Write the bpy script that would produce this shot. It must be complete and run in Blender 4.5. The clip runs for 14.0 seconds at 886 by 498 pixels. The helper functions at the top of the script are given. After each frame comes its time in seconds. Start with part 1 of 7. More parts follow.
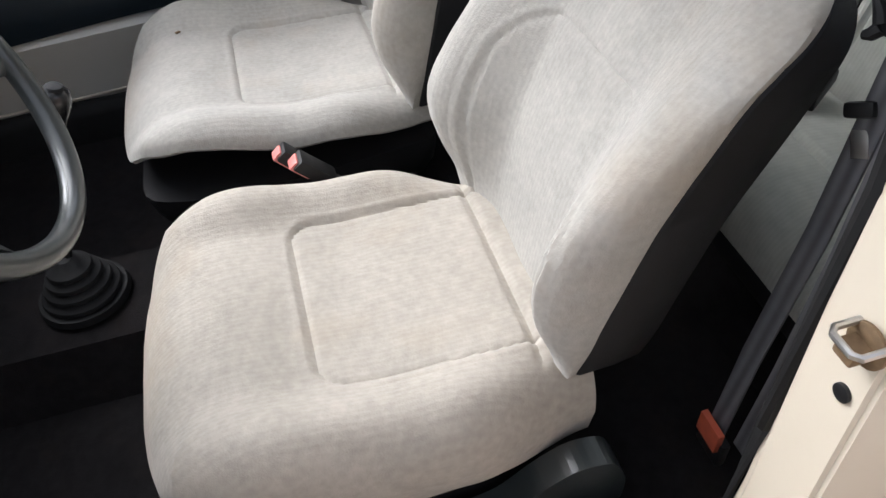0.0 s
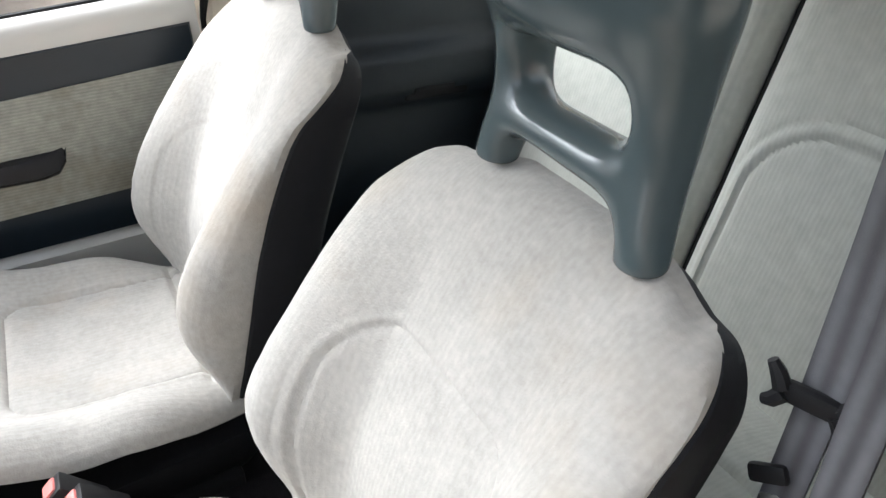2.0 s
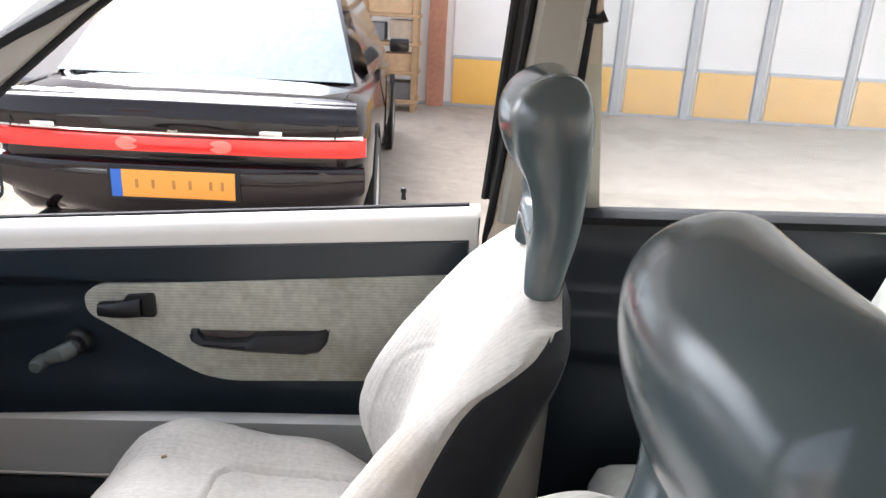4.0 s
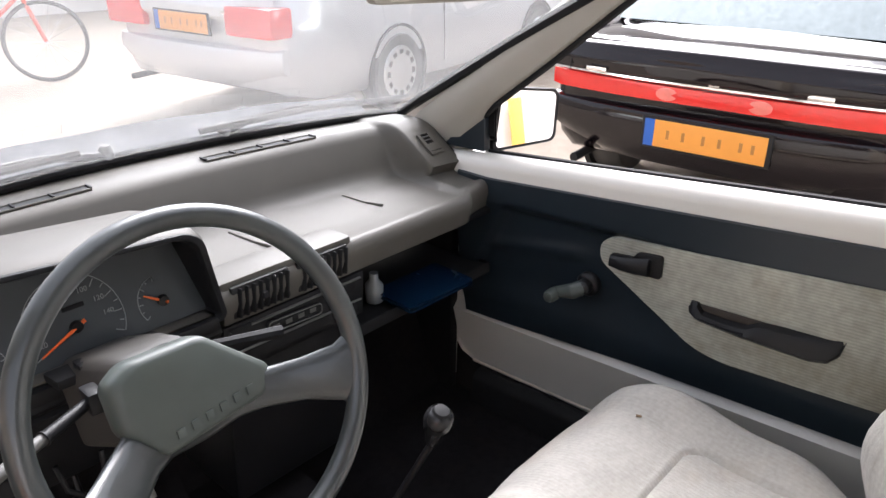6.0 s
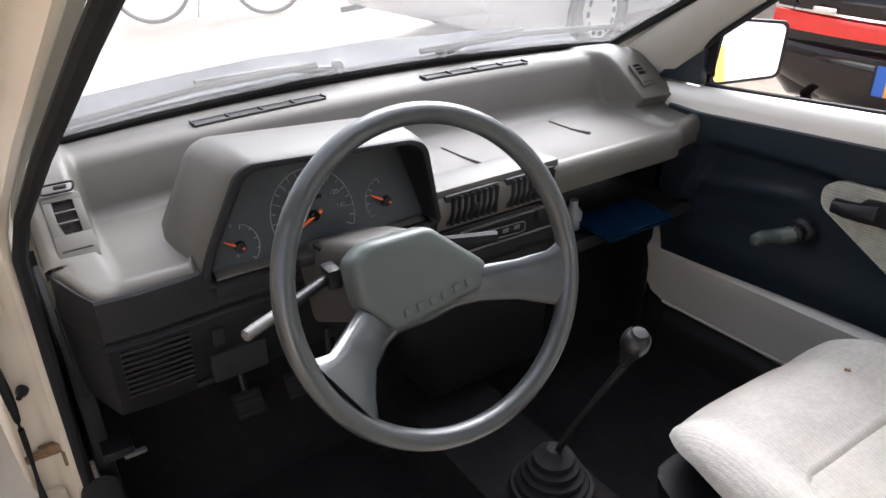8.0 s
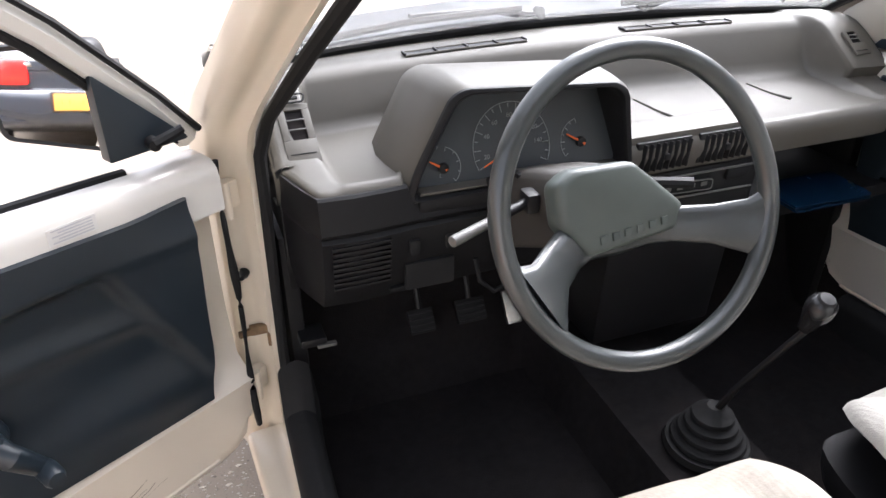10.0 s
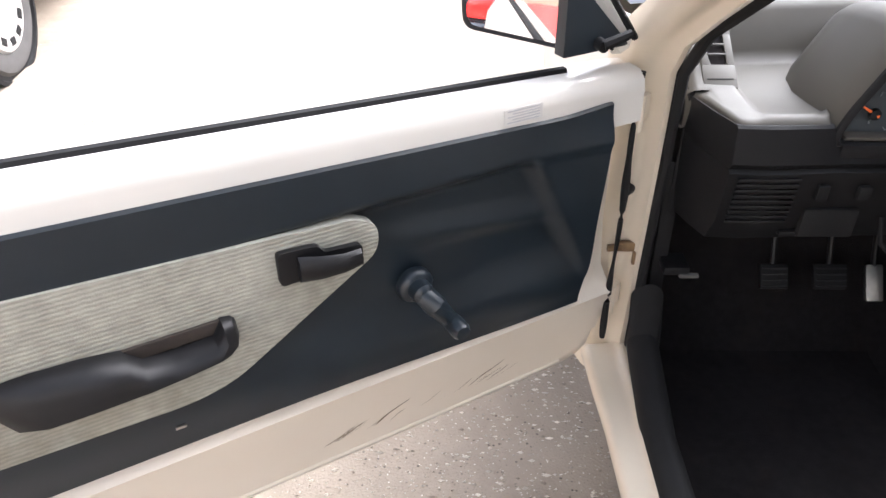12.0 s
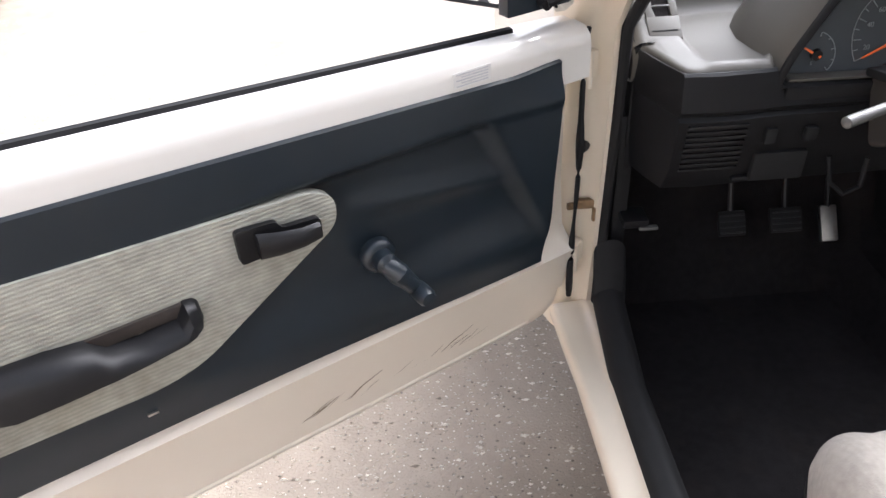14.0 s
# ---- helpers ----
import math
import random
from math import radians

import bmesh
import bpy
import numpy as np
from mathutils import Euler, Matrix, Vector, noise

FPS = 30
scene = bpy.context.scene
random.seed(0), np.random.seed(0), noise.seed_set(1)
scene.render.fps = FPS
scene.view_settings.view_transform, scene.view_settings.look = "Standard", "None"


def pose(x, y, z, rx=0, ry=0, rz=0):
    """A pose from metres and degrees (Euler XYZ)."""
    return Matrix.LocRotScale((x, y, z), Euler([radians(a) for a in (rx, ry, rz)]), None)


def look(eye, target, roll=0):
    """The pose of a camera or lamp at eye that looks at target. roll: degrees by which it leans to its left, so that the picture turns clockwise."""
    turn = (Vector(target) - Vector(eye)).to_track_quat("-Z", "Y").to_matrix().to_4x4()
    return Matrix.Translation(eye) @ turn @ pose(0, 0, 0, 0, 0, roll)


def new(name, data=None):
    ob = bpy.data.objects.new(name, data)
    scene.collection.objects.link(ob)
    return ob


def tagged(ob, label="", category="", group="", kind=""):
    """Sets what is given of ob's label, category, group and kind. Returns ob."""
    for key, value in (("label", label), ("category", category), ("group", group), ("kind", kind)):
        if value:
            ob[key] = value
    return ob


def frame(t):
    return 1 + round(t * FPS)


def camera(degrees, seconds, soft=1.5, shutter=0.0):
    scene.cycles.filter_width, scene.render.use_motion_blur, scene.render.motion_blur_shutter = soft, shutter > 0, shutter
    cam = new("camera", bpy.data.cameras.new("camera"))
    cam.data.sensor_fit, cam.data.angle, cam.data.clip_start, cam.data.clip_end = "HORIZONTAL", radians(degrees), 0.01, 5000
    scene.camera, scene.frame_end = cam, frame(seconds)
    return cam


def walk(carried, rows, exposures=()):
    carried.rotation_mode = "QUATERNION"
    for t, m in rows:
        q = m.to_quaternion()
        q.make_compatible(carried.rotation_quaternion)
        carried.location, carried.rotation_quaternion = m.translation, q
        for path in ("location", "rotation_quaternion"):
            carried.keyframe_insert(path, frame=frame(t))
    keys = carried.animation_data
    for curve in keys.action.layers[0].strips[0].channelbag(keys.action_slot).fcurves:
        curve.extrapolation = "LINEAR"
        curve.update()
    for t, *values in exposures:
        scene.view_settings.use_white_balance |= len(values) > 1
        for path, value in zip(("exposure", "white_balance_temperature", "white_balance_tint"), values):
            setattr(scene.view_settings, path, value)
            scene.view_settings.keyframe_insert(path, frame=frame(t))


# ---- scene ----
cam = camera(62.4, 14.0)
EXPOSURES = [(0, 1.1, 6050, 12), (1, 1.25, 6200, 13), (2, 1.5, 5950, 10), (4.5, 1.8, 6050, 15), (5.5, 1.5, 6150, 16), (7, 1.46, 6100, 15), (9.5, 1.68, 6050, 15), (11, 1.8, 6050, 15), (12.5, 1.68, 6000, 15), (14, 1.6, 5950, 15)]
PATH = [
    (0, (-0.974, 0.115, 1.241), (0.39, -0.198, -0.189), -4.7),
    (0.5, (-0.867, 0.139, 1.237), (0.466, -0.31, -0.185), -3.0),
    (1, (-0.791, 0.098, 1.231), (0.54, -0.491, -0.14), -1.7),
    (1.5, (-0.766, 0.055, 1.239), (0.618, -0.694, 0.004), 0.4),
    (2, (-0.761, 0.024, 1.264), (0.724, -0.802, 0.208), 1.1),
    (2.2, (-0.756, 0.005, 1.275), (0.77, -0.817, 0.277), 0.8),
    (4.3, (-0.625, -0.212, 1.333), (1.212, -0.039, 0.703), 3.7),
    (4.5, (-0.635, -0.205, 1.34), (1.182, 0.059, 0.682), 3.1),
    (5, (-0.668, -0.168, 1.357), (1.066, 0.375, 0.649), 2.8),
    (5.5, (-0.603, -0.161, 1.359), (0.975, 0.786, 0.576), 1.5),
    (6, (-0.593, -0.167, 1.347), (0.765, 1.051, 0.527), 0.6),
    (6.5, (-0.63, -0.155, 1.341), (0.576, 1.19, 0.482), 0.4),
    (7, (-0.657, -0.147, 1.34), (0.437, 1.268, 0.444), -0.2),
    (7.2, (-0.668, -0.146, 1.335), (0.388, 1.285, 0.422), -0.3),
    (9.3, (-0.676, -0.214, 1.307), (0.137, 1.331, 0.331), -0.5),
    (9.5, (-0.695, -0.212, 1.31), (0.069, 1.35, 0.321), -0.2),
    (10, (-0.778, -0.202, 1.293), (-0.165, 1.407, 0.276), 0.0),
    (10.5, (-0.861, -0.203, 1.283), (-0.426, 1.445, 0.236), -0.1),
    (11, (-0.921, -0.204, 1.272), (-0.659, 1.462, 0.198), -0.0),
    (11.5, (-0.975, -0.208, 1.263), (-0.856, 1.462, 0.169), 0.1),
    (12, (-1.016, -0.22, 1.254), (-1.044, 1.438, 0.136), -0.3),
    (12.5, (-1.047, -0.251, 1.246), (-1.19, 1.387, 0.108), -0.8),
    (13, (-1.071, -0.284, 1.245), (-1.283, 1.333, 0.087), -1.7),
    (13.5, (-1.065, -0.28, 1.242), (-1.225, 1.337, 0.076), -2.5),
    (14, (-1.0, -0.234, 1.244), (-0.955, 1.388, 0.075), -3.1),
]
walk(cam, [(t, look(eye, target, roll)) for t, eye, target, roll in PATH], EXPOSURES)

# ---- world, sun, exposure ----
world = bpy.data.worlds.new("sky")
scene.world = world
world.use_nodes = True
wn = world.node_tree
sky = wn.nodes.new("ShaderNodeTexSky")
sky.sky_type, sky.sun_disc = "NISHITA", False
SUN_EL, SUN_AZ = 44.0, 50.0
sky.sun_elevation, sky.sun_rotation = radians(SUN_EL), radians(SUN_AZ)
sky.dust_density, sky.air_density = 5.0, 1.0
soft_sky = wn.nodes.new("ShaderNodeHueSaturation")
soft_sky.inputs["Saturation"].default_value = 0.25
wn.links.new(sky.outputs[0], soft_sky.inputs["Color"])
wn.links.new(soft_sky.outputs[0], wn.nodes["Background"].inputs[0])
wn.nodes["Background"].inputs[1].default_value = 0.17
sun = new("sun", bpy.data.lights.new("sun", "SUN"))
sun.data.energy, sun.data.angle, sun.data.color = 1.5, radians(50), (1.0, 0.96, 0.90)
sun_way = Vector((math.sin(radians(SUN_AZ)) * math.cos(radians(SUN_EL)), math.cos(radians(SUN_AZ)) * math.cos(radians(SUN_EL)), math.sin(radians(SUN_EL))))
sun.matrix_world = look((0, 0, 12), Vector((0, 0, 12)) - sun_way)

# ---- mesh helpers ----
V = Vector


def thing(name, at=(0, 0, 0), label="", category="", group="", kind="", m=None):
    """A top-level thing: an Empty at its base that parents its parts."""
    ob = new(name)
    ob.empty_display_size = 0.05
    ob.matrix_world = m if m is not None else Matrix.Translation(at)
    return tagged(ob, label, category, group, kind)


def part(name, bm, material, parent, label="", smooth=True, mirror=False, angle=40):
    """Links a bmesh as one mesh object under a thing or part."""
    if mirror:
        bmesh.ops.scale(bm, vec=(-1, 1, 1), verts=bm.verts)
    bmesh.ops.recalc_face_normals(bm, faces=bm.faces)
    if smooth:
        lim = radians(angle)
        for f in bm.faces:
            f.smooth = True
        for e in bm.edges:
            if len(e.link_faces) == 2 and e.calc_face_angle(0) > lim:
                e.smooth = False
    me = bpy.data.meshes.new(name)
    bm.to_mesh(me)
    bm.free()
    me.materials.append(material)
    ob = new(name, me)
    ob.parent = parent
    if label:
        ob["label"] = label
    return ob


def nb():
    return bmesh.new()


def box(bm, c, s, bev=0.0, m=None, seg=2):
    r = bmesh.ops.create_cube(bm, size=1.0)
    vs = r["verts"]
    bmesh.ops.scale(bm, vec=s, verts=vs)
    if bev:
        es = list({e for v in vs for e in v.link_edges})
        out = bmesh.ops.bevel(bm, geom=es, offset=bev, segments=seg, affect="EDGES", profile=0.6)
        vs = list({v for f in out["faces"] for v in f.verts} | {v for v in vs if v.is_valid})
        grow = set(vs)
        for v in vs:
            for e in v.link_edges:
                grow.add(e.other_vert(v))
        vs = list(grow)
    mm = Matrix.Translation(c)
    if m is not None:
        mm = mm @ m
    bmesh.ops.transform(bm, matrix=mm, verts=vs)
    return bm


def loft(bm, rings, cap=True, closed=True, loop=False):
    """Skin between rings of equal length."""
    vr = [[bm.verts.new(p) for p in r] for r in rings]
    n = len(vr[0])
    k = len(vr)
    for i in range(k if loop else k - 1):
        a, b = vr[i], vr[(i + 1) % k]
        for j in range(n if closed else n - 1):
            q = (a[j], a[(j + 1) % n], b[(j + 1) % n], b[j])
            try:
                bm.faces.new(q)
            except ValueError:
                pass
    if cap and closed and not loop:
        bm.faces.new(vr[0][::-1])
        bm.faces.new(vr[-1])
    return vr


def prism(bm, poly, f, d0, d1, bev=0.0, seg=2):
    """A polygon of (a, b) carried from depth d0 to d1 by f(a, b, d)."""
    before = set(bm.verts)
    loft(bm, [[f(a, b, d0) for a, b in poly], [f(a, b, d1) for a, b in poly]])
    if bev:
        vs = [v for v in bm.verts if v not in before]
        es = list({e for v in vs for e in v.link_edges})
        bmesh.ops.bevel(bm, geom=es, offset=bev, segments=seg, affect="EDGES", profile=0.6, clamp_overlap=True)
    return bm


def tube(bm, pts, r, seg=8, loop=False, flat=1.0, up=(0, 0, 1)):
    """A round bar along points; r may be one radius or one for each point; flat squeezes it across."""
    pts = [V(p) for p in pts]
    n = len(pts)
    rings = []
    for i, p in enumerate(pts):
        if loop:
            t = pts[(i + 1) % n] - pts[i - 1]
        else:
            t = pts[min(i + 1, n - 1)] - pts[max(i - 1, 0)]
        t.normalize()
        a = t.cross(V(up))
        if a.length < 1e-4:
            a = t.cross(V((1, 0, 0)))
        a.normalize()
        b = a.cross(t)
        rr = r[i] if isinstance(r, (list, tuple)) else r
        rings.append([p + a * (rr * math.cos(2 * math.pi * j / seg)) + b * (rr * flat * math.sin(2 * math.pi * j / seg)) for j in range(seg)])
    loft(bm, rings, loop=loop)
    return bm


def lathe(bm, prof, m=None, seg=24):
    """Turn (radius, height) round z, then place by m."""
    rings = []
    for r, h in prof:
        rings.append([V((max(r, 1e-4) * math.cos(2 * math.pi * j / seg), max(r, 1e-4) * math.sin(2 * math.pi * j / seg), h)) for j in range(seg)])
    if m is not None:
        rings = [[m @ p for p in r] for r in rings]
    loft(bm, rings)
    return bm


def sheet(bm, f, nu, nv):
    """A grid of f(u, v), u and v from 0 to 1."""
    vs = [[bm.verts.new(f(i / nu, j / nv)) for j in range(nv + 1)] for i in range(nu + 1)]
    for i in range(nu):
        for j in range(nv):
            bm.faces.new((vs[i][j], vs[i + 1][j], vs[i + 1][j + 1], vs[i][j + 1]))
    return vs


def rounded(pts, r, n=4):
    """A polygon of (a, b) with its corners rounded."""
    out = []
    k = len(pts)
    for i in range(k):
        p, a, b = V(pts[i]), V(pts[i - 1]), V(pts[(i + 1) % k])
        rr = r[i] if isinstance(r, (list, tuple)) else r
        da, db = (a - p), (b - p)
        rr = min(rr, da.length * 0.48, db.length * 0.48)
        if rr < 1e-5:
            out.append((p.x, p.y))
            continue
        p0, p1 = p + da.normalized() * rr, p + db.normalized() * rr
        for j in range(n + 1):
            t = j / n
            q = p0 * (1 - t) ** 2 + p * (2 * t * (1 - t)) + p1 * t ** 2
            out.append((q.x, q.y))
    return out


def smooth01(x):
    x = min(1.0, max(0.0, x))
    return x * x * (3 - 2 * x)


# ---- materials ----
def mat(name, col, rough=0.5, metal=0.0, var=0.15, scale=30.0, bump=0.1, bscale=400.0, spot=None, coat=0.0, spec=0.5, sheen=0.0, bdist=0.001, rvar=0.06):
    """A surface with two scales of colour variation, roughness variation and a fine relief."""
    m = bpy.data.materials.new(name)
    m.use_nodes = True
    n, l = m.node_tree.nodes, m.node_tree.links
    b = n["Principled BSDF"]
    b.inputs["Roughness"].default_value = rough
    b.inputs["Metallic"].default_value = metal
    b.inputs["Specular IOR Level"].default_value = spec
    b.inputs["Coat Weight"].default_value = coat
    b.inputs["Coat Roughness"].default_value = 0.08
    b.inputs["Sheen Weight"].default_value = sheen
    co = n.new("ShaderNodeTexCoord")
    n1 = n.new("ShaderNodeTexNoise")
    n1.inputs["Scale"].default_value, n1.inputs["Detail"].default_value = scale, 6.0
    n2 = n.new("ShaderNodeTexNoise")
    n2.inputs["Scale"].default_value, n2.inputs["Detail"].default_value = scale / 8.0, 4.0
    l.new(co.outputs["Object"], n1.inputs["Vector"])
    l.new(co.outputs["Object"], n2.inputs["Vector"])
    mx = n.new("ShaderNodeMix")
    mx.data_type = "RGBA"
    mx.inputs[6].default_value = (*[c * (1 - var) for c in col], 1)
    mx.inputs[7].default_value = (*[min(1.0, c * (1 + var)) for c in col], 1)
    av = n.new("ShaderNodeMath")
    av.operation = "ADD"
    h1 = n.new("ShaderNodeMath")
    h1.operation = "MULTIPLY"
    h1.inputs[1].default_value = 0.5
    h2 = n.new("ShaderNodeMath")
    h2.operation = "MULTIPLY"
    h2.inputs[1].default_value = 0.5
    l.new(n1.outputs["Fac"], h1.inputs[0])
    l.new(n2.outputs["Fac"], h2.inputs[0])
    l.new(h1.outputs[0], av.inputs[0])
    l.new(h2.outputs[0], av.inputs[1])
    ct = n.new("ShaderNodeMapRange")
    ct.inputs["From Min"].default_value, ct.inputs["From Max"].default_value = 0.3, 0.7
    l.new(av.outputs[0], ct.inputs["Value"])
    l.new(ct.outputs[0], mx.inputs[0])
    last = mx.outputs[2]
    if spot:
        sc, amount, tone = spot
        n3 = n.new("ShaderNodeTexNoise")
        n3.inputs["Scale"].default_value, n3.inputs["Detail"].default_value, n3.inputs["Roughness"].default_value = sc, 5.0, 0.6
        l.new(co.outputs["Object"], n3.inputs["Vector"])
        mr = n.new("ShaderNodeMapRange")
        mr.inputs["From Min"].default_value, mr.inputs["From Max"].default_value = 0.52, 0.72
        mr.inputs["To Max"].default_value = amount
        l.new(n3.outputs["Fac"], mr.inputs["Value"])
        m2 = n.new("ShaderNodeMix")
        m2.data_type = "RGBA"
        m2.inputs[7].default_value = (*tone, 1)
        l.new(mr.outputs[0], m2.inputs[0])
        l.new(last, m2.inputs[6])
        last = m2.outputs[2]
    l.new(last, b.inputs["Base Color"])
    rr = n.new("ShaderNodeMapRange")
    rr.inputs["To Min"].default_value, rr.inputs["To Max"].default_value = max(0.02, rough - rvar), min(1.0, rough + rvar)
    l.new(n1.outputs["Fac"], rr.inputs["Value"])
    l.new(rr.outputs[0], b.inputs["Roughness"])
    if bump:
        nn = n.new("ShaderNodeTexNoise")
        nn.inputs["Scale"].default_value, nn.inputs["Detail"].default_value = bscale, 2.0
        l.new(co.outputs["Object"], nn.inputs["Vector"])
        bp = n.new("ShaderNodeBump")
        bp.inputs["Strength"].default_value, bp.inputs["Distance"].default_value = bump, bdist
        l.new(nn.outputs["Fac"], bp.inputs["Height"])
        l.new(bp.outputs[0], b.inputs["Normal"])
    return m


def ribbed(m, axis, per_metre, strength=0.5, dist=0.001, tone=0.0, wander=1.2):
    """Adds fine straight cords to a cloth: relief, and thread colour when tone is given."""
    n, l = m.node_tree.nodes, m.node_tree.links
    b = n["Principled BSDF"]
    co = n.new("ShaderNodeTexCoord")
    mp = n.new("ShaderNodeMapping")
    l.new(co.outputs["Object"], mp.inputs[0])
    w = n.new("ShaderNodeTexWave")
    w.bands_direction = axis
    w.inputs["Scale"].default_value = per_metre / 20.0 * math.pi
    w.inputs["Distortion"].default_value, w.inputs["Detail"].default_value, w.inputs["Detail Scale"].default_value = wander, 3.0, 2.0
    l.new(mp.outputs[0], w.inputs["Vector"])
    bp = n.new("ShaderNodeBump")
    bp.inputs["Strength"].default_value, bp.inputs["Distance"].default_value = strength, dist
    l.new(w.outputs["Fac"], bp.inputs["Height"])
    old = b.inputs["Normal"].links
    if old:
        l.new(old[0].from_socket, bp.inputs["Normal"])
    l.new(bp.outputs[0], b.inputs["Normal"])
    if tone:
        src = b.inputs["Base Color"].links[0].from_socket
        mx = n.new("ShaderNodeMix")
        mx.data_type, mx.blend_type = "RGBA", "MULTIPLY"
        cr = n.new("ShaderNodeMapRange")
        cr.inputs["To Min"].default_value = 1.0 - tone
        l.new(w.outputs["Fac"], cr.inputs["Value"])
        cb = n.new("ShaderNodeCombineColor")
        for k in range(3):
            l.new(cr.outputs[0], cb.inputs[k])
        mx.inputs[0].default_value = 1.0
        l.new(src, mx.inputs[6])
        l.new(cb.outputs[0], mx.inputs[7])
        l.new(mx.outputs[2], b.inputs["Base Color"])
    return m


def chips(m):
    """Light and dark stone chips in a worn concrete surface."""
    n, l = m.node_tree.nodes, m.node_tree.links
    b = n["Principled BSDF"]
    co = n.new("ShaderNodeTexCoord")
    src = b.inputs["Base Color"].links[0].from_socket
    for scale, lo, hi, tone in ((75.0, 0.16, 0.10, (0.75, 0.70, 0.62)), (48.0, 0.17, 0.11, (0.13, 0.11, 0.09)), (140.0, 0.20, 0.12, (0.22, 0.19, 0.16))):
        v = n.new("ShaderNodeTexVoronoi")
        v.inputs["Scale"].default_value = scale
        l.new(co.outputs["Object"], v.inputs["Vector"])
        nz = n.new("ShaderNodeTexNoise")
        nz.inputs["Scale"].default_value = scale / 9.0
        l.new(co.outputs["Object"], nz.inputs["Vector"])
        mr = n.new("ShaderNodeMapRange")
        mr.inputs["From Min"].default_value, mr.inputs["From Max"].default_value = lo, hi
        l.new(v.outputs["Distance"], mr.inputs["Value"])
        gate = n.new("ShaderNodeMapRange")
        gate.inputs["From Min"].default_value, gate.inputs["From Max"].default_value = 0.40, 0.52
        l.new(nz.outputs["Fac"], gate.inputs["Value"])
        mu = n.new("ShaderNodeMath")
        mu.operation = "MULTIPLY"
        l.new(mr.outputs[0], mu.inputs[0])
        l.new(gate.outputs[0], mu.inputs[1])
        mx = n.new("ShaderNodeMix")
        mx.data_type = "RGBA"
        mx.inputs[7].default_value = (*tone, 1)
        l.new(mu.outputs[0], mx.inputs[0])
        l.new(src, mx.inputs[6])
        src = mx.outputs[2]
    l.new(src, b.inputs["Base Color"])
    return m


def glassy(name, tint=(1, 1, 1), veil=0.0, gloss=0.06, dust=(0.8, 0.8, 0.78)):
    """A thin pane: clear, with a little gloss and a film of dust that scatters light."""
    m = bpy.data.materials.new(name)
    m.use_nodes = True
    n, l = m.node_tree.nodes, m.node_tree.links
    n.remove(n["Principled BSDF"])
    tr = n.new("ShaderNodeBsdfTransparent")
    tr.inputs[0].default_value = (*tint, 1)
    gl = n.new("ShaderNodeBsdfGlossy")
    gl.inputs["Roughness"].default_value = 0.03
    lw = n.new("ShaderNodeLayerWeight")
    pw = n.new("ShaderNodeMath")
    pw.operation = "POWER"
    pw.inputs[1].default_value = 5.0
    l.new(lw.outputs["Facing"], pw.inputs[0])
    fr = n.new("ShaderNodeMapRange")
    fr.inputs["To Min"].default_value, fr.inputs["To Max"].default_value = gloss, 0.8
    l.new(pw.outputs[0], fr.inputs["Value"])
    m1 = n.new("ShaderNodeMixShader")
    l.new(fr.outputs[0], m1.inputs[0])
    l.new(tr.outputs[0], m1.inputs[1])
    l.new(gl.outputs[0], m1.inputs[2])
    last = m1.outputs[0]
    if veil:
        df = n.new("ShaderNodeBsdfTranslucent")
        df.inputs[0].default_value = (*dust, 1)
        m2 = n.new("ShaderNodeMixShader")
        nz = n.new("ShaderNodeTexNoise")
        nz.inputs["Scale"].default_value, nz.inputs["Detail"].default_value = 5.0, 6.0
        co = n.new("ShaderNodeTexCoord")
        l.new(co.outputs["Object"], nz.inputs["Vector"])
        mr = n.new("ShaderNodeMapRange")
        mr.inputs["To Min"].default_value, mr.inputs["To Max"].default_value = veil * 0.6, veil * 1.4
        l.new(nz.outputs["Fac"], mr.inputs["Value"])
        l.new(mr.outputs[0], m2.inputs[0])
        l.new(last, m2.inputs[1])
        l.new(df.outputs[0], m2.inputs[2])
        last = m2.outputs[0]
    l.new(last, n["Material Output"].inputs[0])
    return m


CLOTH = ribbed(mat("seat cloth", (0.41, 0.393, 0.356), 0.95, var=0.15, scale=110, bump=0.5, bscale=420, spot=(3.2, 0.6, (0.41, 0.34, 0.26)), spec=0.1, sheen=0.2, bdist=0.0012), "X", 260, 0.18, 0.0009, 0.04, 2.6)
SOILED = ribbed(mat("soiled seat cloth", (0.41, 0.374, 0.322), 0.95, var=0.16, scale=90, bump=0.5, bscale=420, spot=(3.4, 0.75, (0.37, 0.30, 0.22)), spec=0.1, sheen=0.2, bdist=0.0012), "X", 260, 0.18, 0.0009, 0.04, 2.6)
REARCLOTH = ribbed(mat("rear seat cloth", (0.49, 0.50, 0.455), 0.95, var=0.12, scale=50, bump=0.5, bscale=700, spec=0.15, sheen=0.2), "X", 260, 0.30, 0.0008, 0.05, 2.0)
VINYL = mat("seat vinyl", (0.015, 0.015, 0.0165), 0.6, var=0.2, scale=60, bump=0.2, bscale=900, spec=0.22)
HEADPLASTIC = mat("headrest foam plastic", (0.074, 0.098, 0.103), 0.19, var=0.06, scale=20, bump=0.04, bscale=900, rvar=0.015, spec=0.7)
DASH = mat("dash plastic", (0.086, 0.079, 0.067), 0.48, var=0.05, scale=16, bump=0.22, bscale=1100, spot=(9.0, 0.12, (0.125, 0.115, 0.10)), bdist=0.0006, spec=0.4)
DASHLOW = mat("lower dash plastic", (0.0105, 0.0105, 0.0115), 0.5, var=0.12, scale=30, bump=0.2, bscale=1000, spec=0.24)
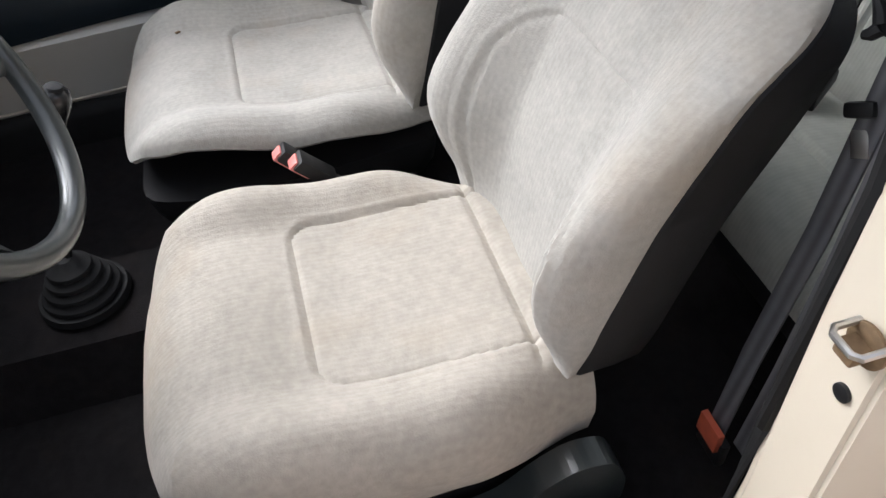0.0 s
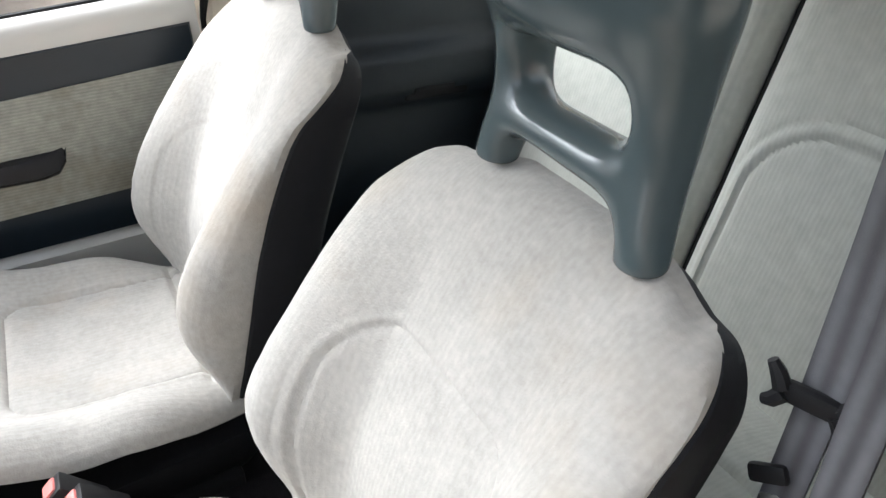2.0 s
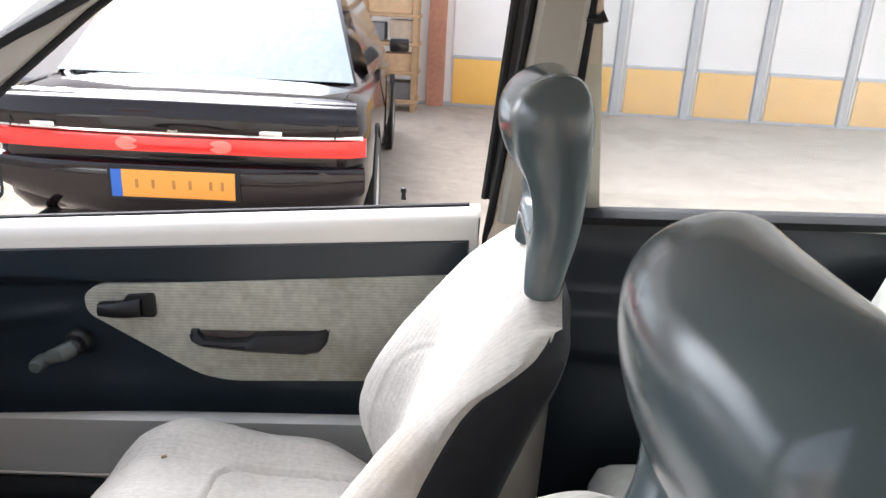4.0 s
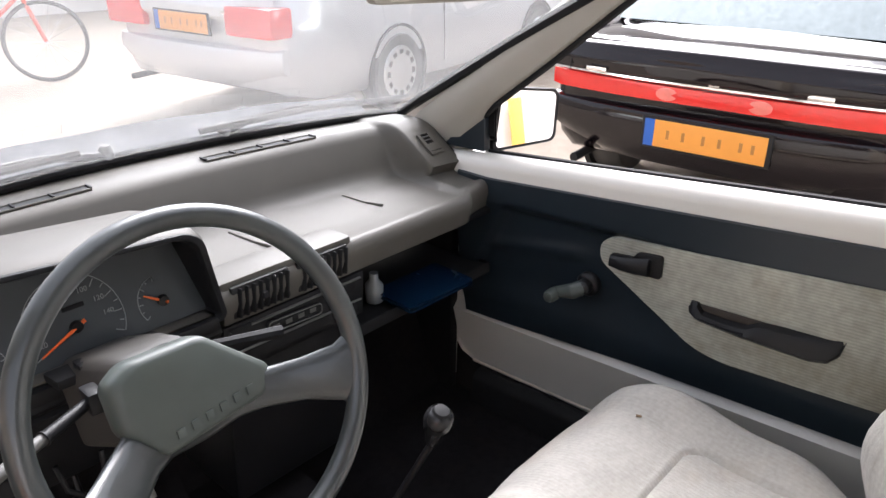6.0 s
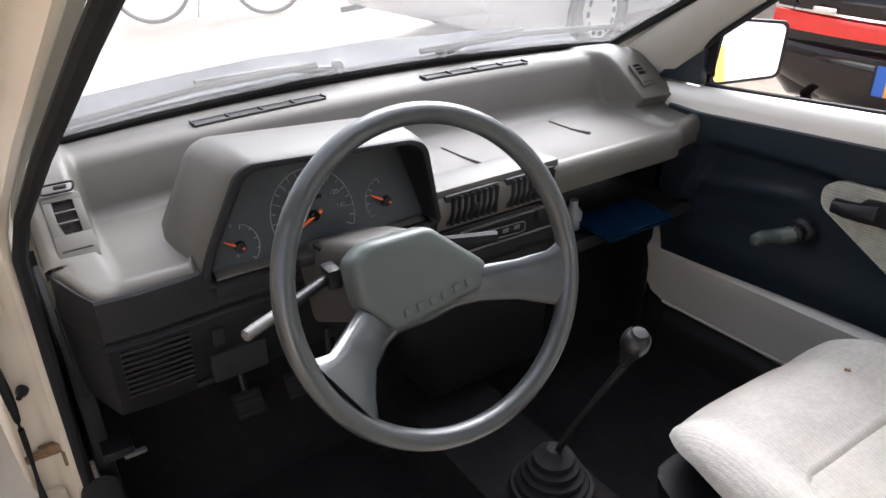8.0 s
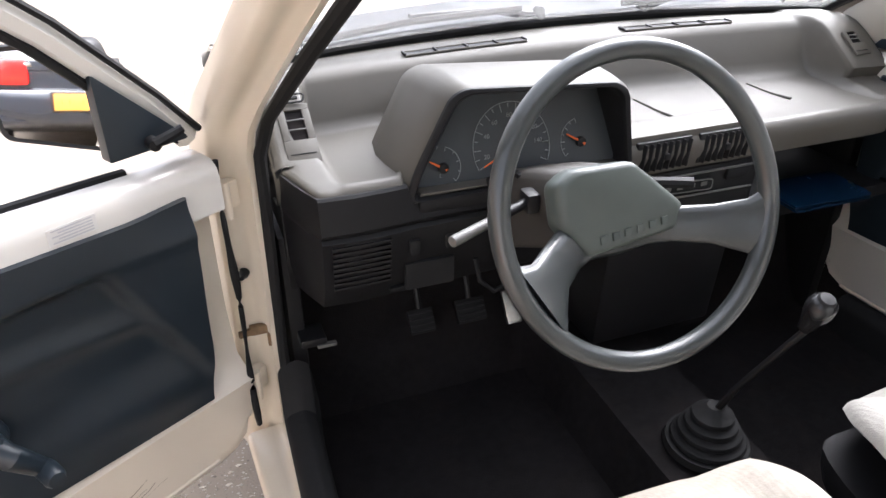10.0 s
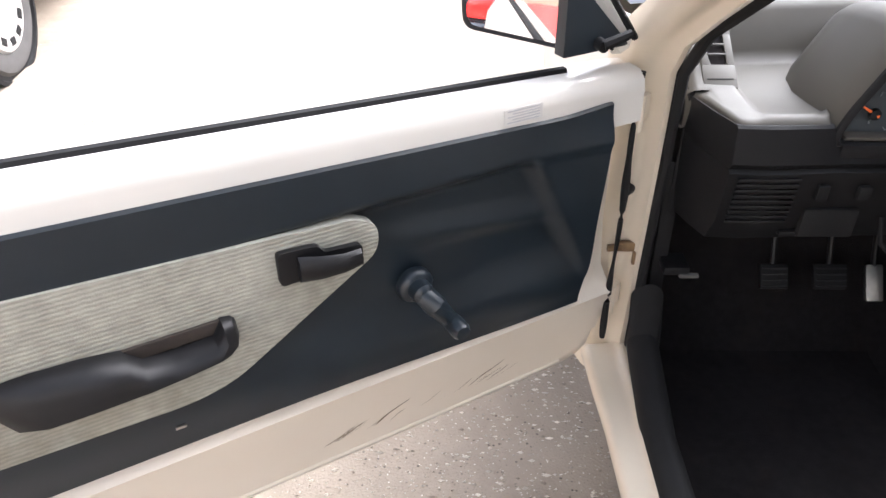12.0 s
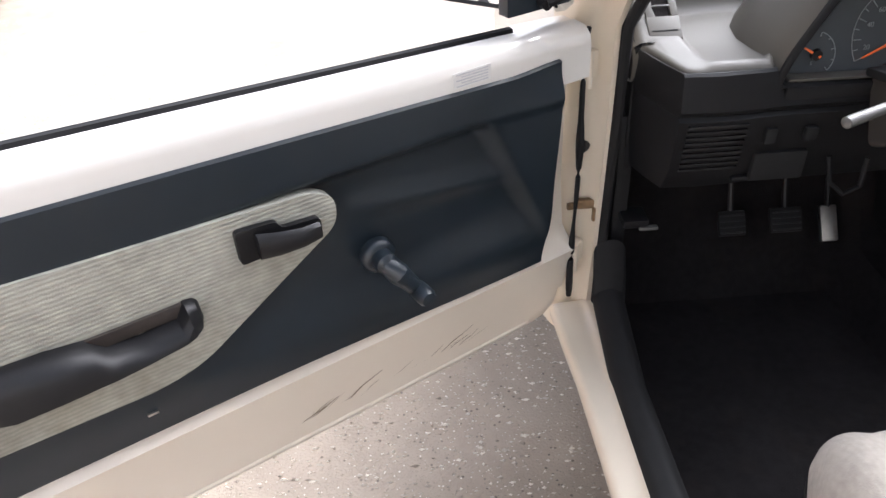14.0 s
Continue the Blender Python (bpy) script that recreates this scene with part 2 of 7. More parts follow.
BLACK = mat("black plastic", (0.0105, 0.0105, 0.0115), 0.44, var=0.2, scale=60, bump=0.08, bscale=800, spec=0.3)
TRIM = mat("door trim vinyl", (0.0125, 0.0190, 0.0255), 0.33, var=0.12, scale=18, bump=0.16, bscale=1300, spot=(6.0, 0.22, (0.035, 0.038, 0.040)), bdist=0.0006, rvar=0.03, spec=0.5)
INSERT = ribbed(mat("door cloth", (0.36, 0.356, 0.305), 0.95, var=0.22, scale=60, bump=0.3, bscale=700, spec=0.15, spot=(6.0, 0.6, (0.20, 0.17, 0.115))), "Z", 330, 0.45, 0.0010, 0.15, 1.6)
POCKET = mat("pocket trim", (0.40, 0.38, 0.33), 0.55, var=0.06, scale=16, bump=0.12, bscale=900, spot=(8.0, 0.15, (0.3, 0.28, 0.23)))
PAINT = mat("cream paint", (0.72, 0.64, 0.515), 0.3, var=0.03, scale=6, bump=0.02, bscale=60, coat=0.5, spot=(11.0, 0.10, (0.55, 0.45, 0.32)))
WHITEPAINT = mat("white sill paint", (0.64, 0.62, 0.572), 0.3, var=0.02, scale=6, bump=0.02, bscale=60, coat=0.5)
CARPET = mat("floor carpet", (0.0145, 0.0132, 0.0138), 0.98, var=0.35, scale=60, bump=0.6, bscale=500, spec=0.1, spot=(14.0, 0.25, (0.03, 0.022, 0.018)), bdist=0.003)
RUBBER = mat("rubber", (0.012, 0.012, 0.0125), 0.7, var=0.3, scale=40, bump=0.15, bscale=300, spec=0.25)
WHEELGRIP = mat("steering wheel plastic", (0.036, 0.041, 0.041), 0.29, var=0.06, scale=30, bump=0.06, bscale=1200, bdist=0.0005, rvar=0.03, coat=0.4, spec=0.6)
HUBPAD = mat("hub pad", (0.070, 0.083, 0.075), 0.40, var=0.08, scale=30, bump=0.12, bscale=1200, bdist=0.0006)
METAL = mat("worn steel", (0.55, 0.54, 0.52), 0.35, metal=1.0, var=0.15, scale=60, bump=0.05, bscale=300)
RUST = mat("rusty steel", (0.20, 0.13, 0.07), 0.7, metal=0.3, var=0.5, scale=90, bump=0.3, bscale=300)
RED = mat("red plastic", (0.62, 0.09, 0.08), 0.4, var=0.1, scale=60, bump=0.05)
ORANGE = mat("orange pointer", (0.9, 0.16, 0.03), 0.5, var=0.05, bump=0)
WHITEINK = mat("white ink", (0.24, 0.26, 0.26), 0.6, var=0.05, bump=0)
BELT = ribbed(mat("belt webbing", (0.14, 0.14, 0.15), 0.45, var=0.15, scale=80, bump=0.2, bscale=900), "X", 120, 0.5, 0.0008, 0.5, 0.1)
BLUE = mat("blue folder plastic", (0.0025, 0.015, 0.038), 0.25, var=0.15, scale=20, bump=0.05)
GREYKNOB = mat("grey stalk plastic", (0.105, 0.103, 0.097), 0.45, var=0.08, scale=60, bump=0.05)
PAPER = mat("paper label", (0.66, 0.65, 0.62), 0.6, var=0.03, bump=0)
INK = mat("printed ink", (0.46, 0.46, 0.48), 0.6, var=0.05, bump=0)
SCUTTLE = mat("scuttle panel", (0.020, 0.026, 0.036), 0.55, var=0.25, scale=12, bump=0.1, spot=(8.0, 0.3, (0.30, 0.31, 0.33)))
# blue-grey reflections over the cream bonnet, put into its base colour
BONNET = mat("weathered bonnet paint", (0.045, 0.054, 0.068), 0.5, var=0.3, scale=7, bump=0.08, bscale=14, spec=0.25, spot=(6.0, 0.3, (0.12, 0.13, 0.15)))
DOORPAINT = mat("pale door paint", (0.73, 0.665, 0.565), 0.3, var=0.03, scale=6, bump=0.02, bscale=60, coat=0.5, spot=(11.0, 0.10, (0.58, 0.49, 0.37)))
SCRATCH = mat("scratched paint", (0.16, 0.12, 0.08), 0.7, var=0.3, scale=80, bump=0)
HEADLINER = mat("headliner", (0.55, 0.52, 0.46), 0.95, var=0.05, bump=0.2)
WINDSCREEN = glassy("windscreen", (0.93, 0.96, 0.97), veil=0.11)
SIDEGLASS = glassy("side glass", (0.95, 0.97, 0.97), veil=0.02)
MIRROR = bpy.data.materials.new("mirror silver")
MIRROR.use_nodes = True
for key, value in (("Base Color", (0.86, 0.87, 0.88, 1)), ("Metallic", 1.0), ("Roughness", 0.02)):
    MIRROR.node_tree.nodes["Principled BSDF"].inputs[key].default_value = value

# ---- the car's shell ----
def mir(p, s):
    return V((p[0] * s, p[1], p[2]))


shell = thing("car_body", (0, 0, 0), "cream painted small hatchback body with black carpeted floor", "car body")

# floor pan with tunnel, footwells and heel board under the rear seat
FLOOR_Z = 0.208


def floor_at(x, y):
    z = FLOOR_Z + 0.10 * smooth01((0.145 - abs(x)) / 0.05)
    z += 0.42 * smooth01((y - 0.93) / 0.22) * (1.0 if abs(x) > 0.0 else 1)
    z += 0.13 * smooth01((-0.50 - y) / 0.06)
    return V((x, y, z + 0.003 * noise.noise(V((x * 9, y * 9, 0)))))


bm = nb()
sheet(bm, lambda u, v: floor_at(-0.66 + 1.32 * u, -1.35 + 2.55 * v), 54, 90)
part("floor_carpet", bm, CARPET, shell, "black fitted carpet with a raised tunnel")
bm = nb()
prism(bm, [(-0.66, 0.17), (0.66, 0.17), (0.66, 0.20), (-0.66, 0.20)], lambda a, b, d: V((a, d, b)), -1.5, 1.2)
part("underbody", bm, RUBBER, shell)
bm = nb()
prism(bm, [(-0.68, 0.22), (0.68, 0.22), (0.62, 0.80), (-0.62, 0.80)], lambda a, b, d: V((a, d, b)), 1.19, 1.23)
part("firewall", bm, CARPET, shell)

for s in (-1, 1):
    sz = 0.0 if s < 0 else -0.095
    # sill: painted step outside, black scuff strip inside
    bm = nb()
    prof = rounded([(0.690, 0.16), (0.726, 0.235), (0.748, 0.280), (0.745, 0.303), (0.706, 0.308), (0.698, 0.318), (0.66, 0.322), (0.64, 0.20)], 0.012, 3)
    loft(bm, [[mir((a + (0.06 if s > 0 else 0.0) + f * smooth01((a - 0.70) / 0.03), y, b + sz), s) for a, b in prof] for y, f in ((-0.50, 0.0), (0.2, 0.0), (0.50, 0.002), (0.66, 0.006), (0.76, 0.013), (0.86, 0.018))])
    part("sill", bm, PAINT, shell)
    bm = nb()
    prof = rounded([(0.704, 0.305), (0.696, 0.326), (0.664, 0.334), (0.644, 0.316), (0.634, 0.22), (0.66, 0.22)], 0.01, 3)
    sz = sz * 0.35
    up = 1.0 if s < 0 else 0.0
    loft(bm, [[mir((a, y, b + sz), s) for a, b in prof] for y in (-0.34, 0.2, 0.62)] + [[mir((a - 0.004, 0.80, b + 0.05 * up + sz * 1.2), s) for a, b in prof], [mir((a - 0.006, 0.83, b + 0.14 * up + sz * 1.2), s) for a, b in prof]])
    part("sill_trim", bm, RUBBER, shell, "black plastic scuff strip")
    if s > 0:
        bm = nb()
        loft(bm, [[V((0.690, y, 0.15)), V((0.690, y, 0.27)), V((0.694, y, 0.36)), V((0.71, y, 0.36)), V((0.71, y, 0.15))] for y in (-0.40, 0.2, 1.16)])
        part("sill_lining", bm, CARPET, shell, "dark carpet lining inside the sill")
    # hinge pillar running up into the windscreen pillar
    bm = nb()
    sec = rounded([(0.775, 0.935), (0.752, 0.872), (0.735, 0.858), (0.715, 0.862), (0.690, 0.832), (0.662, 0.835), (0.652, 0.90), (0.66, 0.96)], 0.008, 2)
    if s < 0:
        sec = [(a + 0.024 * smooth01((0.70 - a) / 0.03), b) for a, b in sec]
    rings = []
    for z, dx, dy, k in ((0.22, 0.0, 0.02, 1), (0.45, 0.0, 0.0, 1), (0.70, 0.003, -0.005, 1), (0.86, 0.004, 0.0, 1), (0.91, 0.008, -0.03, 1), (0.97, 0.016, -0.115, 0.95), (1.10, 0.045, -0.30, 0.85), (1.25, 0.085, -0.51, 0.8), (1.34, 0.11, -0.64, 0.8), (1.42, 0.135, -0.74, 0.8)):
        if s > 0:
            dx -= 0.030 if z > 0.85 else 0.055
        if s > 0 and z > 0.85:
            dy, k = dy + 0.10, k * 0.5
        rings.append([mir((0.70 + (a - 0.70) * k - dx, 0.88 + (b - 0.88) * k + dy, z), s) for a, b in sec])
    loft(bm, rings)
    part("windscreen_pillar", bm, PAINT, shell, "cream painted pillar with rubbed edges")
    bm = nb()
    path = [(0.655, 0.842, 0.30), (0.656, 0.838, 0.50), (0.654, 0.835, 0.70), (0.650, 0.835, 0.86), (0.642, 0.80, 0.93), (0.612, 0.62, 1.06), (0.575, 0.42, 1.20), (0.535, 0.25, 1.325), (0.515, 0.12, 1.405), (0.515, -0.25, 1.42)]
    if s < 0:
        path = [(a + (0.024 if c < 0.9 else 0.016), b, c) for a, b, c in path]
    else:
        path = [(0.690, 0.925, 0.86), (0.676, 0.885, 0.915), (0.654, 0.800, 0.985), (0.620, 0.645, 1.095), (0.574, 0.405, 1.275), (0.543, 0.23, 1.392), (0.53, 0.0, 1.42)]
    tube(bm, [mir(p, s) for p in path], 0.010 if s < 0 else 0.008, 8)
    part("door_seal", bm, RUBBER, shell, "black rubber door seal")
    # inner windscreen pillar trim
    bm = nb()
    rings = []
    for (xl, yl, zl), (xr, yr, zr) in (((0.672, 1.10, 0.87), (0.684, 0.90, 0.84)), ((0.652, 1.039, 0.925), (0.668, 0.90, 0.876)), ((0.625, 0.86, 1.045), (0.646, 0.80, 0.985)), ((0.601, 0.726, 1.135), (0.612, 0.645, 1.095)), ((0.561, 0.482, 1.295), (0.566, 0.405, 1.275)), ((0.530, 0.30, 1.415), (0.536, 0.23, 1.392))):
        pl_, pr_ = V((xl, yl, zl)), V((xr, yr, zr))
        dv = pr_ - pl_
        rings.append([mir(pl_ + dv * f + V((g, 0, g * 0.25)), s) for f, g in ((0.0, 0.022), (0.0, 0.004), (0.12, -0.006), (0.5, -0.010), (0.88, -0.006), (1.0, 0.006), (1.0, 0.022))])
    loft(bm, rings)
    part("pillar_trim", bm, POCKET, shell, "grey-beige pillar trim")
    # centre pillar: painted jamb, inner trim, seals
    bm = nb()
    rings = []
    for z, x, y0, y1 in ((0.26, 0.775, -0.250, -0.49), (0.50, 0.782, -0.248, -0.49), (0.90, 0.764, -0.252, -0.475), (0.98, 0.735, -0.262, -0.46), (1.43, 0.585, -0.302, -0.39)):
        t = 0.088 if z < 0.95 else 0.05
        rings.append([mir(p, s) for p in ((x - 0.004, y0, z), (x - t + 0.012, y0, z), (x - t, y0 - 0.012, z), (x - t, y1, z), (x, y1, z), (x + 0.004, y0 - 0.02, z))])
    loft(bm, rings)
    bmesh.ops.bevel(bm, geom=list(bm.edges), offset=0.005, segments=2, affect="EDGES", clamp_overlap=True)
    part("centre_pillar", bm, PAINT, shell, "cream painted centre pillar")
    bm = nb()
    rings = []
    for z, x, y0, y1 in ((0.935, 0.680, -0.270, -0.44), (1.05, 0.652, -0.278, -0.405), (1.20, 0.607, -0.290, -0.385), (1.42, 0.530, -0.306, -0.385)):
        rings.append([mir(p, s) for p in ((x, y0 - 0.004, z), (x - 0.012, y0 - 0.014, z), (x - 0.012, y1 + 0.012, z), (x, y1, z), (x + 0.012, y1, z), (x + 0.012, y0 - 0.004, z))])
    loft(bm, rings)
    part("pillar_trim", bm, POCKET, shell, "grey-beige centre pillar trim")
    bm = nb()
    tube(bm, [mir(p, s) for p in ((0.690, -0.254, 0.30), (0.694, -0.252, 0.60), (0.690, -0.256, 0.90), (0.672, -0.266, 1.0), (0.614, -0.284, 1.19), (0.540, -0.304, 1.42))], 0.008, 8)
    tube(bm, [mir(p, s) for p in ((0.688, -0.425, 0.955), (0.675, -0.412, 0.99), (0.655, -0.396, 1.06), (0.612, -0.386, 1.19), (0.540, -0.386, 1.42))], 0.009, 8)
    part("pillar_seal", bm, RUBBER, shell)
    # rear quarter: dark inner trim, outer skin, side window
    bm = nb()

    def quarter(u, v, s=s):
        y = -0.40 - 0.98 * u
        z = 0.30 + 0.66 * v
        x = 0.655 - 0.02 * math.sin(v * 3.1) - 0.03 * smooth01((v - 0.55) / 0.1) * smooth01((0.80 - v) / 0.06) + 0.012 * smooth01((v - 0.93) / 0.05)
        return V((x * s, y, z))

    sheet(bm, quarter, 30, 40)
    part("quarter_trim", bm, TRIM, shell, "dark vinyl rear side panel")
    bm = nb()
    box(bm, (0.628 * s, -0.72, 0.712), (0.03, 0.16, 0.045), 0.012)
    box(bm, (0.618 * s, -0.71, 0.715), (0.025, 0.10, 0.016), 0.006)
    part("ashtray", bm, BLACK, shell)
    bm = nb()
    prism(bm, [(-0.40, 0.955), (-1.25, 0.985), (-1.25, 1.0), (-0.40, 0.970)], lambda a, b, d, s=s: V((d * s, a, b)), 0.62, 0.70, 0.004)
    part("window_ledge", bm, RUBBER, shell)
    bm = nb()
    rings = [[mir((x, y, z), s) for x, z in ((0.765, 0.20), (0.775, 0.55), (0.745, 0.93), (0.735, 0.955), (0.69, 0.955), (0.69, 0.20))] for y in (-0.455, -1.0, -1.45)]
    loft(bm, rings)
    part("rear_wing", bm, PAINT, shell)
    bm = nb()
    loft(bm, [[mir(p, s) for p in ((0.668, -0.41, 0.97), (0.668, -1.20, 0.985), (0.555, -1.08, 1.40), (0.555, -0.385, 1.41))], [mir(p, s) for p in ((0.672, -0.41, 0.97), (0.672, -1.20, 0.985), (0.559, -1.08, 1.40), (0.559, -0.385, 1.41))]])
    pane = part("side_window", bm, SIDEGLASS, shell)
    pane.visible_shadow = False
    # roof rail and rear pillar
    bm = nb()
    tube(bm, [mir(p, s) for p in ((0.555, 0.15, 1.425), (0.545, 0.05, 1.45), (0.545, -0.5, 1.46), (0.55, -1.05, 1.44), (0.61, -1.22, 1.25), (0.68, -1.36, 0.98), (0.70, -1.40, 0.90))], [0.024, 0.030, 0.030, 0.034, 0.06, 0.075, 0.08], 10)
    part("roof_rail", bm, PAINT, shell)
    # front wing
    bm = nb()
    rings = []
    for y, top, x in ((0.93, 0.89, 0.735), (1.15, 0.855, 0.745), (1.5, 0.81, 0.755), (1.85, 0.80, 0.74), (2.05, 0.70, 0.70)):
        rings.append([mir(p, s) for p in ((x - 0.05, y, top + 0.004), (x - 0.03, y, top - 0.005), (x, y, top - 0.05), (x + 0.02, y, 0.55), (x - 0.02, y, 0.22), (x - 0.05, y, 0.22))])
    loft(bm, rings)
    part("front_wing", bm, WHITEPAINT, shell)

# nose panel closing the engine bay, and the four road wheels
bm = nb()
prism(bm, [(-0.70, 0.24), (0.70, 0.24), (0.66, 0.70), (-0.66, 0.70)], lambda a, b, d: V((a, d, b)), 2.03, 2.07, 0.012)
part("nose_panel", bm, PAINT, shell)
for wx in (-0.66, 0.66):
    for wy in (1.55, -1.12):
        bm = nb()
        lathe(bm, [(0, -0.05), (0.17, -0.05), (0.20, -0.062), (0.25, -0.055), (0.262, -0.035), (0.262, 0.035), (0.25, 0.055), (0.20, 0.062), (0.17, 0.05), (0, 0.05)], Matrix.Translation((wx, wy, 0.262)) @ pose(0, 0, 0, 0, 90, 0), 28)
        part("wheel", bm, RUBBER, shell, "black road wheel")

# roof, headliner, hatch
bm = nb()
sheet(bm, lambda u, v: V((-0.55 + 1.10 * u, 0.15 - 1.25 * v, 1.455 + 0.045 * (1 - (2 * u - 1) ** 2) * (1 - 0.4 * (2 * v - 1) ** 2))), 16, 16)
sheet(bm, lambda u, v: V((-0.55 + 1.10 * u, 0.15 - 1.25 * v, 1.442 + 0.030 * (1 - (2 * u - 1) ** 2))), 16, 16)
part("roof", bm, PAINT, shell)
bm = nb()
sheet(bm, lambda u, v: V((-0.54 + 1.08 * u, 0.15 - 1.24 * v, 1.425 + 0.020 * (1 - (2 * u - 1) ** 2))), 16, 16)
part("headliner", bm, HEADLINER, shell)
bm = nb()
prism(bm, [(-0.66, 0.20), (0.66, 0.20), (0.69, 0.93), (-0.69, 0.93)], lambda a, b, d: V((a, d, b)), -1.42, -1.50, 0.01)
part("tailgate", bm, PAINT, shell)
bm = nb()
loft(bm, [[V((x, y, z)) for x, z, y in ((-0.62, 0.94, -1.44), (0.62, 0.94, -1.44), (0.52, 1.42, -1.08), (-0.52, 1.42, -1.08))], [V((x, y - 0.004, z)) for x, z, y in ((-0.62, 0.94, -1.44), (0.62, 0.94, -1.44), (0.52, 1.42, -1.08), (-0.52, 1.42, -1.08))]])
pane = part("rear_window", bm, SIDEGLASS, shell)
pane.visible_shadow = False

# bonnet, scuttle, windscreen with its seal
bm = nb()


def bonnet(u, v):
    x = -0.655 + 1.31 * u
    y = 1.31 + 0.75 * v
    z = 0.825 + 0.02 * (1 - (2 * u - 1) ** 2) - 0.05 * v - 0.07 * v ** 3
    z += 0.006 * smooth01((abs(2 * u - 1) - 0.55) / 0.05)
    return V((x, y, z))


sheet(bm, bonnet, 30, 24)
# the bonnet's dark blue-grey stands in for reflections; the body is cream
part("bonnet", bm, BONNET, shell, "dull blue-grey bonnet seen through the windscreen")
bm = nb()
sheet(bm, lambda u, v: V((-0.66 + 1.32 * u, 1.125 + 0.095 * (1 - (2 * u - 1) ** 2) + 0.15 * v, 0.898 - 0.025 * math.sin(v * 3.14) + 0.028 * v + 0.014 * (1 - (2 * u - 1) ** 2) + 0.004 * noise.noise(V((u * 9, v * 3, 2))))), 40, 12)
part("scuttle", bm, SCUTTLE, shell, "dark grey scuttle panel under the windscreen")


def screen_at(u, v, off=0.0):
    w = 0.668 * (1 - v) + 0.51 * v
    x = (2 * u - 1) * w
    bow = 1 - (2 * u - 1) ** 2
    return V((x, 1.112 + 0.102 * bow * (1 - 0.5 * v) - 0.967 * v + off * 0.5, 0.912 + 0.006 * bow + 0.518 * v + 0.012 * math.sin(v * 3.14) + off))


bm = nb()
sheet(bm, lambda u, v: screen_at(u, v), 20, 12)
pane = part("windscreen", bm, WINDSCREEN, shell, "dusty windscreen")
pane.visible_shadow = False
bm = nb()
ring = [screen_at(i / 20, 0) for i in range(21)] + [screen_at(1, j / 10) for j in range(1, 11)] + [screen_at(1 - i / 20, 1) for i in range(1, 21)] + [screen_at(0, 1 - j / 10) for j in range(1, 10)]
tube(bm, ring, 0.013, 8, loop=True)
part("windscreen_seal", bm, RUBBER, shell)

# two wipers lying on the screen, each a thing of arm and blade


def wiper(x0, x1, tip):
    w = thing("wiper", screen_at(0.5 + x0 / 1.336, 0.02), "black windscreen wiper resting on the glass", "wiper", "windscreen wipers")
    o = w.location

    def on(x, v, h):
        return screen_at(0.5 + x / (2 * (0.668 * (1 - v) + 0.51 * v)), v, h) - o

    bm = nb()
    tube(bm, [on(x0, 0.0, 0.01), on(x0 * 0.6 + x1 * 0.4, 0.02, 0.024), on(x1, tip, 0.024)], [0.010, 0.007, 0.005], 8)
    part("arm", bm, BLACK, w)
    bm = nb()
    tube(bm, [on(x1 - 0.24, tip * 0.35 + 0.012, 0.012), on(x1, tip, 0.015), on(x1 + 0.24, tip * 1.2, 0.012)], 0.007, 6)
    part("blade", bm, RUBBER, w)
    bm = nb()
    lathe(bm, [(0, 0), (0.014, 0), (0.013, 0.018), (0.008, 0.026), (0, 0.028)], Matrix.Translation(on(x0, 0.0, 0.005)))
    part("pivot_cap", bm, GREYKNOB, w)


wiper(-0.02, -0.33, 0.045)
wiper(0.23, 0.40, 0.06)

# striker and hole plug on the centre pillar, check strap and switch on the hinge pillar
st = thing("door_striker", m=pose(-0.746, -0.247, 0.796, 0, 0, -90), label="worn steel door striker loop bolted to the pillar", category="striker")
bm = nb()
lathe(bm, [(0, 0.0), (0.019, 0.0), (0.019, 0.003), (0.017, 0.004), (0, 0.004)], pose(0, 0, 0, 0, -90, 0), 20)
part("plate", bm, RUST, st, "brownish round base plate")
bm = nb()
tube(bm, [(0, 0.015, 0.012), (-0.022, 0.015, 0.012), (-0.027, 0.010, 0.012), (-0.027, -0.010, 0.012), (-0.022, -0.015, 0.012), (0, -0.015, 0.012)], 0.0032, 8)
part("loop", bm, METAL, st)
bm = nb()
box(bm, (-0.010, 0.002, -0.004), (0.018, 0.020, 0.016), 0.003)
part("wedge", bm, RUST, st)
pl = thing("hole_plug", m=pose(-0.746, -0.249, 0.733, 0, 0, -90), label="small black rubber plug in the painted pillar", category="plug")
bm = nb()
lathe(bm, [(0, -0.002), (0.0085, -0.002), (0.0085, 0.002), (0.006, 0.0035), (0, 0.0035)], pose(0, 0, 0, 0, -90, 0))
part("plug", bm, BLACK, pl)
ck = thing("door_check", (-0.716, 0.856, 0.542), "rusty door check strap in its bracket", "check strap")
bm = nb()
box(bm, (0.012, -0.008, 0), (0.05, 0.012, 0.018), 0.003)
box(bm, (-0.015, -0.012, 0.0), (0.035, 0.008, 0.012), 0.002, pose(0, 0, 0, 0, 0, 12))
box(bm, (0.02, -0.012, -0.02), (0.012, 0.012, 0.028), 0.002)
part("strap", bm, RUST, ck)
sw = thing("door_switch", (-0.722, 0.853, 0.655), "small black rubber door light switch", "switch")
bm = nb()
lathe(bm, [(0, 0), (0.009, 0), (0.008, 0.008), (0.005, 0.012), (0.004, 0.02), (0, 0.021)], pose(0, 0, 0, 90, 0, -20))
part("button", bm, BLACK, sw)


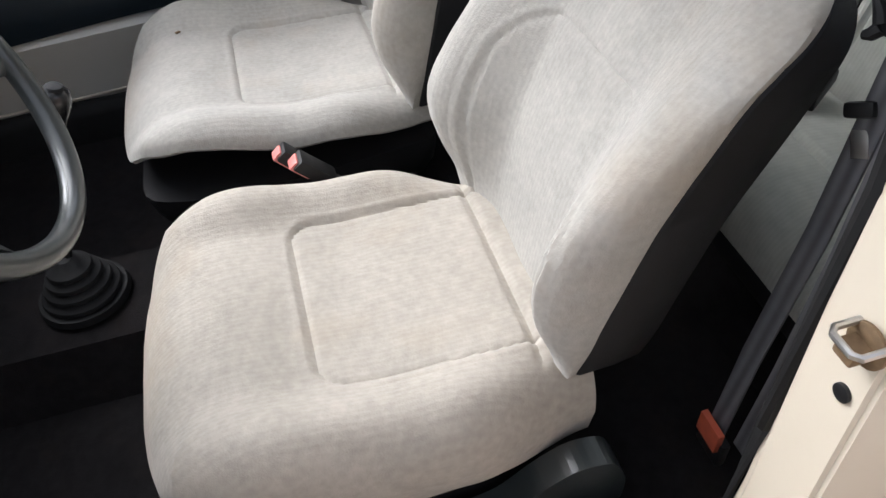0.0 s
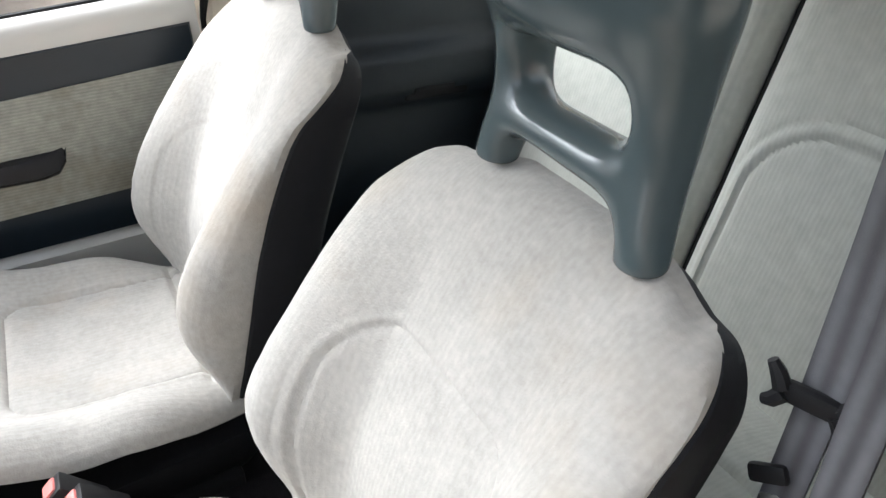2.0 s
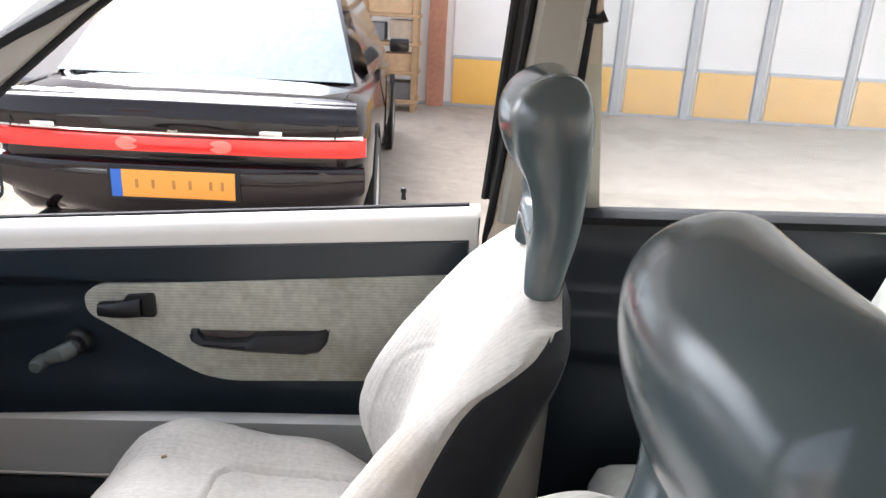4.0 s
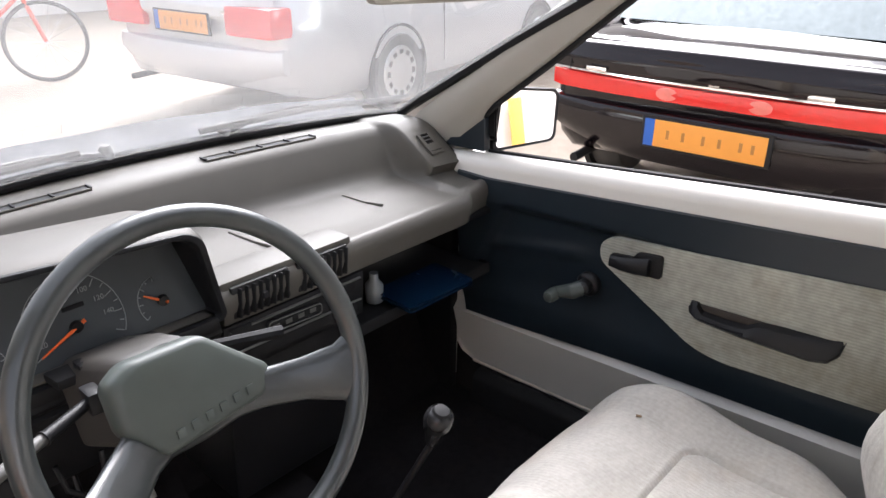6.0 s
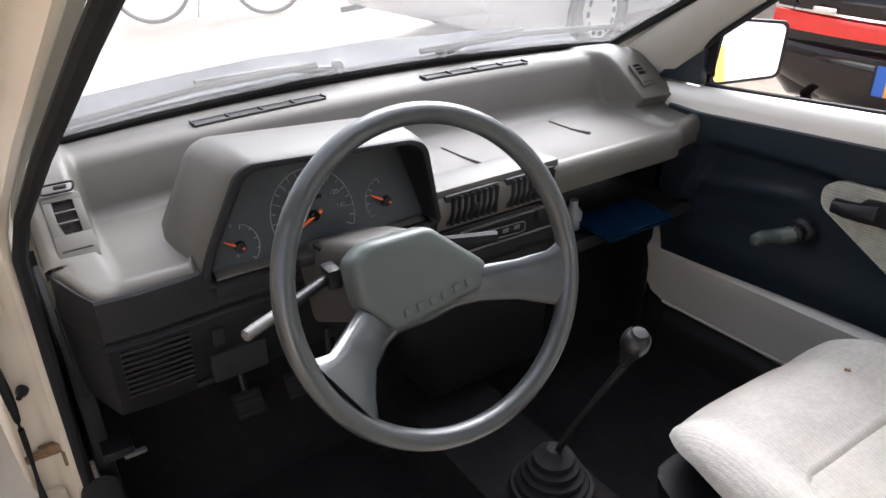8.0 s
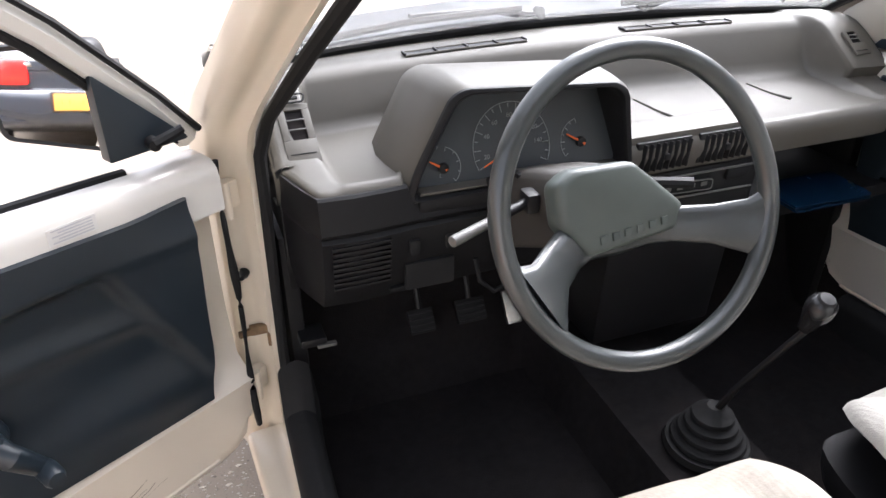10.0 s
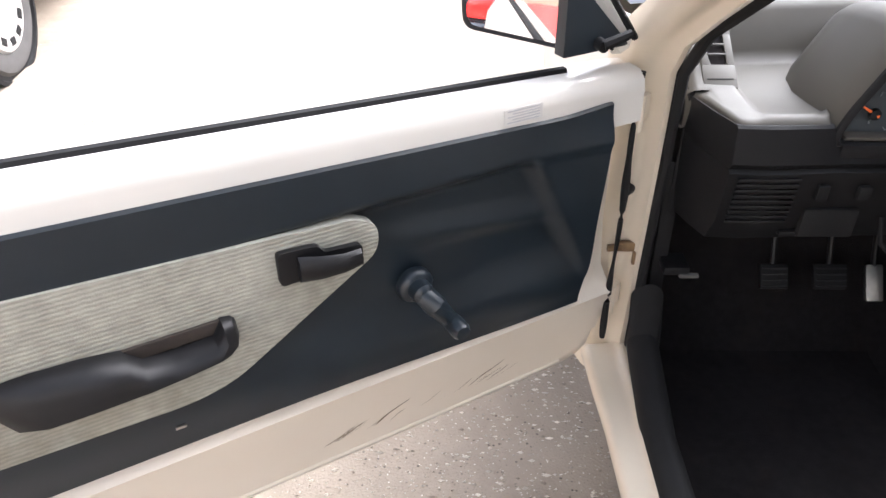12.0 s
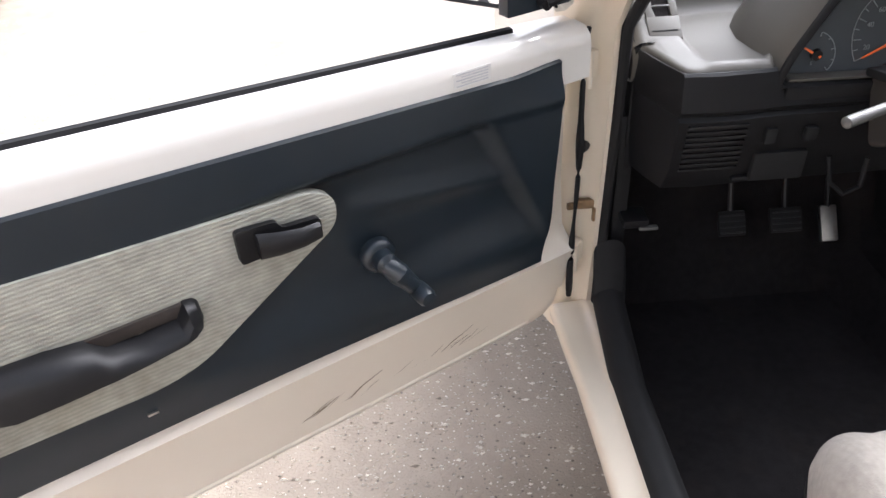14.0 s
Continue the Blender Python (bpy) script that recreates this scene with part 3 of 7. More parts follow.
# ---- doors: local x runs from the hinge to the latch edge, y into the cabin, z up ----
def door(name, m, mirrored, label, crank_to):
    d = thing(name, m=m, label=label, category="car door", group="car doors")

    def add(nm, bm, mt, parent=None, lab=""):
        if mirrored:
            bmesh.ops.scale(bm, vec=(1, -1, 1), verts=bm.verts)
        return part(nm, bm, mt, parent or d, lab)

    L = 1.145

    def top(u):
        return 0.877 + 0.048 * u

    # pressed steel body: rolls under at the bottom, rounded front lower corner
    bm = nb()
    rings = []
    for u, lo, e in ((-0.055, 0.40 if mirrored else 0.36, 0.0), (-0.045, 0.36 if mirrored else 0.325, 0.0), (-0.02, 0.325 if mirrored else 0.307, 0.0), (0.03, 0.305 if mirrored else 0.298, 0.0), (0.3, 0.295, 0.0), (0.6, 0.295, 0.0), (0.9, 0.30, 0.0), (1.1, 0.305, 0.0), (L, 0.32, 0.0)):
        t = top(u)
        rings.append([V((u, y, z)) for y, z in ((-0.10, t - 0.035), (-0.085, t - 0.008), (-0.06, t), (-0.022, t - 0.002), (-0.006, t - 0.014), (-0.045, t - 0.06), (-0.045, 0.60), (-0.035, 0.51), (0.0, 0.470), (-0.016, 0.41), (-0.026, 0.37), (-0.030, lo + 0.03), (-0.034, lo + 0.006), (-0.046, lo - 0.006), (-0.105, lo), (-0.125, 0.55))])
    loft(bm, rings)
    add("steel_panel", bm, WHITEPAINT if mirrored else DOORPAINT, None, "painted steel door body with scratched lower edge")
    # pressed hem along the bottom
    bm = nb()
    tube(bm, [(0.02, -0.033, 0.316), (0.3, -0.033, 0.312), (0.7, -0.033, 0.312), (1.08, -0.033, 0.318)], 0.004, 6)
    add("hem", bm, DOORPAINT)
    # white band under the window
    bm = nb()
    rings = []
    for u in (-0.05, 0.0, 0.3, 0.6, 0.9, L - 0.005):
        t = top(u)
        lo = 0.80
        rings.append([V((u, y, z)) for y, z in ((-0.03, t + 0.003), (-0.006, t + 0.001), (0.006, t - 0.010), (0.010, t - 0.026), (0.010, lo), (-0.01, lo))])
    loft(bm, rings)
    add("window_band", bm, WHITEPAINT, None, "white painted band under the window")
    # rubber weather strip along the glass slot
    bm = nb()
    loft(bm, [[V((u, y, top(u) + z)) for y, z in ((-0.050, -0.004), (-0.050, 0.004), (-0.046, 0.007), (-0.038, 0.006), (-0.034, -0.004))] for u in (0.06, 0.4, 0.8, L - 0.02)])
    add("weather_strip", bm, RUBBER)
    # window frame: painted tube with rubber inside
    path = [(-0.045, -0.05, 0.90), (0.01, -0.045, 0.965), (0.13, -0.025, 1.085), (0.30, 0.01, 1.225), (0.45, 0.04, 1.325), (0.57, 0.058, 1.395), (0.68, 0.065, 1.415), (1.05, 0.065, 1.42), (1.14, 0.06, 1.41), (1.17, 0.045, 1.35), (1.14, -0.04, 0.95)]
    if mirrored:
        path = path[5:7] + [(1.09, 0.065, 1.42), (1.185, 0.06, 1.41), (1.205, 0.045, 1.35), (1.168, -0.04, 0.95)]
    bm = nb()
    tube(bm, path, 0.019 if not mirrored else 0.014, 8, flat=1.0)
    fr = add("window_frame", bm, WHITEPAINT if not mirrored else BLACK, None, "painted window frame")
    bm = nb()
    tube(bm, [(u + (0.016 if u < 1.1 else -0.016), y + 0.004, z - (0.014 if z > 0.96 else 0)) for u, y, z in path], 0.007, 6)
    add("run_channel", bm, RUBBER, fr)
    if not mirrored:
        bm = nb()
        tube(bm, [(u - 0.012, y + 0.018, z + 0.012) for u, y, z in path[:6]], 0.005, 6)
        add("outer_seal", bm, RUBBER, fr)
    # vinyl trim with a pressed dish round the winder
    bm = nb()

    def tz(u):
        return 0.838 + 0.040 * u + 0.008 * smooth01((0.11 - u) / 0.11)

    def trim(a, b):
        u0 = 0.004 + 1.125 * a
        u = u0 + 0.012 * smooth01((0.35 - b) / 0.35) * (1 - a) ** 12
        lo = 0.476 + 0.016 * smooth01(a * 2.0)
        z = lo + (tz(u0) - lo) * b
        y = 0.013 + 0.004 * smooth01((z - 0.768) / 0.022)
        # dish round the winder, its front border leaning towards the hinge
        ub = 0.049 + 0.497 * (z - 0.611)
        dish = smooth01((u - ub) / 0.026) * smooth01((0.792 - z) / 0.030) * smooth01((z - 0.505) / 0.12)
        y -= 0.024 * dish * (1 - smooth01((u - 0.42) / 0.25))
        # raised wing at the hinge end
        uw = 0.005 + 0.59 * (min(z, 0.785) - 0.614)
        y += 0.011 * smooth01((uw - u + 0.020) / 0.115) * smooth01((0.835 - z) / 0.05) * smooth01((z - 0.585) / 0.05)
        y += 0.008 * math.exp(-((z - 0.682 - 0.13 * (u - 0.129)) / 0.018) ** 2) * dish * smooth01((0.40 - u) / 0.1)
        y -= 0.010 * smooth01((0.565 - z) / 0.08)
        e = min(a * 1.125, (1 - a) * 1.125, b * 0.36, (1 - b) * 0.36)
        y -= 0.016 * (1 - min(1.0, e / 0.004)) ** 2
        return V((u, y, z))

    sheet(bm, trim, 130, 76)
    add("trim_panel", bm, TRIM, None, "dark blue-grey vinyl trim with a pressed dish")
    # cloth insert
    poly = rounded([(1.125, 0.815), (0.42, 0.778), (0.392, 0.762), (0.392, 0.722), (0.602, 0.592), (0.66, 0.580), (1.125, 0.590)], [0.004, 0.03, 0.014, 0.025, 0.03, 0.04, 0.004], 5)
    bm = nb()
    prism(bm, poly, lambda a, b, dd: V((a, dd, b)), 0.004, 0.0215, 0.003, 2)
    add("cloth_insert", bm, INSERT, None, "woven ribbed beige cloth insert")
    # armrest grip
    bm = nb()
    rings = []
    for u, z0, z1, dep in ((0.588, 0.644, 0.676, 0.030), (0.594, 0.638, 0.682, 0.044), (0.606, 0.634, 0.684, 0.052), (0.618, 0.633, 0.664, 0.056), (0.66, 0.630, 0.660, 0.059), (0.70, 0.627, 0.664, 0.060), (0.718, 0.626, 0.682, 0.059), (0.76, 0.623, 0.688, 0.057), (0.81, 0.620, 0.690, 0.053), (0.838, 0.624, 0.689, 0.047), (0.854, 0.640, 0.686, 0.036), (0.860, 0.660, 0.682, 0.024)):
        if not mirrored:
            z0, z1 = z0 + 0.016, z1 + 0.014
        else:
            z0, z1, dep = z0 + 0.026, z0 + 0.026 + (z1 - z0) * 0.66, 0.018 + (dep - 0.018) * 0.75
        rings.append([V((u, y, z)) for y, z in ((0.018, z0 + 0.006), (dep - 0.012, z0), (dep, z0 + 0.010), (dep, max(z1 - 0.022, z0 + 0.011)), (dep - 0.006, z1 - 0.010), (min(0.040, dep - 0.008), z1 - 0.004), (min(0.028, dep - 0.010), z1), (0.018, z1))])
    loft(bm, rings)
    arm = add("armrest", bm, BLACK, None, "black moulded armrest with a pull cup")
    bm = nb()
    prism(bm, rounded([(0.598, 0.678 if not mirrored else 0.676), (0.715, 0.678 if not mirrored else 0.676), (0.735, 0.696 if not mirrored else 0.690), (0.600, 0.696 if not mirrored else 0.690)], 0.008, 3), lambda a, b, dd: V((a, dd, b)), 0.018, 0.026, 0.002)
    add("pull_cup", bm, mat("worn brown lining" if mirrored else "worn lining", (0.035, 0.027, 0.022), 0.8, var=0.4, scale=60), arm)
    # release handle
    bm = nb()
    prism(bm, rounded([(0.418, 0.722), (0.528, 0.718), (0.528, 0.766), (0.475, 0.762), (0.470, 0.750), (0.418, 0.746)], 0.007, 3), lambda a, b, dd: V((a, dd, b)), 0.018, 0.030, 0.003)
    rel = add("release_handle", bm, BLACK, None, "black door release in its surround")
    bm = nb()
    rings = []
    for u, zc, h, y in ((0.505, 0.740, 0.019, 0.036), (0.48, 0.739, 0.017, 0.044), (0.45, 0.737, 0.014, 0.046), (0.425, 0.735, 0.012, 0.040)):
        rings.append([V((u, y + 0.008 * math.cos(k * math.pi / 4), zc + h * math.sin(k * math.pi / 4))) for k in range(8)])
    loft(bm, rings)
    add("lever", bm, BLACK, rel)
    # window winder
    c = V((0.362, 0.0, 0.652)) if mirrored else V((0.334, 0.0, 0.635))
    tip = c + V((crank_to[0], 0.045, crank_to[1]))
    bm = nb()
    lathe(bm, [(0, 0.0), (0.027, 0.0), (0.027, 0.010), (0.023, 0.016), (0.017, 0.018), (0.016, 0.034), (0.010, 0.040), (0, 0.041)], Matrix.Translation(c) @ pose(0, 0, 0, -90, 0, 0), 20)
    wd = add("window_winder", bm, TRIM if not mirrored else BLACK, None, "grey plastic window winder")
    bm = nb()
    way = (tip - c).normalized()
    tube(bm, [c + V((0, 0.026, 0)), c + V((0, 0.033, 0)) + way * 0.02, tip - way * 0.008, tip], [0.017, 0.017, 0.013, 0.010], 10)
    add("crank_arm", bm, TRIM if not mirrored else HUBPAD, wd)
    bm = nb()
    lathe(bm, [(0, -0.010), (0.012, -0.010), (0.0145, 0.0), (0.0145, 0.022), (0.011, 0.029), (0, 0.031)], Matrix.Translation(tip) @ pose(0, 0, 0, -90, 0, 0), 16)
    add("crank_knob", bm, TRIM if not mirrored else HUBPAD, wd)
    # mirror triangle and mirror head
    bm = nb()
    prism(bm, rounded([(-0.030, 0.912), (0.088, 0.912), (0.088, 1.028)], [0.008, 0.003, 0.006], 3), lambda a, b, dd: V((a - (0.022 if mirrored else 0.0), dd, b - (0.024 if mirrored else 0.0))), -0.034, -0.014, 0.003)
    tri = add("mirror_base", bm, TRIM, None, "dark plastic corner piece of the mirror")
    if not mirrored:
        bm = nb()
        tube(bm, [(0.03, -0.012, 0.925), (0.032, 0.004, 0.924)], 0.009, 10)
        tube(bm, [(0.032, 0.002, 0.926), (0.006, 0.012, 0.936), (-0.004, 0.014, 0.940)], [0.008, 0.007, 0.006], 8)
        add("adjuster", bm, BLACK, tri)
    nrm = V((0.904, 0.414, 0.113)).normalized() if mirrored else V((0.864, 0.487, 0.127)).normalized()
    side = V((nrm.y, -nrm.x, 0.0)).normalized()
    cen = V((0.085, -0.145, 0.945)) if mirrored else V((0.092, -0.128, 0.978))
    rise = (V((0, 0, 1)) - nrm * nrm.z).normalized()
    outline = rounded([(-0.092, -0.066), (0.074, -0.060), (0.090, 0.055), (-0.062, 0.074)], 0.018, 4)
    bm = nb()
    rings = []
    for k, off in ((0.96, 0.006), (1.03, 0.008), (1.07, 0.0), (1.04, -0.03), (0.80, -0.06), (0.4, -0.07)):
        rings.append([cen + side * (a * k) + rise * (b * k) + nrm * off for a, b in outline])
    loft(bm, rings)
    head = add("mirror_housing", bm, BLACK, None, "door mirror housing")
    bm = nb()
    rings = [[cen + side * (a * k) + rise * (b * k) + nrm * off for a, b in outline] for k, off in ((0.94, 0.003), (0.94, 0.0075))]
    loft(bm, rings)
    add("mirror_glass", bm, MIRROR, head, "mirror glass")
    bm = nb()
    edge = cen - side * 0.078
    loft(bm, [[edge + nrm * 0.004 + rise * 0.06, edge - nrm * 0.05 + rise * 0.05, edge - nrm * 0.05 - rise * 0.05, edge + nrm * 0.004 - rise * 0.058], [V((0.088, -0.030, 1.00)), V((0.03, -0.030, 0.98)), V((0.03, -0.030, 0.918)), V((0.088, -0.030, 0.918))]])
    bmesh.ops.bevel(bm, geom=list(bm.edges), offset=0.006, segments=2, affect="EDGES", clamp_overlap=True)
    add("mirror_stalk", bm, BLACK, head)
    return d, add


DOOR_U = V((-0.862, -0.508, 0)).normalized()
DOOR_N = V((0.508, -0.862, 0)).normalized()
md = Matrix.Identity(4)
for r in range(3):
    md[r][0], md[r][1], md[r][2] = DOOR_U[r], DOOR_N[r], (0, 0, 1)[r]
md.translation = V((-0.777, 0.769, 0)) - DOOR_N * 0.016
ddoor, dadd = door("driver_door", md, False, "open cream driver's door with dark trim and ribbed cloth", (-0.040, -0.058))
bm = nb()
box(bm, (0.166, 0.0102, 0.858), (0.062, 0.001, 0.022), 0.0)
lab = dadd("paper_label", bm, PAPER, None, "small printed paper label")
for i in range(5):
    bm = nb()
    box(bm, (0.166 - 0.004 * (i % 2), 0.0110, 0.866 - 0.004 * i), (0.052 - 0.008 * (i % 2), 0.0004, 0.0016))
    dadd("print_bar", bm, INK, lab)
bm = nb()
box(bm, (0.68, 0.0145, 0.542), (0.014, 0.003, 0.004), 0.001)
dadd("trim_clip", bm, METAL, None, "small steel clip")
rnd = random.Random(3)
steel = [c for c in ddoor.children if c.name.startswith("steel_panel")][0]


def low_skin(z):
    return ramp_at([(0.32, -0.0335), (0.327, -0.0325), (0.37, -0.026), (0.41, -0.016)], z)


def ramp_at(pairs, t):
    for (a, p), (b, q) in zip(pairs, pairs[1:]):
        if t <= b:
            return p + (q - p) * (t - a) / (b - a)
    return pairs[-1][1]


for k in range(64):
    u0 = rnd.uniform(0.18, 0.52)
    z0 = rnd.uniform(0.327, 0.345)
    ln, up = rnd.uniform(0.02, 0.085), rnd.uniform(0.15, 0.6)
    pts = []
    for i in range(5):
        u, z = u0 - ln * i / 4, min(z0 + ln * up * i / 4 + 0.002 * math.sin(i * 2.0 + k), 0.40)
        pts.append((u, low_skin(z) + 0.0006, z))
    bm = nb()
    r = rnd.uniform(0.0004, 0.0010)
    tube(bm, pts, [r * 0.3, r, r * 0.9, r * 0.6, r * 0.2], 5)
    dadd("scratch", bm, SCRATCH, steel)
bm = nb()
tube(bm, [(-0.056 + 0.002 * math.sin(i * 0.31), -0.006, 0.36 + 0.017 * i) for i in range(31)], [0.0048 + 0.0016 * math.sin(i * 0.42) + 0.0007 * math.sin(i * 1.1) for i in range(31)], 8)
dadd("hinge_edge_seal", bm, RUBBER, None, "black rubber edge seal")
for z in (0.44, 0.80):
    bm = nb()
    box(bm, (-0.078, -0.030, z), (0.040, 0.022, 0.045), 0.005)
    tube(bm, [(-0.068, -0.012, z - 0.03), (-0.068, -0.012, z + 0.03)], 0.008, 10)
    dadd("hinge", bm, PAINT, None, "painted door hinge")
mp = Matrix.Identity(4)
PU = V((0.030, -1.0, 0.035)).normalized()
PN = V((1.0, 0.030, 0.0)).normalized()
PZ = PU.cross(PN)
for r in range(3):
    mp[r][0], mp[r][1], mp[r][2] = PU[r], PN[r], PZ[r]
mp.translation = (0.645, 0.869, -0.020)
pdoor, padd = door("passenger_door", mp, True, "closed passenger door with dark trim and cloth insert", (-0.058, -0.024))
# small latch button on the passenger sill
bm = nb()
lathe(bm, [(0, 0), (0.005, 0), (0.004, 0.012), (0.006, 0.016), (0.005, 0.022), (0, 0.023)], Matrix.Translation((1.0, -0.02, 0.948)), 12)
padd("lock_button", bm, BLACK)

# ---- dashboard ----
dash = thing("dashboard", (0, 0.95, 0.60), "grey-beige moulded dashboard with open shelf", "dashboard")
DO = V((0, 0.95, 0.60))


def dpart(name, bm, mt, parent=None, lab="", **k):
    bmesh.ops.translate(bm, vec=-DO, verts=bm.verts)
    return part(name, bm, mt, parent or dash, lab, **k)


SHELF = [(1.125, 0.905), (1.07, 0.912), (1.035, 0.908), (1.018, 0.893), (0.995, 0.835), (0.985, 0.818), (0.965, 0.806), (0.88, 0.802), (0.80, 0.806), (0.785, 0.813), (0.773, 0.812), (0.764, 0.802), (0.761, 0.785), (0.768, 0.752), (0.80, 0.745)]
TOWER = [(1.125, 0.912), (1.06, 0.918), (1.02, 0.918), (0.995, 0.912), (0.975, 0.902), (0.885, 0.842), (0.868, 0.831), (0.855, 0.826), (0.79, 0.822), (0.762, 0.8215), (0.750, 0.818), (0.745, 0.808), (0.745, 0.79), (0.748, 0.77), (0.80, 0.76)]
BOW = [0.09, 0.07, 0.055, 0.055, 0.05, 0.05, 0.04]


def dash_profile(x):
    a = abs(x)
    k = smooth01((a - 0.563) / 0.020) if x < 0 else smooth01((a - 0.532) / 0.028)
    ledge = smooth01((-0.06 - x) / 0.06)
    bow = 1 - min(1, (x / 0.66) ** 2)
    out = []
    for i, (p, q) in enumerate(zip(SHELF, TOWER)):
        py, pz = p
        if i >= 6:
            py, pz = py - 0.016 * ledge * (i > 7), pz + 0.012 * ledge
        if x > 0 and i >= 6:
            q = (p[0] + 0.012, p[1] + 0.004) if i > 7 else (q[0] + 0.03, q[1] - 0.012)
        y = py * (1 - k) + q[0] * k
        z = pz * (1 - k) + q[1] * k
        if i < 7:
            y += bow * BOW[i]
        if x > 0.2 and i >= 8:
            y += 0.022 * smooth01((x - 0.50) / 0.14)
        if x < -0.47 and i >= 8:
            y += 0.105 * smooth01((-0.606 - x) / 0.040)
        if i >= 8:
            y += 0.055 * smooth01((x + 0.478) / 0.012) * smooth01((-0.070 - x) / 0.012)
        out.append((y, z))
    return out


bm = nb()
xs = [-0.655, -0.652, -0.645, -0.637, -0.63, -0.622, -0.614, -0.605, -0.59] + [-0.583 + 0.004 * i for i in range(9)] + [-0.540 + 0.006 * i for i in range(29)] + [-0.36 + 0.04 * i for i in range(7)] + [-0.095 + 0.006 * i for i in range(8)] + [-0.03 + 0.04 * i for i in range(14)] + [0.513 + 0.005 * i for i in range(14)] + [0.59, 0.62, 0.645, 0.652, 0.655]
rings = []
for x in xs:
    e = max(0.0, (abs(x) - 0.64) / 0.015) ** 2
    rings.append([V((x, y + 0.006 * e * (1 if i > 4 else 0), z - 0.010 * e)) for i, (y, z) in enumerate(dash_profile(x))])
loft(bm, rings, closed=False)
dpart("dash_top", bm, DASH, None, "grey-beige dash top with shelf", angle=60)
# closing end and back
for s in (-1, 1):
    bm = nb()
    prism(bm, [(1.12, 0.60), (1.12, 0.900), (1.0, 0.905), (0.965, 0.890), (0.87, 0.825), (0.81, 0.805), (0.815, 0.765), (0.90, 0.74), (0.92, 0.60)] if s > 0 else [(1.12, 0.60), (1.12, 0.905), (1.0, 0.907), (0.965, 0.888), (0.88, 0.828), (0.855, 0.818), (0.855, 0.60)], lambda a, b, d, s=s: V((d * s, a, b)), 0.638, 0.652, 0.004)
    dpart("end_panel", bm, DASHLOW)
# raised ribs on the shelf
for x in (0.085, 0.365):
    bm = nb()
    tube(bm, [(x - 0.002, 0.982, 0.805), (x + 0.006, 0.92, 0.8035), (x + 0.020, 0.850 + 0.03 * (x > 0.2), 0.804)], 0.0035, 6)
    dpart("shelf_rib", bm, DASH)
bm = nb()
tube(bm, [(0.568, 0.985, 0.822), (0.585, 0.945, 0.808), (0.618, 0.905, 0.806)], [0.003, 0.0045, 0.003], 6)
dpart("shelf_slot", bm, DASHLOW)


# demister slots: black tray with dividing webs
def demister(x0, x1):
    n = 4
    xm = (x0 + x1) / 2

    def yz(x):
        return 1.052 + 0.062 * (1 - (x / 0.66) ** 2), 0.9085
    bm = nb()
    rings = []
    for i in range(9):
        x = x0 + (x1 - x0) * i / 8
        y, z = yz(x)
        rings.append([V((x, y - 0.011, z + 0.0015)), V((x, y + 0.011, z + 0.0005)), V((x, y + 0.011, z + 0.003)), V((x, y - 0.011, z + 0.004))])
    loft(bm, rings)
    slot = dpart("demister_slot", bm, BLACK, None, "black windscreen demister slot")
    for i in range(n + 1):
        x = x0 + (x1 - x0) * i / n
        y, z = yz(x)
        bm = nb()
        box(bm, (x, y, z + 0.005), (0.004, 0.022, 0.004), 0.001)
        dpart("web", bm, DASHLOW, slot)
    for k in (-1, 1):
        bm = nb()
        pts = []
        for i in range(9):
            x = x0 + (x1 - x0) * i / 8
            y, z = yz(x)
            pts.append((x, y + 0.0125 * k, z + 0.003))
        tube(bm, pts, 0.0022, 6)
        dpart("slot_edge", bm, DASH, slot)


demister(-0.362, -0.104)
demister(0.122, 0.378)


# side vents in the end towers
def side_vent(at, w, h, lean, lab):
    fm = Matrix.Translation(at) @ pose(0, 0, 0, -lean, 0, 0)

    def vpart(name, bm, mt, parent=None, label=""):
        bmesh.ops.transform(bm, matrix=fm, verts=bm.verts)
        return dpart(name, bm, mt, parent, label)

    bm = nb()
    hw, hh = w * 0.27, h * 0.26
    for c, size in (((0, 0, h * 0.5 - (h * 0.5 - hh - 0.016) / 2), (w, 0.005, h * 0.5 - hh - 0.016)), ((0, 0, -h * 0.5 + (h * 0.5 - hh + 0.016) / 2), (w, 0.005, h * 0.5 - hh + 0.016)), ((-(w / 2 + hw) / 2, 0, 0.016), (w / 2 - hw, 0.005, hh * 2)), (((w / 2 + hw) / 2, 0, 0.016), (w / 2 - hw, 0.005, hh * 2))):
        box(bm, c, size, 0.0006)
    pn = vpart("side_vent", bm, DASH, None, lab)
    bm = nb()
    box(bm, (0, 0.002, 0.016), (hw * 2 + 0.004, 0.002, hh * 2 + 0.004))
    vpart("opening", bm, CARPET, pn)
    for z in (-0.32, 0.32):
        bm = nb()
        box(bm, (0, -0.0025, 0.016 + hh * z), (hw * 2, 0.002, 0.0022), 0.0004)
        vpart("slat", bm, GREYKNOB, pn)
    bm = nb()
    box(bm, (0, -0.0028, -h * 0.36), (w * 0.78, 0.0012, 0.0016))
    vpart("groove", bm, RUBBER, pn)
    return vpart, pn


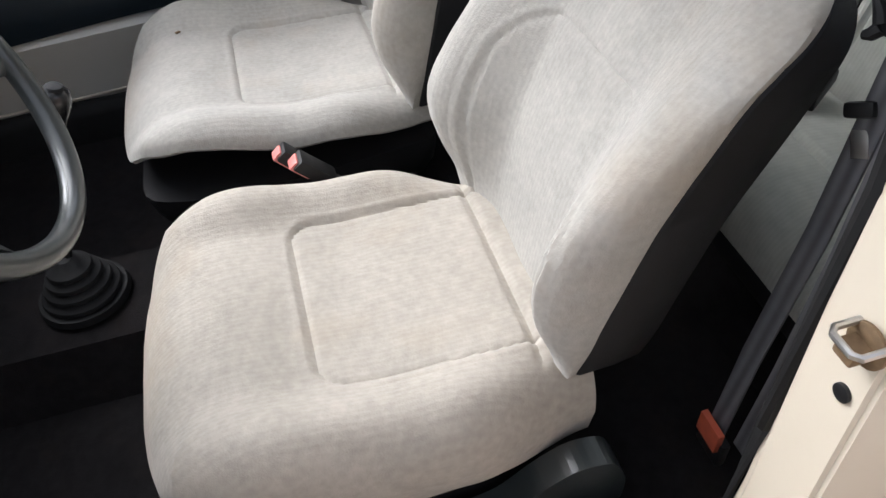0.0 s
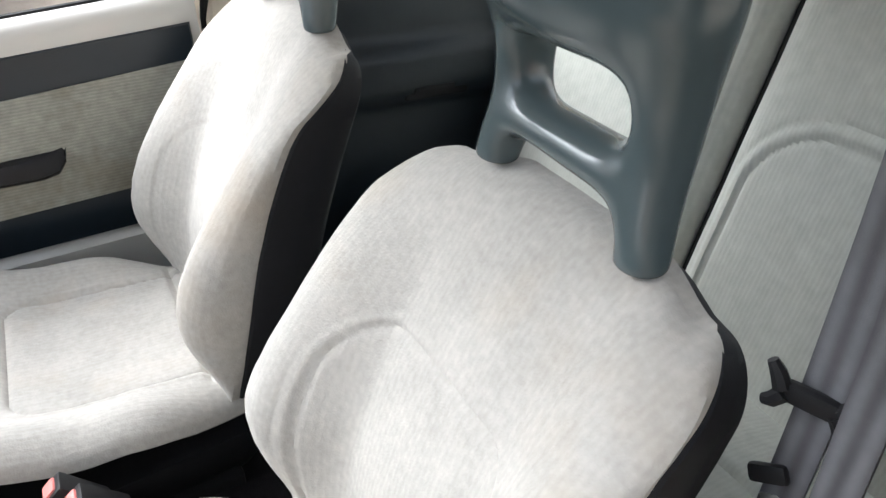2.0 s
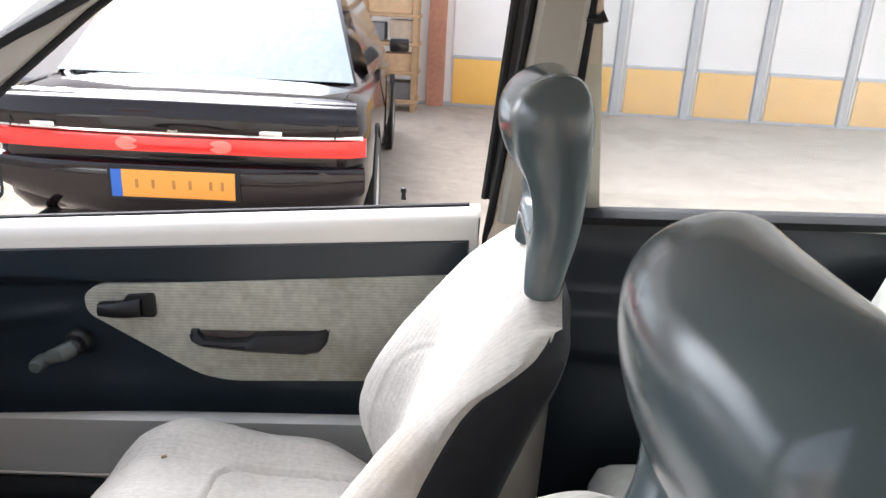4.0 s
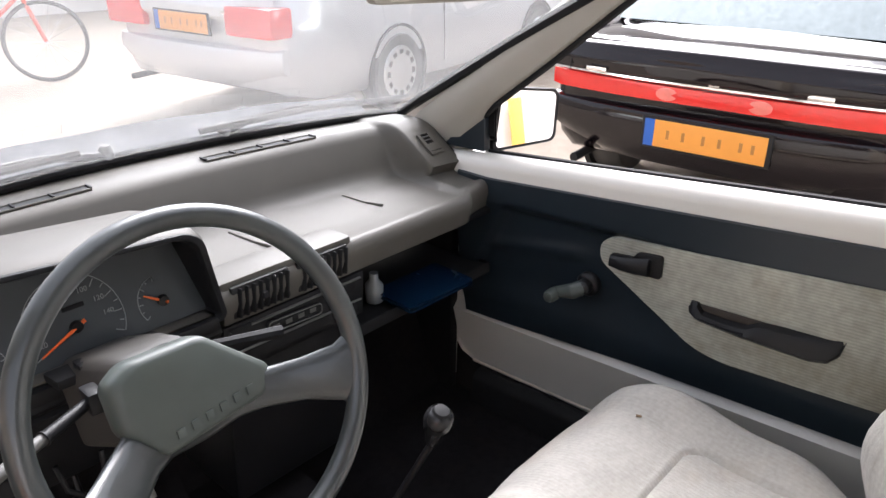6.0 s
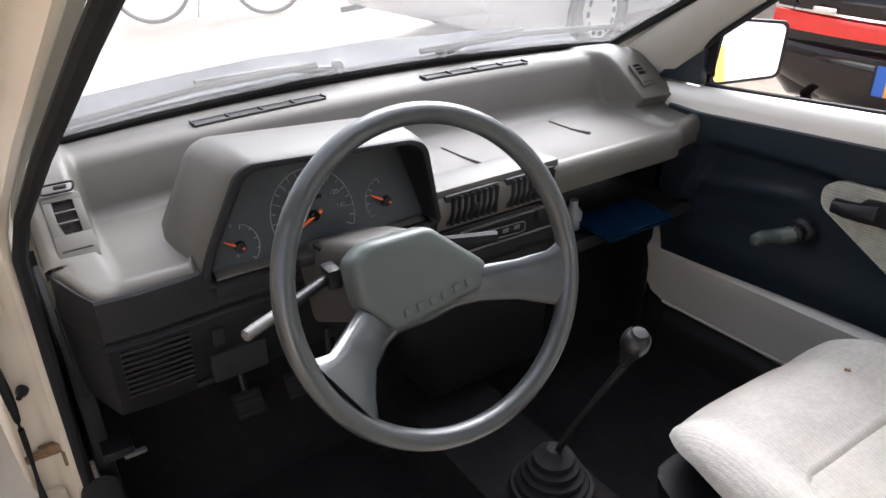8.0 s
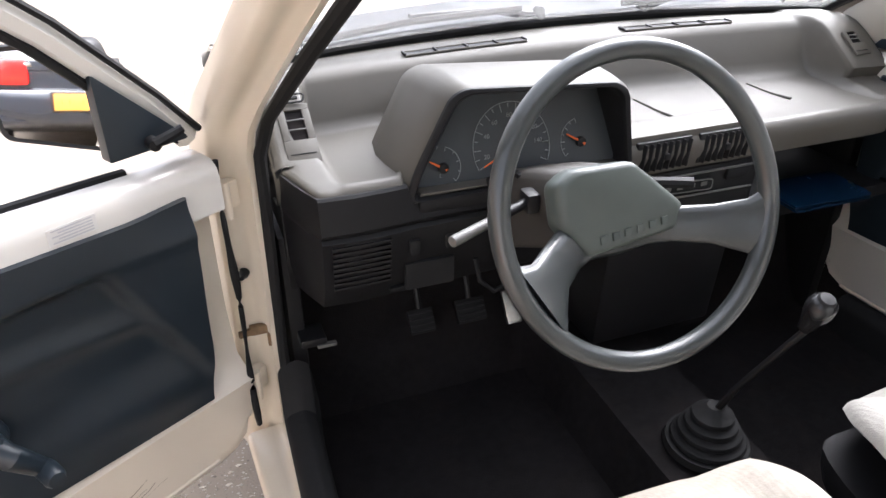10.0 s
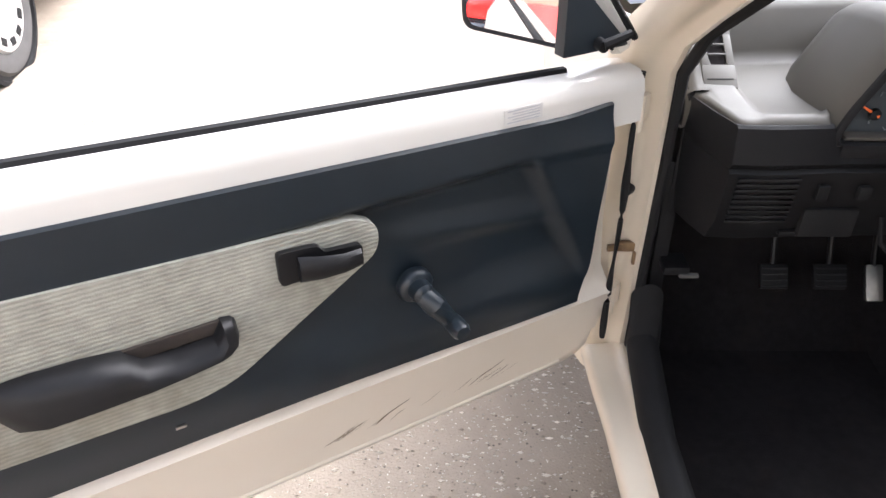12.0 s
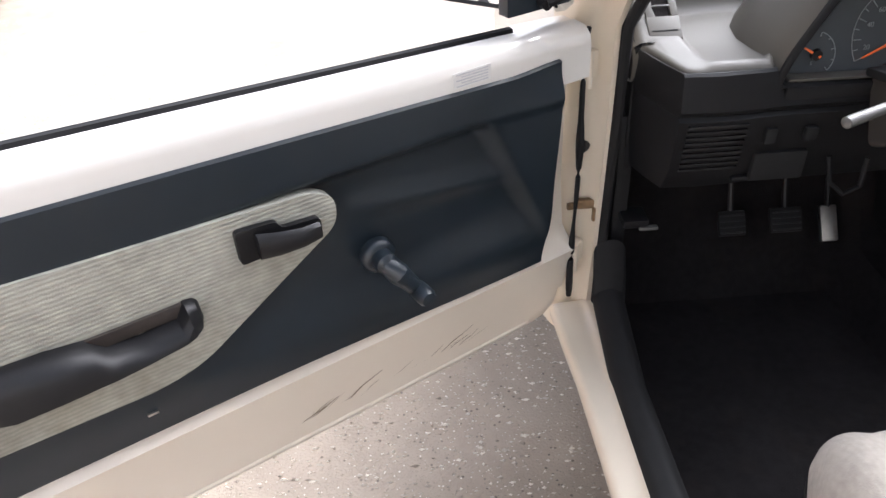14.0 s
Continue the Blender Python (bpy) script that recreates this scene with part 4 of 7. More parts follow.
vpart, pn = side_vent((-0.602, 0.9110, 0.8560), 0.052, 0.112, 55.5, "side window vent panel")
bm = nb()
tube(bm, [V((a, -0.005, 0.066 + b)) for a, b in rounded([(-0.024, -0.008), (0.020, -0.008), (0.024, 0.008), (-0.020, 0.008)], 0.006, 3)], 0.0018, 6, loop=True, up=(0, 1, 0))
box(bm, (0.004, -0.006, 0.066), (0.018, 0.004, 0.006), 0.002)
vpart("knob_recess", bm, RUBBER, pn)
side_vent((0.600, 0.9450, 0.8785), 0.040, 0.060, 55.5, "small side window vent")

# instrument hood
OPEN = [(-0.462, 0.790), (-0.449, 0.832), (-0.392, 0.935), (-0.372, 0.944), (-0.135, 0.928), (-0.114, 0.914), (-0.090, 0.792), (-0.098, 0.784)]
oc = rounded(OPEN, [0.01, 0.03, 0.03, 0.02, 0.02, 0.02, 0.014, 0.01], 4)


def grow(poly, k, cx=-0.27, cz=0.86):
    out = []
    for a, b in poly:
        w = V((a - cx, b - cz))
        out.append((a + w.x / max(w.length, 1e-5) * k, b + w.y / max(w.length, 1e-5) * k))
    return out


bm = nb()
rings = []
for y, k, dz, sx in ((0.785, 0.0, 0, 1), (0.754, 0.0, 0, 1), (0.750, 0.004, 0, 1), (0.750, 0.016, 0, 1), (0.757, 0.020, 0.001, 1.0), (0.79, 0.024, 0.001, 1.005), (0.83, 0.028, -0.002, 1.015), (0.88, 0.030, -0.010, 1.03), (0.93, 0.026, -0.020, 1.03), (0.98, 0.012, -0.034, 1.0), (1.04, -0.02, -0.048, 0.95)):
    rings.append([V((-0.27 + (a + 0.27) * (sx if a < -0.27 else 1.0), y, max(b + dz, 0.790))) for a, b in grow(oc, k)])
loft(bm, rings, cap=False)
hood = dpart("instrument_hood", bm, DASH, None, "rounded grey-beige instrument hood", angle=50)
bm = nb()
loft(bm, [[V((a, y, b)) for a, b in grow(oc, k)] for y, k in ((0.7490, 0.017), (0.7450, 0.0155), (0.7430, 0.011), (0.7430, 0.005), (0.750, -0.001), (0.845, -0.004))], cap=False)
dpart("cluster_bezel", bm, DASHLOW, hood, "dark bezel round the instruments")
bm = nb()
loft(bm, [[V((a, 0.802 + (b - 0.86) * 0.36, b)) for a, b in grow(oc, -0.002)], [V((a, 0.818 + (b - 0.86) * 0.36, b)) for a, b in grow(oc, -0.002)]])
face = dpart("instrument_face", bm, mat("instrument face", (0.042, 0.049, 0.053), 0.5, var=0.1, bump=0.05), hood, "dark instrument face")
# pale light strip and sill along the foot of the instruments
bm = nb()
prism(bm, [(-0.452, 0.7905), (-0.100, 0.786), (-0.098, 0.790), (-0.450, 0.795)], lambda a, b, d: V((a, d, b)), 0.752, 0.775, 0.001)
dpart("cluster_sill", bm, DASH, hood)


def on_face(a, b, h=0.0):
    return V((a, 0.802 + (b - 0.86) * 0.36 - 0.001 - h, b))


def dial(cx, cz, r, a0, a1, n, needle):
    bm = nb()
    tube(bm, [on_face(cx + r * math.cos(radians(a0 + (a1 - a0) * i / 24)), cz + r * math.sin(radians(a0 + (a1 - a0) * i / 24))) for i in range(25)], 0.0008, 4)
    for i in range(n + 1):
        a = radians(a0 + (a1 - a0) * i / n)
        long = 0.80 if i % 2 == 0 else 0.88
        tube(bm, [on_face(cx + r * long * math.cos(a), cz + r * long * math.sin(a)), on_face(cx + r * 0.97 * math.cos(a), cz + r * 0.97 * math.sin(a))], 0.0009, 4)
    sc = dpart("dial_scale", bm, WHITEINK, face)
    bm = nb()
    a = radians(needle)
    tube(bm, [on_face(cx - 0.2 * r * math.cos(a), cz - 0.2 * r * math.sin(a), 0.005), on_face(cx + 0.86 * r * math.cos(a), cz + 0.86 * r * math.sin(a), 0.005)], [0.003, 0.0012], 6)
    dpart("pointer", bm, ORANGE, face, "orange pointer")
    bm = nb()
    lathe(bm, [(0, 0), (0.009, 0), (0.008, 0.006), (0, 0.007)], Matrix.Translation(on_face(cx, cz, 0.001)) @ pose(0, 0, 0, 90, 0, 0), 16)
    dpart("pointer_cap", bm, BLACK, face)


dial(-0.280, 0.833, 0.068, 205, -25, 18, 203)
dial(-0.402, 0.818, 0.030, 75, -50, 4, 150)
dial(-0.155, 0.826, 0.036, 215, 100, 6, 150)


def writing(text, size, m, mt, parent, name="numeral", depth=0.0004):
    cu = bpy.data.curves.new(name, "FONT")
    cu.body, cu.size, cu.extrude, cu.align_x, cu.align_y = text, size, depth, "CENTER", "CENTER"
    tmp = new(name, cu)
    me = bpy.data.meshes.new_from_object(tmp.evaluated_get(bpy.context.evaluated_depsgraph_get()))
    bpy.data.objects.remove(tmp)
    me.transform(m)
    me.materials.append(mt)
    ob = new(name, me)
    ob.parent = parent
    return ob


for txt, a in (("20", 192), ("40", 155), ("60", 125), ("80", 90), ("100", 62), ("120", 32), ("140", 5)):
    p = on_face(-0.280 + 0.047 * math.cos(radians(a)), 0.833 + 0.048 * math.sin(radians(a)), 0.001) - DO
    writing(txt, 0.0105, Matrix.Translation(p) @ pose(0, 0, 0, 80, 0, 0), WHITEINK, face)
for txt, z in (("F", 0.848), ("E", 0.806)):
    writing(txt, 0.007, Matrix.Translation(on_face(-0.408, z, 0.001) - DO) @ pose(0, 0, 0, 80, 0, 0), WHITEINK, face)
bm = nb()
box(bm, on_face(-0.276, 0.858, 0.001), (0.03, 0.001, 0.007))
dpart("odometer", bm, BLACK, face)
bm = nb()
box(bm, (-0.275, 0.748, 0.777), (0.365, 0.016, 0.022), 0.005)
dpart("lower_bezel", bm, DASHLOW, None, "dark strip under the instruments")
# two small catches on the bar below the instruments
bm = nb()
box(bm, (-0.275, 0.712, 0.812), (0.150, 0.05, 0.014), 0.005, pose(0, 0, 0, -10, 0, 0))
bar = dpart("lower_bar", bm, RUBBER, None, "dark bar over the steering column")
for x in (-0.316, -0.244):
    bm = nb()
    box(bm, (x, 0.692, 0.824), (0.012, 0.03, 0.020), 0.003)
    box(bm, (x, 0.682, 0.834), (0.016, 0.012, 0.010), 0.003)
    dpart("catch", bm, BLACK, bar)

# lower dash on the driver's side
bm = nb()
prof = [(0.775, 0.8130), (0.743, 0.8165), (0.7385, 0.813), (0.730, 0.760), (0.735, 0.753), (0.738, 0.750), (0.732, 0.744), (0.745, 0.655), (0.770, 0.610), (0.84, 0.597), (1.0, 0.60), (1.0, 0.80)]
loft(bm, [[V((x, min(y + dy, 1.0), z + (0.0 if x < -0.465 else -0.030 * (i < 3)))) for i, (y, z) in enumerate(prof)] for x, dy in ((-0.650, 0.125), (-0.643, 0.095), (-0.628, 0.045), (-0.612, 0.004), (-0.56, 0.0), (-0.50, 0.003), (-0.474, 0.006), (-0.462, 0.007), (-0.45, 0.008), (-0.30, 0.010), (-0.14, 0.012), (-0.090, 0.012))])
low = dpart("lower_panel", bm, DASHLOW, None, "dark lower dash panel", angle=30)
for i in range(9):
    bm = nb()
    z = 0.736 - 0.0098 * i
    box(bm, (-0.552, 0.732 + (0.744 - z) * 0.15, z), (0.092, 0.006, 0.0045), 0.0012)
    dpart("grille_slat", bm, BLACK, low)
bm = nb()
box(bm, (-0.467, 0.738, 0.712), (0.018, 0.010, 0.026), 0.003)
box(bm, (-0.405, 0.738, 0.712), (0.022, 0.012, 0.024), 0.006)
box(bm, (-0.44, 0.748, 0.655), (0.085, 0.014, 0.050), 0.005)
dpart("switch_block", bm, RUBBER, low)
bm = nb()
box(bm, (-0.455, 0.768, 0.628), (0.10, 0.03, 0.010), 0.004)
dpart("lower_bracket", bm, BLACK, low)
bm = nb()
tube(bm, [(-0.36, 0.745, 0.665), (-0.355, 0.735, 0.625), (-0.33, 0.73, 0.602), (-0.305, 0.73, 0.615), (-0.30, 0.74, 0.66)], 0.004, 8)
dpart("loose_wire", bm, RUBBER, low)

# centre stack: two vents, slider panel, radio slot
bm = nb()
box(bm, (0.066, 0.806, 0.785), (0.275, 0.07, 0.078), 0.008)
stack = dpart("centre_vents", bm, DASH, None, "pair of slatted centre vents")
for xc in (0.002, 0.131):
    bm = nb()
    box(bm, (xc, 0.775, 0.786), (0.112, 0.022, 0.056), 0.003)
    op = dpart("vent_opening", bm, BLACK, stack)
    for i in range(8):
        bm = nb()
        box(bm, (xc - 0.046 + 0.0132 * i, 0.763, 0.786), (0.003, 0.014, 0.050), 0.001, pose(0, 0, 0, 0, 8, 18))
        dpart("slat", bm, RUBBER, op)
    bm = nb()
    box(bm, (xc, 0.758, 0.786), (0.010, 0.012, 0.012), 0.002)
    dpart("tab", bm, BLACK, op)
bm = nb()
prism(bm, [(0.766, 0.748), (0.772, 0.655), (0.81, 0.655), (0.81, 0.748)], lambda a, b, d: V((d, a, b)), -0.075, 0.225, 0.003)
panel = dpart("heater_panel", bm, BLACK, None, "black heater control panel")
bm = nb()
box(bm, (0.075, 0.7645, 0.738), (0.28, 0.006, 0.003), 0.001)
dpart("panel_ridge", bm, GREYKNOB, panel)
bm = nb()
box(bm, (0.062, 0.764, 0.716), (0.115, 0.008, 0.020), 0.007, pose(0, 0, 0, 0, 3, 0))
slide = dpart("slider", bm, RUBBER, panel, "black heater slider bar")
bm = nb()
tube(bm, [(a, 0.7595, b) for a, b in rounded([(0.006, 0.7085), (0.118, 0.703), (0.118, 0.7235), (0.006, 0.729)], 0.008, 3)], 0.0012, 6, loop=True, up=(0, 1, 0))
dpart("slider_rim", bm, GREYKNOB, slide)
for i in range(4):
    bm = nb()
    box(bm, (0.020 + 0.026 * i, 0.7592, 0.717), (0.013, 0.0008, 0.008))
    dpart("symbol", bm, GREYKNOB, panel)
bm = nb()
box(bm, (-0.045, 0.766, 0.735), (0.040, 0.010, 0.018), 0.003)
dpart("button", bm, DASHLOW, panel)
bm = nb()
box(bm, (0.175, 0.766, 0.725), (0.05, 0.010, 0.022), 0.003)
dpart("button", bm, DASHLOW, panel)
bm = nb()
box(bm, (0.075, 0.770, 0.680), (0.27, 0.010, 0.026), 0.003)
slot = dpart("radio_slot", bm, RUBBER, panel)
bm = nb()
tube(bm, [(-0.06, 0.765, 0.696), (0.215, 0.765, 0.692)], 0.0022, 6)
dpart("slot_edge", bm, GREYKNOB, slot)
bm = nb()
prism(bm, [(0.78, 0.66), (0.80, 0.36), (1.18, 0.36), (1.18, 0.68)], lambda a, b, d: V((d, a, b)), -0.07, 0.215, 0.01)
dpart("console", bm, BLACK, None, "black centre console")
# underside and open parcel shelf before the passenger
bm = nb()
prism(bm, [(0.79, 0.742), (0.95, 0.770), (1.10, 0.72), (1.10, 0.735), (0.95, 0.790), (0.79, 0.752)], lambda a, b, d: V((d, a, b)), 0.216, 0.640)
dpart("shelf_roof", bm, BLACK)
bm = nb()
prism(bm, rounded([(0.80, 0.605), (1.12, 0.605), (1.12, 0.593), (0.80, 0.591), (0.797, 0.615), (0.792, 0.615), (0.790, 0.588)], 0.004, 2), lambda a, b, d: V((d, a, b)), 0.216, 0.640)
dpart("parcel_shelf", bm, RUBBER, None, "open black parcel shelf")

# blue folder lying on the parcel shelf
fo = thing("blue_folder", (0.435, 0.795, 0.617), "glossy blue plastic folder on the parcel shelf", "folder")
for k in range(2):
    bm = nb()
    prism(bm, rounded([(-0.100, -0.045 + 0.004 * k), (0.085, -0.055), (0.085, 0.06), (-0.10, 0.07)], 0.008, 2), lambda a, b, d: V((a, b, d + 0.03 * a + 0.02 * b)), 0.002 + 0.008 * k, 0.0055 + 0.008 * k)
    part("cover", bm, BLUE, fo)
bm = nb()
prism(bm, [(-0.095, -0.035), (0.078, -0.045), (0.078, 0.05), (-0.095, 0.06)], lambda a, b, d: V((a, b, d + 0.03 * a + 0.02 * b)), 0.0058, 0.0098)
part("sheets", bm, mat("folder sheets", (0.05, 0.10, 0.16), 0.6), fo)
gl = thing("glass_bottle", (0.335, 0.86, 0.606), "small clear glass bottle on the parcel shelf", "bottle")
bm = nb()
lathe(bm, [(0, 0), (0.018, 0), (0.020, 0.004), (0.020, 0.04), (0.010, 0.052), (0.010, 0.066), (0, 0.066)], None, 16)
part("bottle", bm, mat("bottle", (0.25, 0.27, 0.28), 0.15, var=0.1, bump=0), gl)

# ---- steering column, stalks and wheel ----
WC = V((-0.270, 0.450, 0.885))
TH = 0.418
WN = V((0, -math.cos(TH), math.sin(TH)))
WU = V((0, math.sin(TH), math.cos(TH)))
WX = V((1, 0, 0))
col = thing("steering_column", (-0.275, 0.66, 0.60), "grey-brown steering column shroud with stalks", "steering column")
CO = V((-0.275, 0.66, 0.60))


def cpart(name, bm, mt, parent=None, lab=""):
    bmesh.ops.translate(bm, vec=-CO, verts=bm.verts)
    return part(name, bm, mt, parent or col, lab)


bm = nb()
rings = []
for d, w, h, dz in ((0.105, 0.044, 0.040, 0.004), (0.112, 0.052, 0.048, 0.002), (0.20, 0.060, 0.052, 0.004), (0.31, 0.060, 0.056, 0.0)):
    c = WC - WN * d + WU * dz
    rings.append([c + WX * a + WU * b for a, b in rounded([(-w, -h * 1.2), (w, -h * 1.2), (w, h * 0.55), (w * 0.8, h), (-w * 0.8, h), (-w, h * 0.55)], 0.014, 3)])
loft(bm, rings)
cpart("shroud", bm, mat("column shroud", (0.05, 0.046, 0.041), 0.5, var=0.08, bump=0.15, bscale=1000), None, "grey-brown plastic shroud")
bm = nb()
root = V((-0.338, 0.612, 0.830))
end = V((-0.479, 0.549, 0.826))
wy = (end - root).normalized()
tube(bm, [root - wy * 0.01, root + wy * 0.07, root + wy * 0.075], [0.007, 0.008, 0.010], 10)
sk = cpart("stalk", bm, BLACK, None, "indicator stalk with a light grey tip")
bm = nb()
tube(bm, [root + wy * 0.07, root + wy * 0.075, end - wy * 0.01, end, end + wy * 0.002], [0.006, 0.0072, 0.0080, 0.0076, 0.005], 12)
cpart("stalk_tip", bm, GREYKNOB, sk)
bm = nb()
box(bm, root, (0.02, 0.03, 0.03), 0.005)
cpart("stalk_boot", bm, BLACK, sk)
bm = nb()
tube(bm, [(-0.215, 0.615, 0.838), (-0.10, 0.565, 0.838)], [0.007, 0.009], 8)
cpart("stalk", bm, BLACK)

wheel = thing("steering_wheel", WC, "grey two-spoke plastic steering wheel", "steering wheel")
SPIN = radians(0)
WR = 0.190


def wp(a, r, d=0.0):
    """A place on the wheel: angle from its own right, radius, height over the rim's plane."""
    t = a + SPIN
    return WX * (r * math.cos(t)) + WU * (r * math.sin(t)) + WN * d


def wq(x, y, d=0.0):
    c, s = math.cos(SPIN), math.sin(SPIN)
    return WX * (x * c - y * s) + WU * (x * s + y * c) + WN * d


bm = nb()
rings = []
for i in range(72):
    a = 2 * math.pi * i / 72
    r0 = WR
    rr = 0.0132
    rings.append([wp(a, r0 + rr * math.cos(2 * math.pi * j / 14), rr * 1.05 * math.sin(2 * math.pi * j / 14)) for j in range(14)])
loft(bm, rings, loop=True)
part("rim", bm, WHEELGRIP, wheel, "smooth grey rim")


def spoke(rows):
    """A pressed spoke: rows of upper edge, lower edge, depth and half thickness."""
    bm = nb()
    rings = []
    for (ux, uy), (lx, ly), d, th in rows:
        ring = []
        for k in range(14):
            a = 2 * math.pi * k / 14
            f = 0.5 + 0.5 * (abs(math.cos(a)) ** 0.5) * (1 if math.cos(a) > 0 else -1)
            ring.append(wq(lx + (ux - lx) * f, ly + (uy - ly) * f, d + th * math.sin(a) + 0.004))
        rings.append(ring)
    loft(bm, rings)
    return part("spoke", bm, WHEELGRIP, wheel)


spoke([((0.012, 0.0), (0.012, -0.066), -0.080, 0.010), ((-0.030, 0.0), (-0.040, -0.066), -0.078, 0.011), ((-0.085, -0.018), (-0.062, -0.072), -0.068, 0.012), ((-0.120, -0.034), (-0.092, -0.088), -0.046, 0.012), ((-0.150, -0.044), (-0.112, -0.110), -0.018, 0.011), ((-0.178, -0.040), (-0.122, -0.138), -0.003, 0.009)])
spoke([((0.010, 0.0), (0.010, -0.066), -0.080, 0.010), ((0.045, -0.005), (0.050, -0.060), -0.078, 0.011), ((0.085, -0.014), (0.080, -0.061), -0.066, 0.012), ((0.130, -0.018), (0.122, -0.070), -0.040, 0.012), ((0.165, -0.016), (0.155, -0.086), -0.014, 0.010), ((0.187, -0.004), (0.166, -0.102), -0.003, 0.009)])
bm = nb()
lathe(bm, [(0, -0.13), (0.045, -0.13), (0.055, -0.10), (0.05, -0.075), (0, -0.07)], Matrix(((WX.x, WU.x, WN.x, 0), (WX.y, WU.y, WN.y, 0), (WX.z, WU.z, WN.z, 0), (0, 0, 0, 1))), 20)
part("boss", bm, BLACK, wheel)
pad = [(-0.060, 0.056), (0.029, 0.055), (0.102, -0.013), (0.091, -0.044), (-0.050, -0.059), (-0.086, -0.016), (-0.086, 0.040)]
pp = rounded(pad, 0.010, 4)
bm = nb()
rings = []
for k, d in ((0.97, -0.092), (1.0, -0.084), (1.0, -0.066), (0.985, -0.058), (0.94, -0.052), (0.84, -0.049)):
    rings.append([wq(a * k, b * k, d) for a, b in pp])
loft(bm, rings)
hub = part("hub_pad", bm, HUBPAD, wheel, "grey-green padded hub cover")
for i in range(6):
    bm = nb()
    x = -0.030 + 0.0185 * i
    dz = 0.11 * x
    prism(bm, [(x - 0.005, -0.041 + dz), (x + 0.005, -0.040 + dz), (x + 0.005, -0.030 + dz), (x - 0.005, -0.031 + dz)], lambda a, b, d: wq(a, b, d), -0.058, -0.0465, 0.0006)
    part("raised_bar", bm, HUBPAD, hub)

# ---- gear lever, pedals, bonnet release ----
gear = thing("gear_lever", (0.010, 0.528, 0.315), "gear lever with black bellows and glossy knob", "gear lever")
bm = nb()
prof = [(0.0, 0.0), (0.088, 0.0), (0.084, 0.012)]
for i in range(4):
    r = 0.072 - 0.011 * i
    z = 0.012 + 0.017 * i
    prof += [(r, z + 0.001), (r + 0.004, z + 0.005), (r + 0.002, z + 0.011), (r - 0.008, z + 0.016)]
prof += [(0.024, 0.085), (0.016, 0.092), (0, 0.093)]
prof = [(r * 0.88, z) for r, z in prof]
lathe(bm, prof, None, 28)
part("bellows", bm, RUBBER, gear, "black ribbed rubber bellows")
bm = nb()
kn = V((0.074, -0.078, 0.322))
tube(bm, [(0, 0, 0.07), (0.012, -0.025, 0.15), kn + V((0, 0.005, -0.03))], [0.007, 0.006, 0.006], 8)
part("rod", bm, BLACK, gear)
bm = nb()
km = Matrix.Translation(kn) @ pose(0, 0, 0, 18, 0, 0)
lathe(bm, [(0, -0.038), (0.012, -0.038), (0.014, -0.025), (0.020, -0.005), (0.0235, 0.012), (0.021, 0.026), (0.012, 0.034), (0, 0.036)], km, 20)
knob = part("knob", bm, mat("gear knob", (0.02, 0.02, 0.021), 0.18, var=0.1, bump=0.03), gear, "glossy dark knob")
bm = nb()
lathe(bm, [(0, 0.034), (0.015, 0.032), (0.012, 0.0365), (0, 0.038)], km, 16)
part("cap", bm, DASHLOW, knob)

for nm, x, y, z, w, h, mt in (("clutch_pedal", -0.385, 0.955, 0.40, 0.055, 0.05, RUBBER), ("brake_pedal", -0.275, 0.955, 0.40, 0.065, 0.05, RUBBER), ("accelerator_pedal", -0.170, 0.975, 0.37, 0.035, 0.075, METAL)):
    pd = thing(nm, (x, y + 0.02, 0.30), ("worn metal accelerator pedal" if mt is METAL else "black rubber " + nm.replace("_", " ") + " pad on its arm"), "pedal", "pedals")
    bm = nb()
    box(bm, (0, -0.02, z - 0.30), (w, 0.012, h), 0.004, pose(0, 0, 0, -35, 0, 0))
    pad_ob = part("pad", bm, mt, pd)
    bm = nb()
    tube(bm, [(0, -0.012, z - 0.30), (0, 0.02, z - 0.22), (0, 0.06, 0.30)], 0.006, 8)
    part("arm", bm, BLACK, pd)
    if mt is RUBBER:
        for i in range(4):
            bm = nb()
            box(bm, (0, -0.028 + 0.006 * (i - 1.5), z - 0.30 + 0.010 * (i - 1.5) + 0.004), (w * 0.9, 0.004, 0.003), 0.001, pose(0, 0, 0, -35, 0, 0))
            part("rib", bm, BLACK, pad_ob)
bl = thing("bonnet_release", (-0.628, 0.83, 0.51), "black bonnet release lever with a pale edge", "lever")
bm = nb()
box(bm, (0.0, 0.01, 0.0), (0.045, 0.05, 0.016), 0.004)
part("bracket", bm, BLACK, bl)
bm = nb()
box(bm, (0.022, -0.014, -0.008), (0.034, 0.010, 0.007), 0.003)
part("pull", bm, GREYKNOB, bl)
bm = nb()
prism(bm, [(0.84, 0.26), (1.15, 0.26), (1.15, 0.70), (0.86, 0.70)], lambda a, b, d: V((d, a, b)), -0.662, -0.635, 0.006)
part("kick_panel", bm, DASHLOW, shell, "black kick panel")
bm = nb()
prism(bm, [(0.905, 0.20), (1.15, 0.20), (1.15, 0.70), (0.905, 0.70)], lambda a, b, d: V((d, a, b)), 0.635, 0.662, 0.006)
part("kick_panel", bm, DASHLOW, shell)

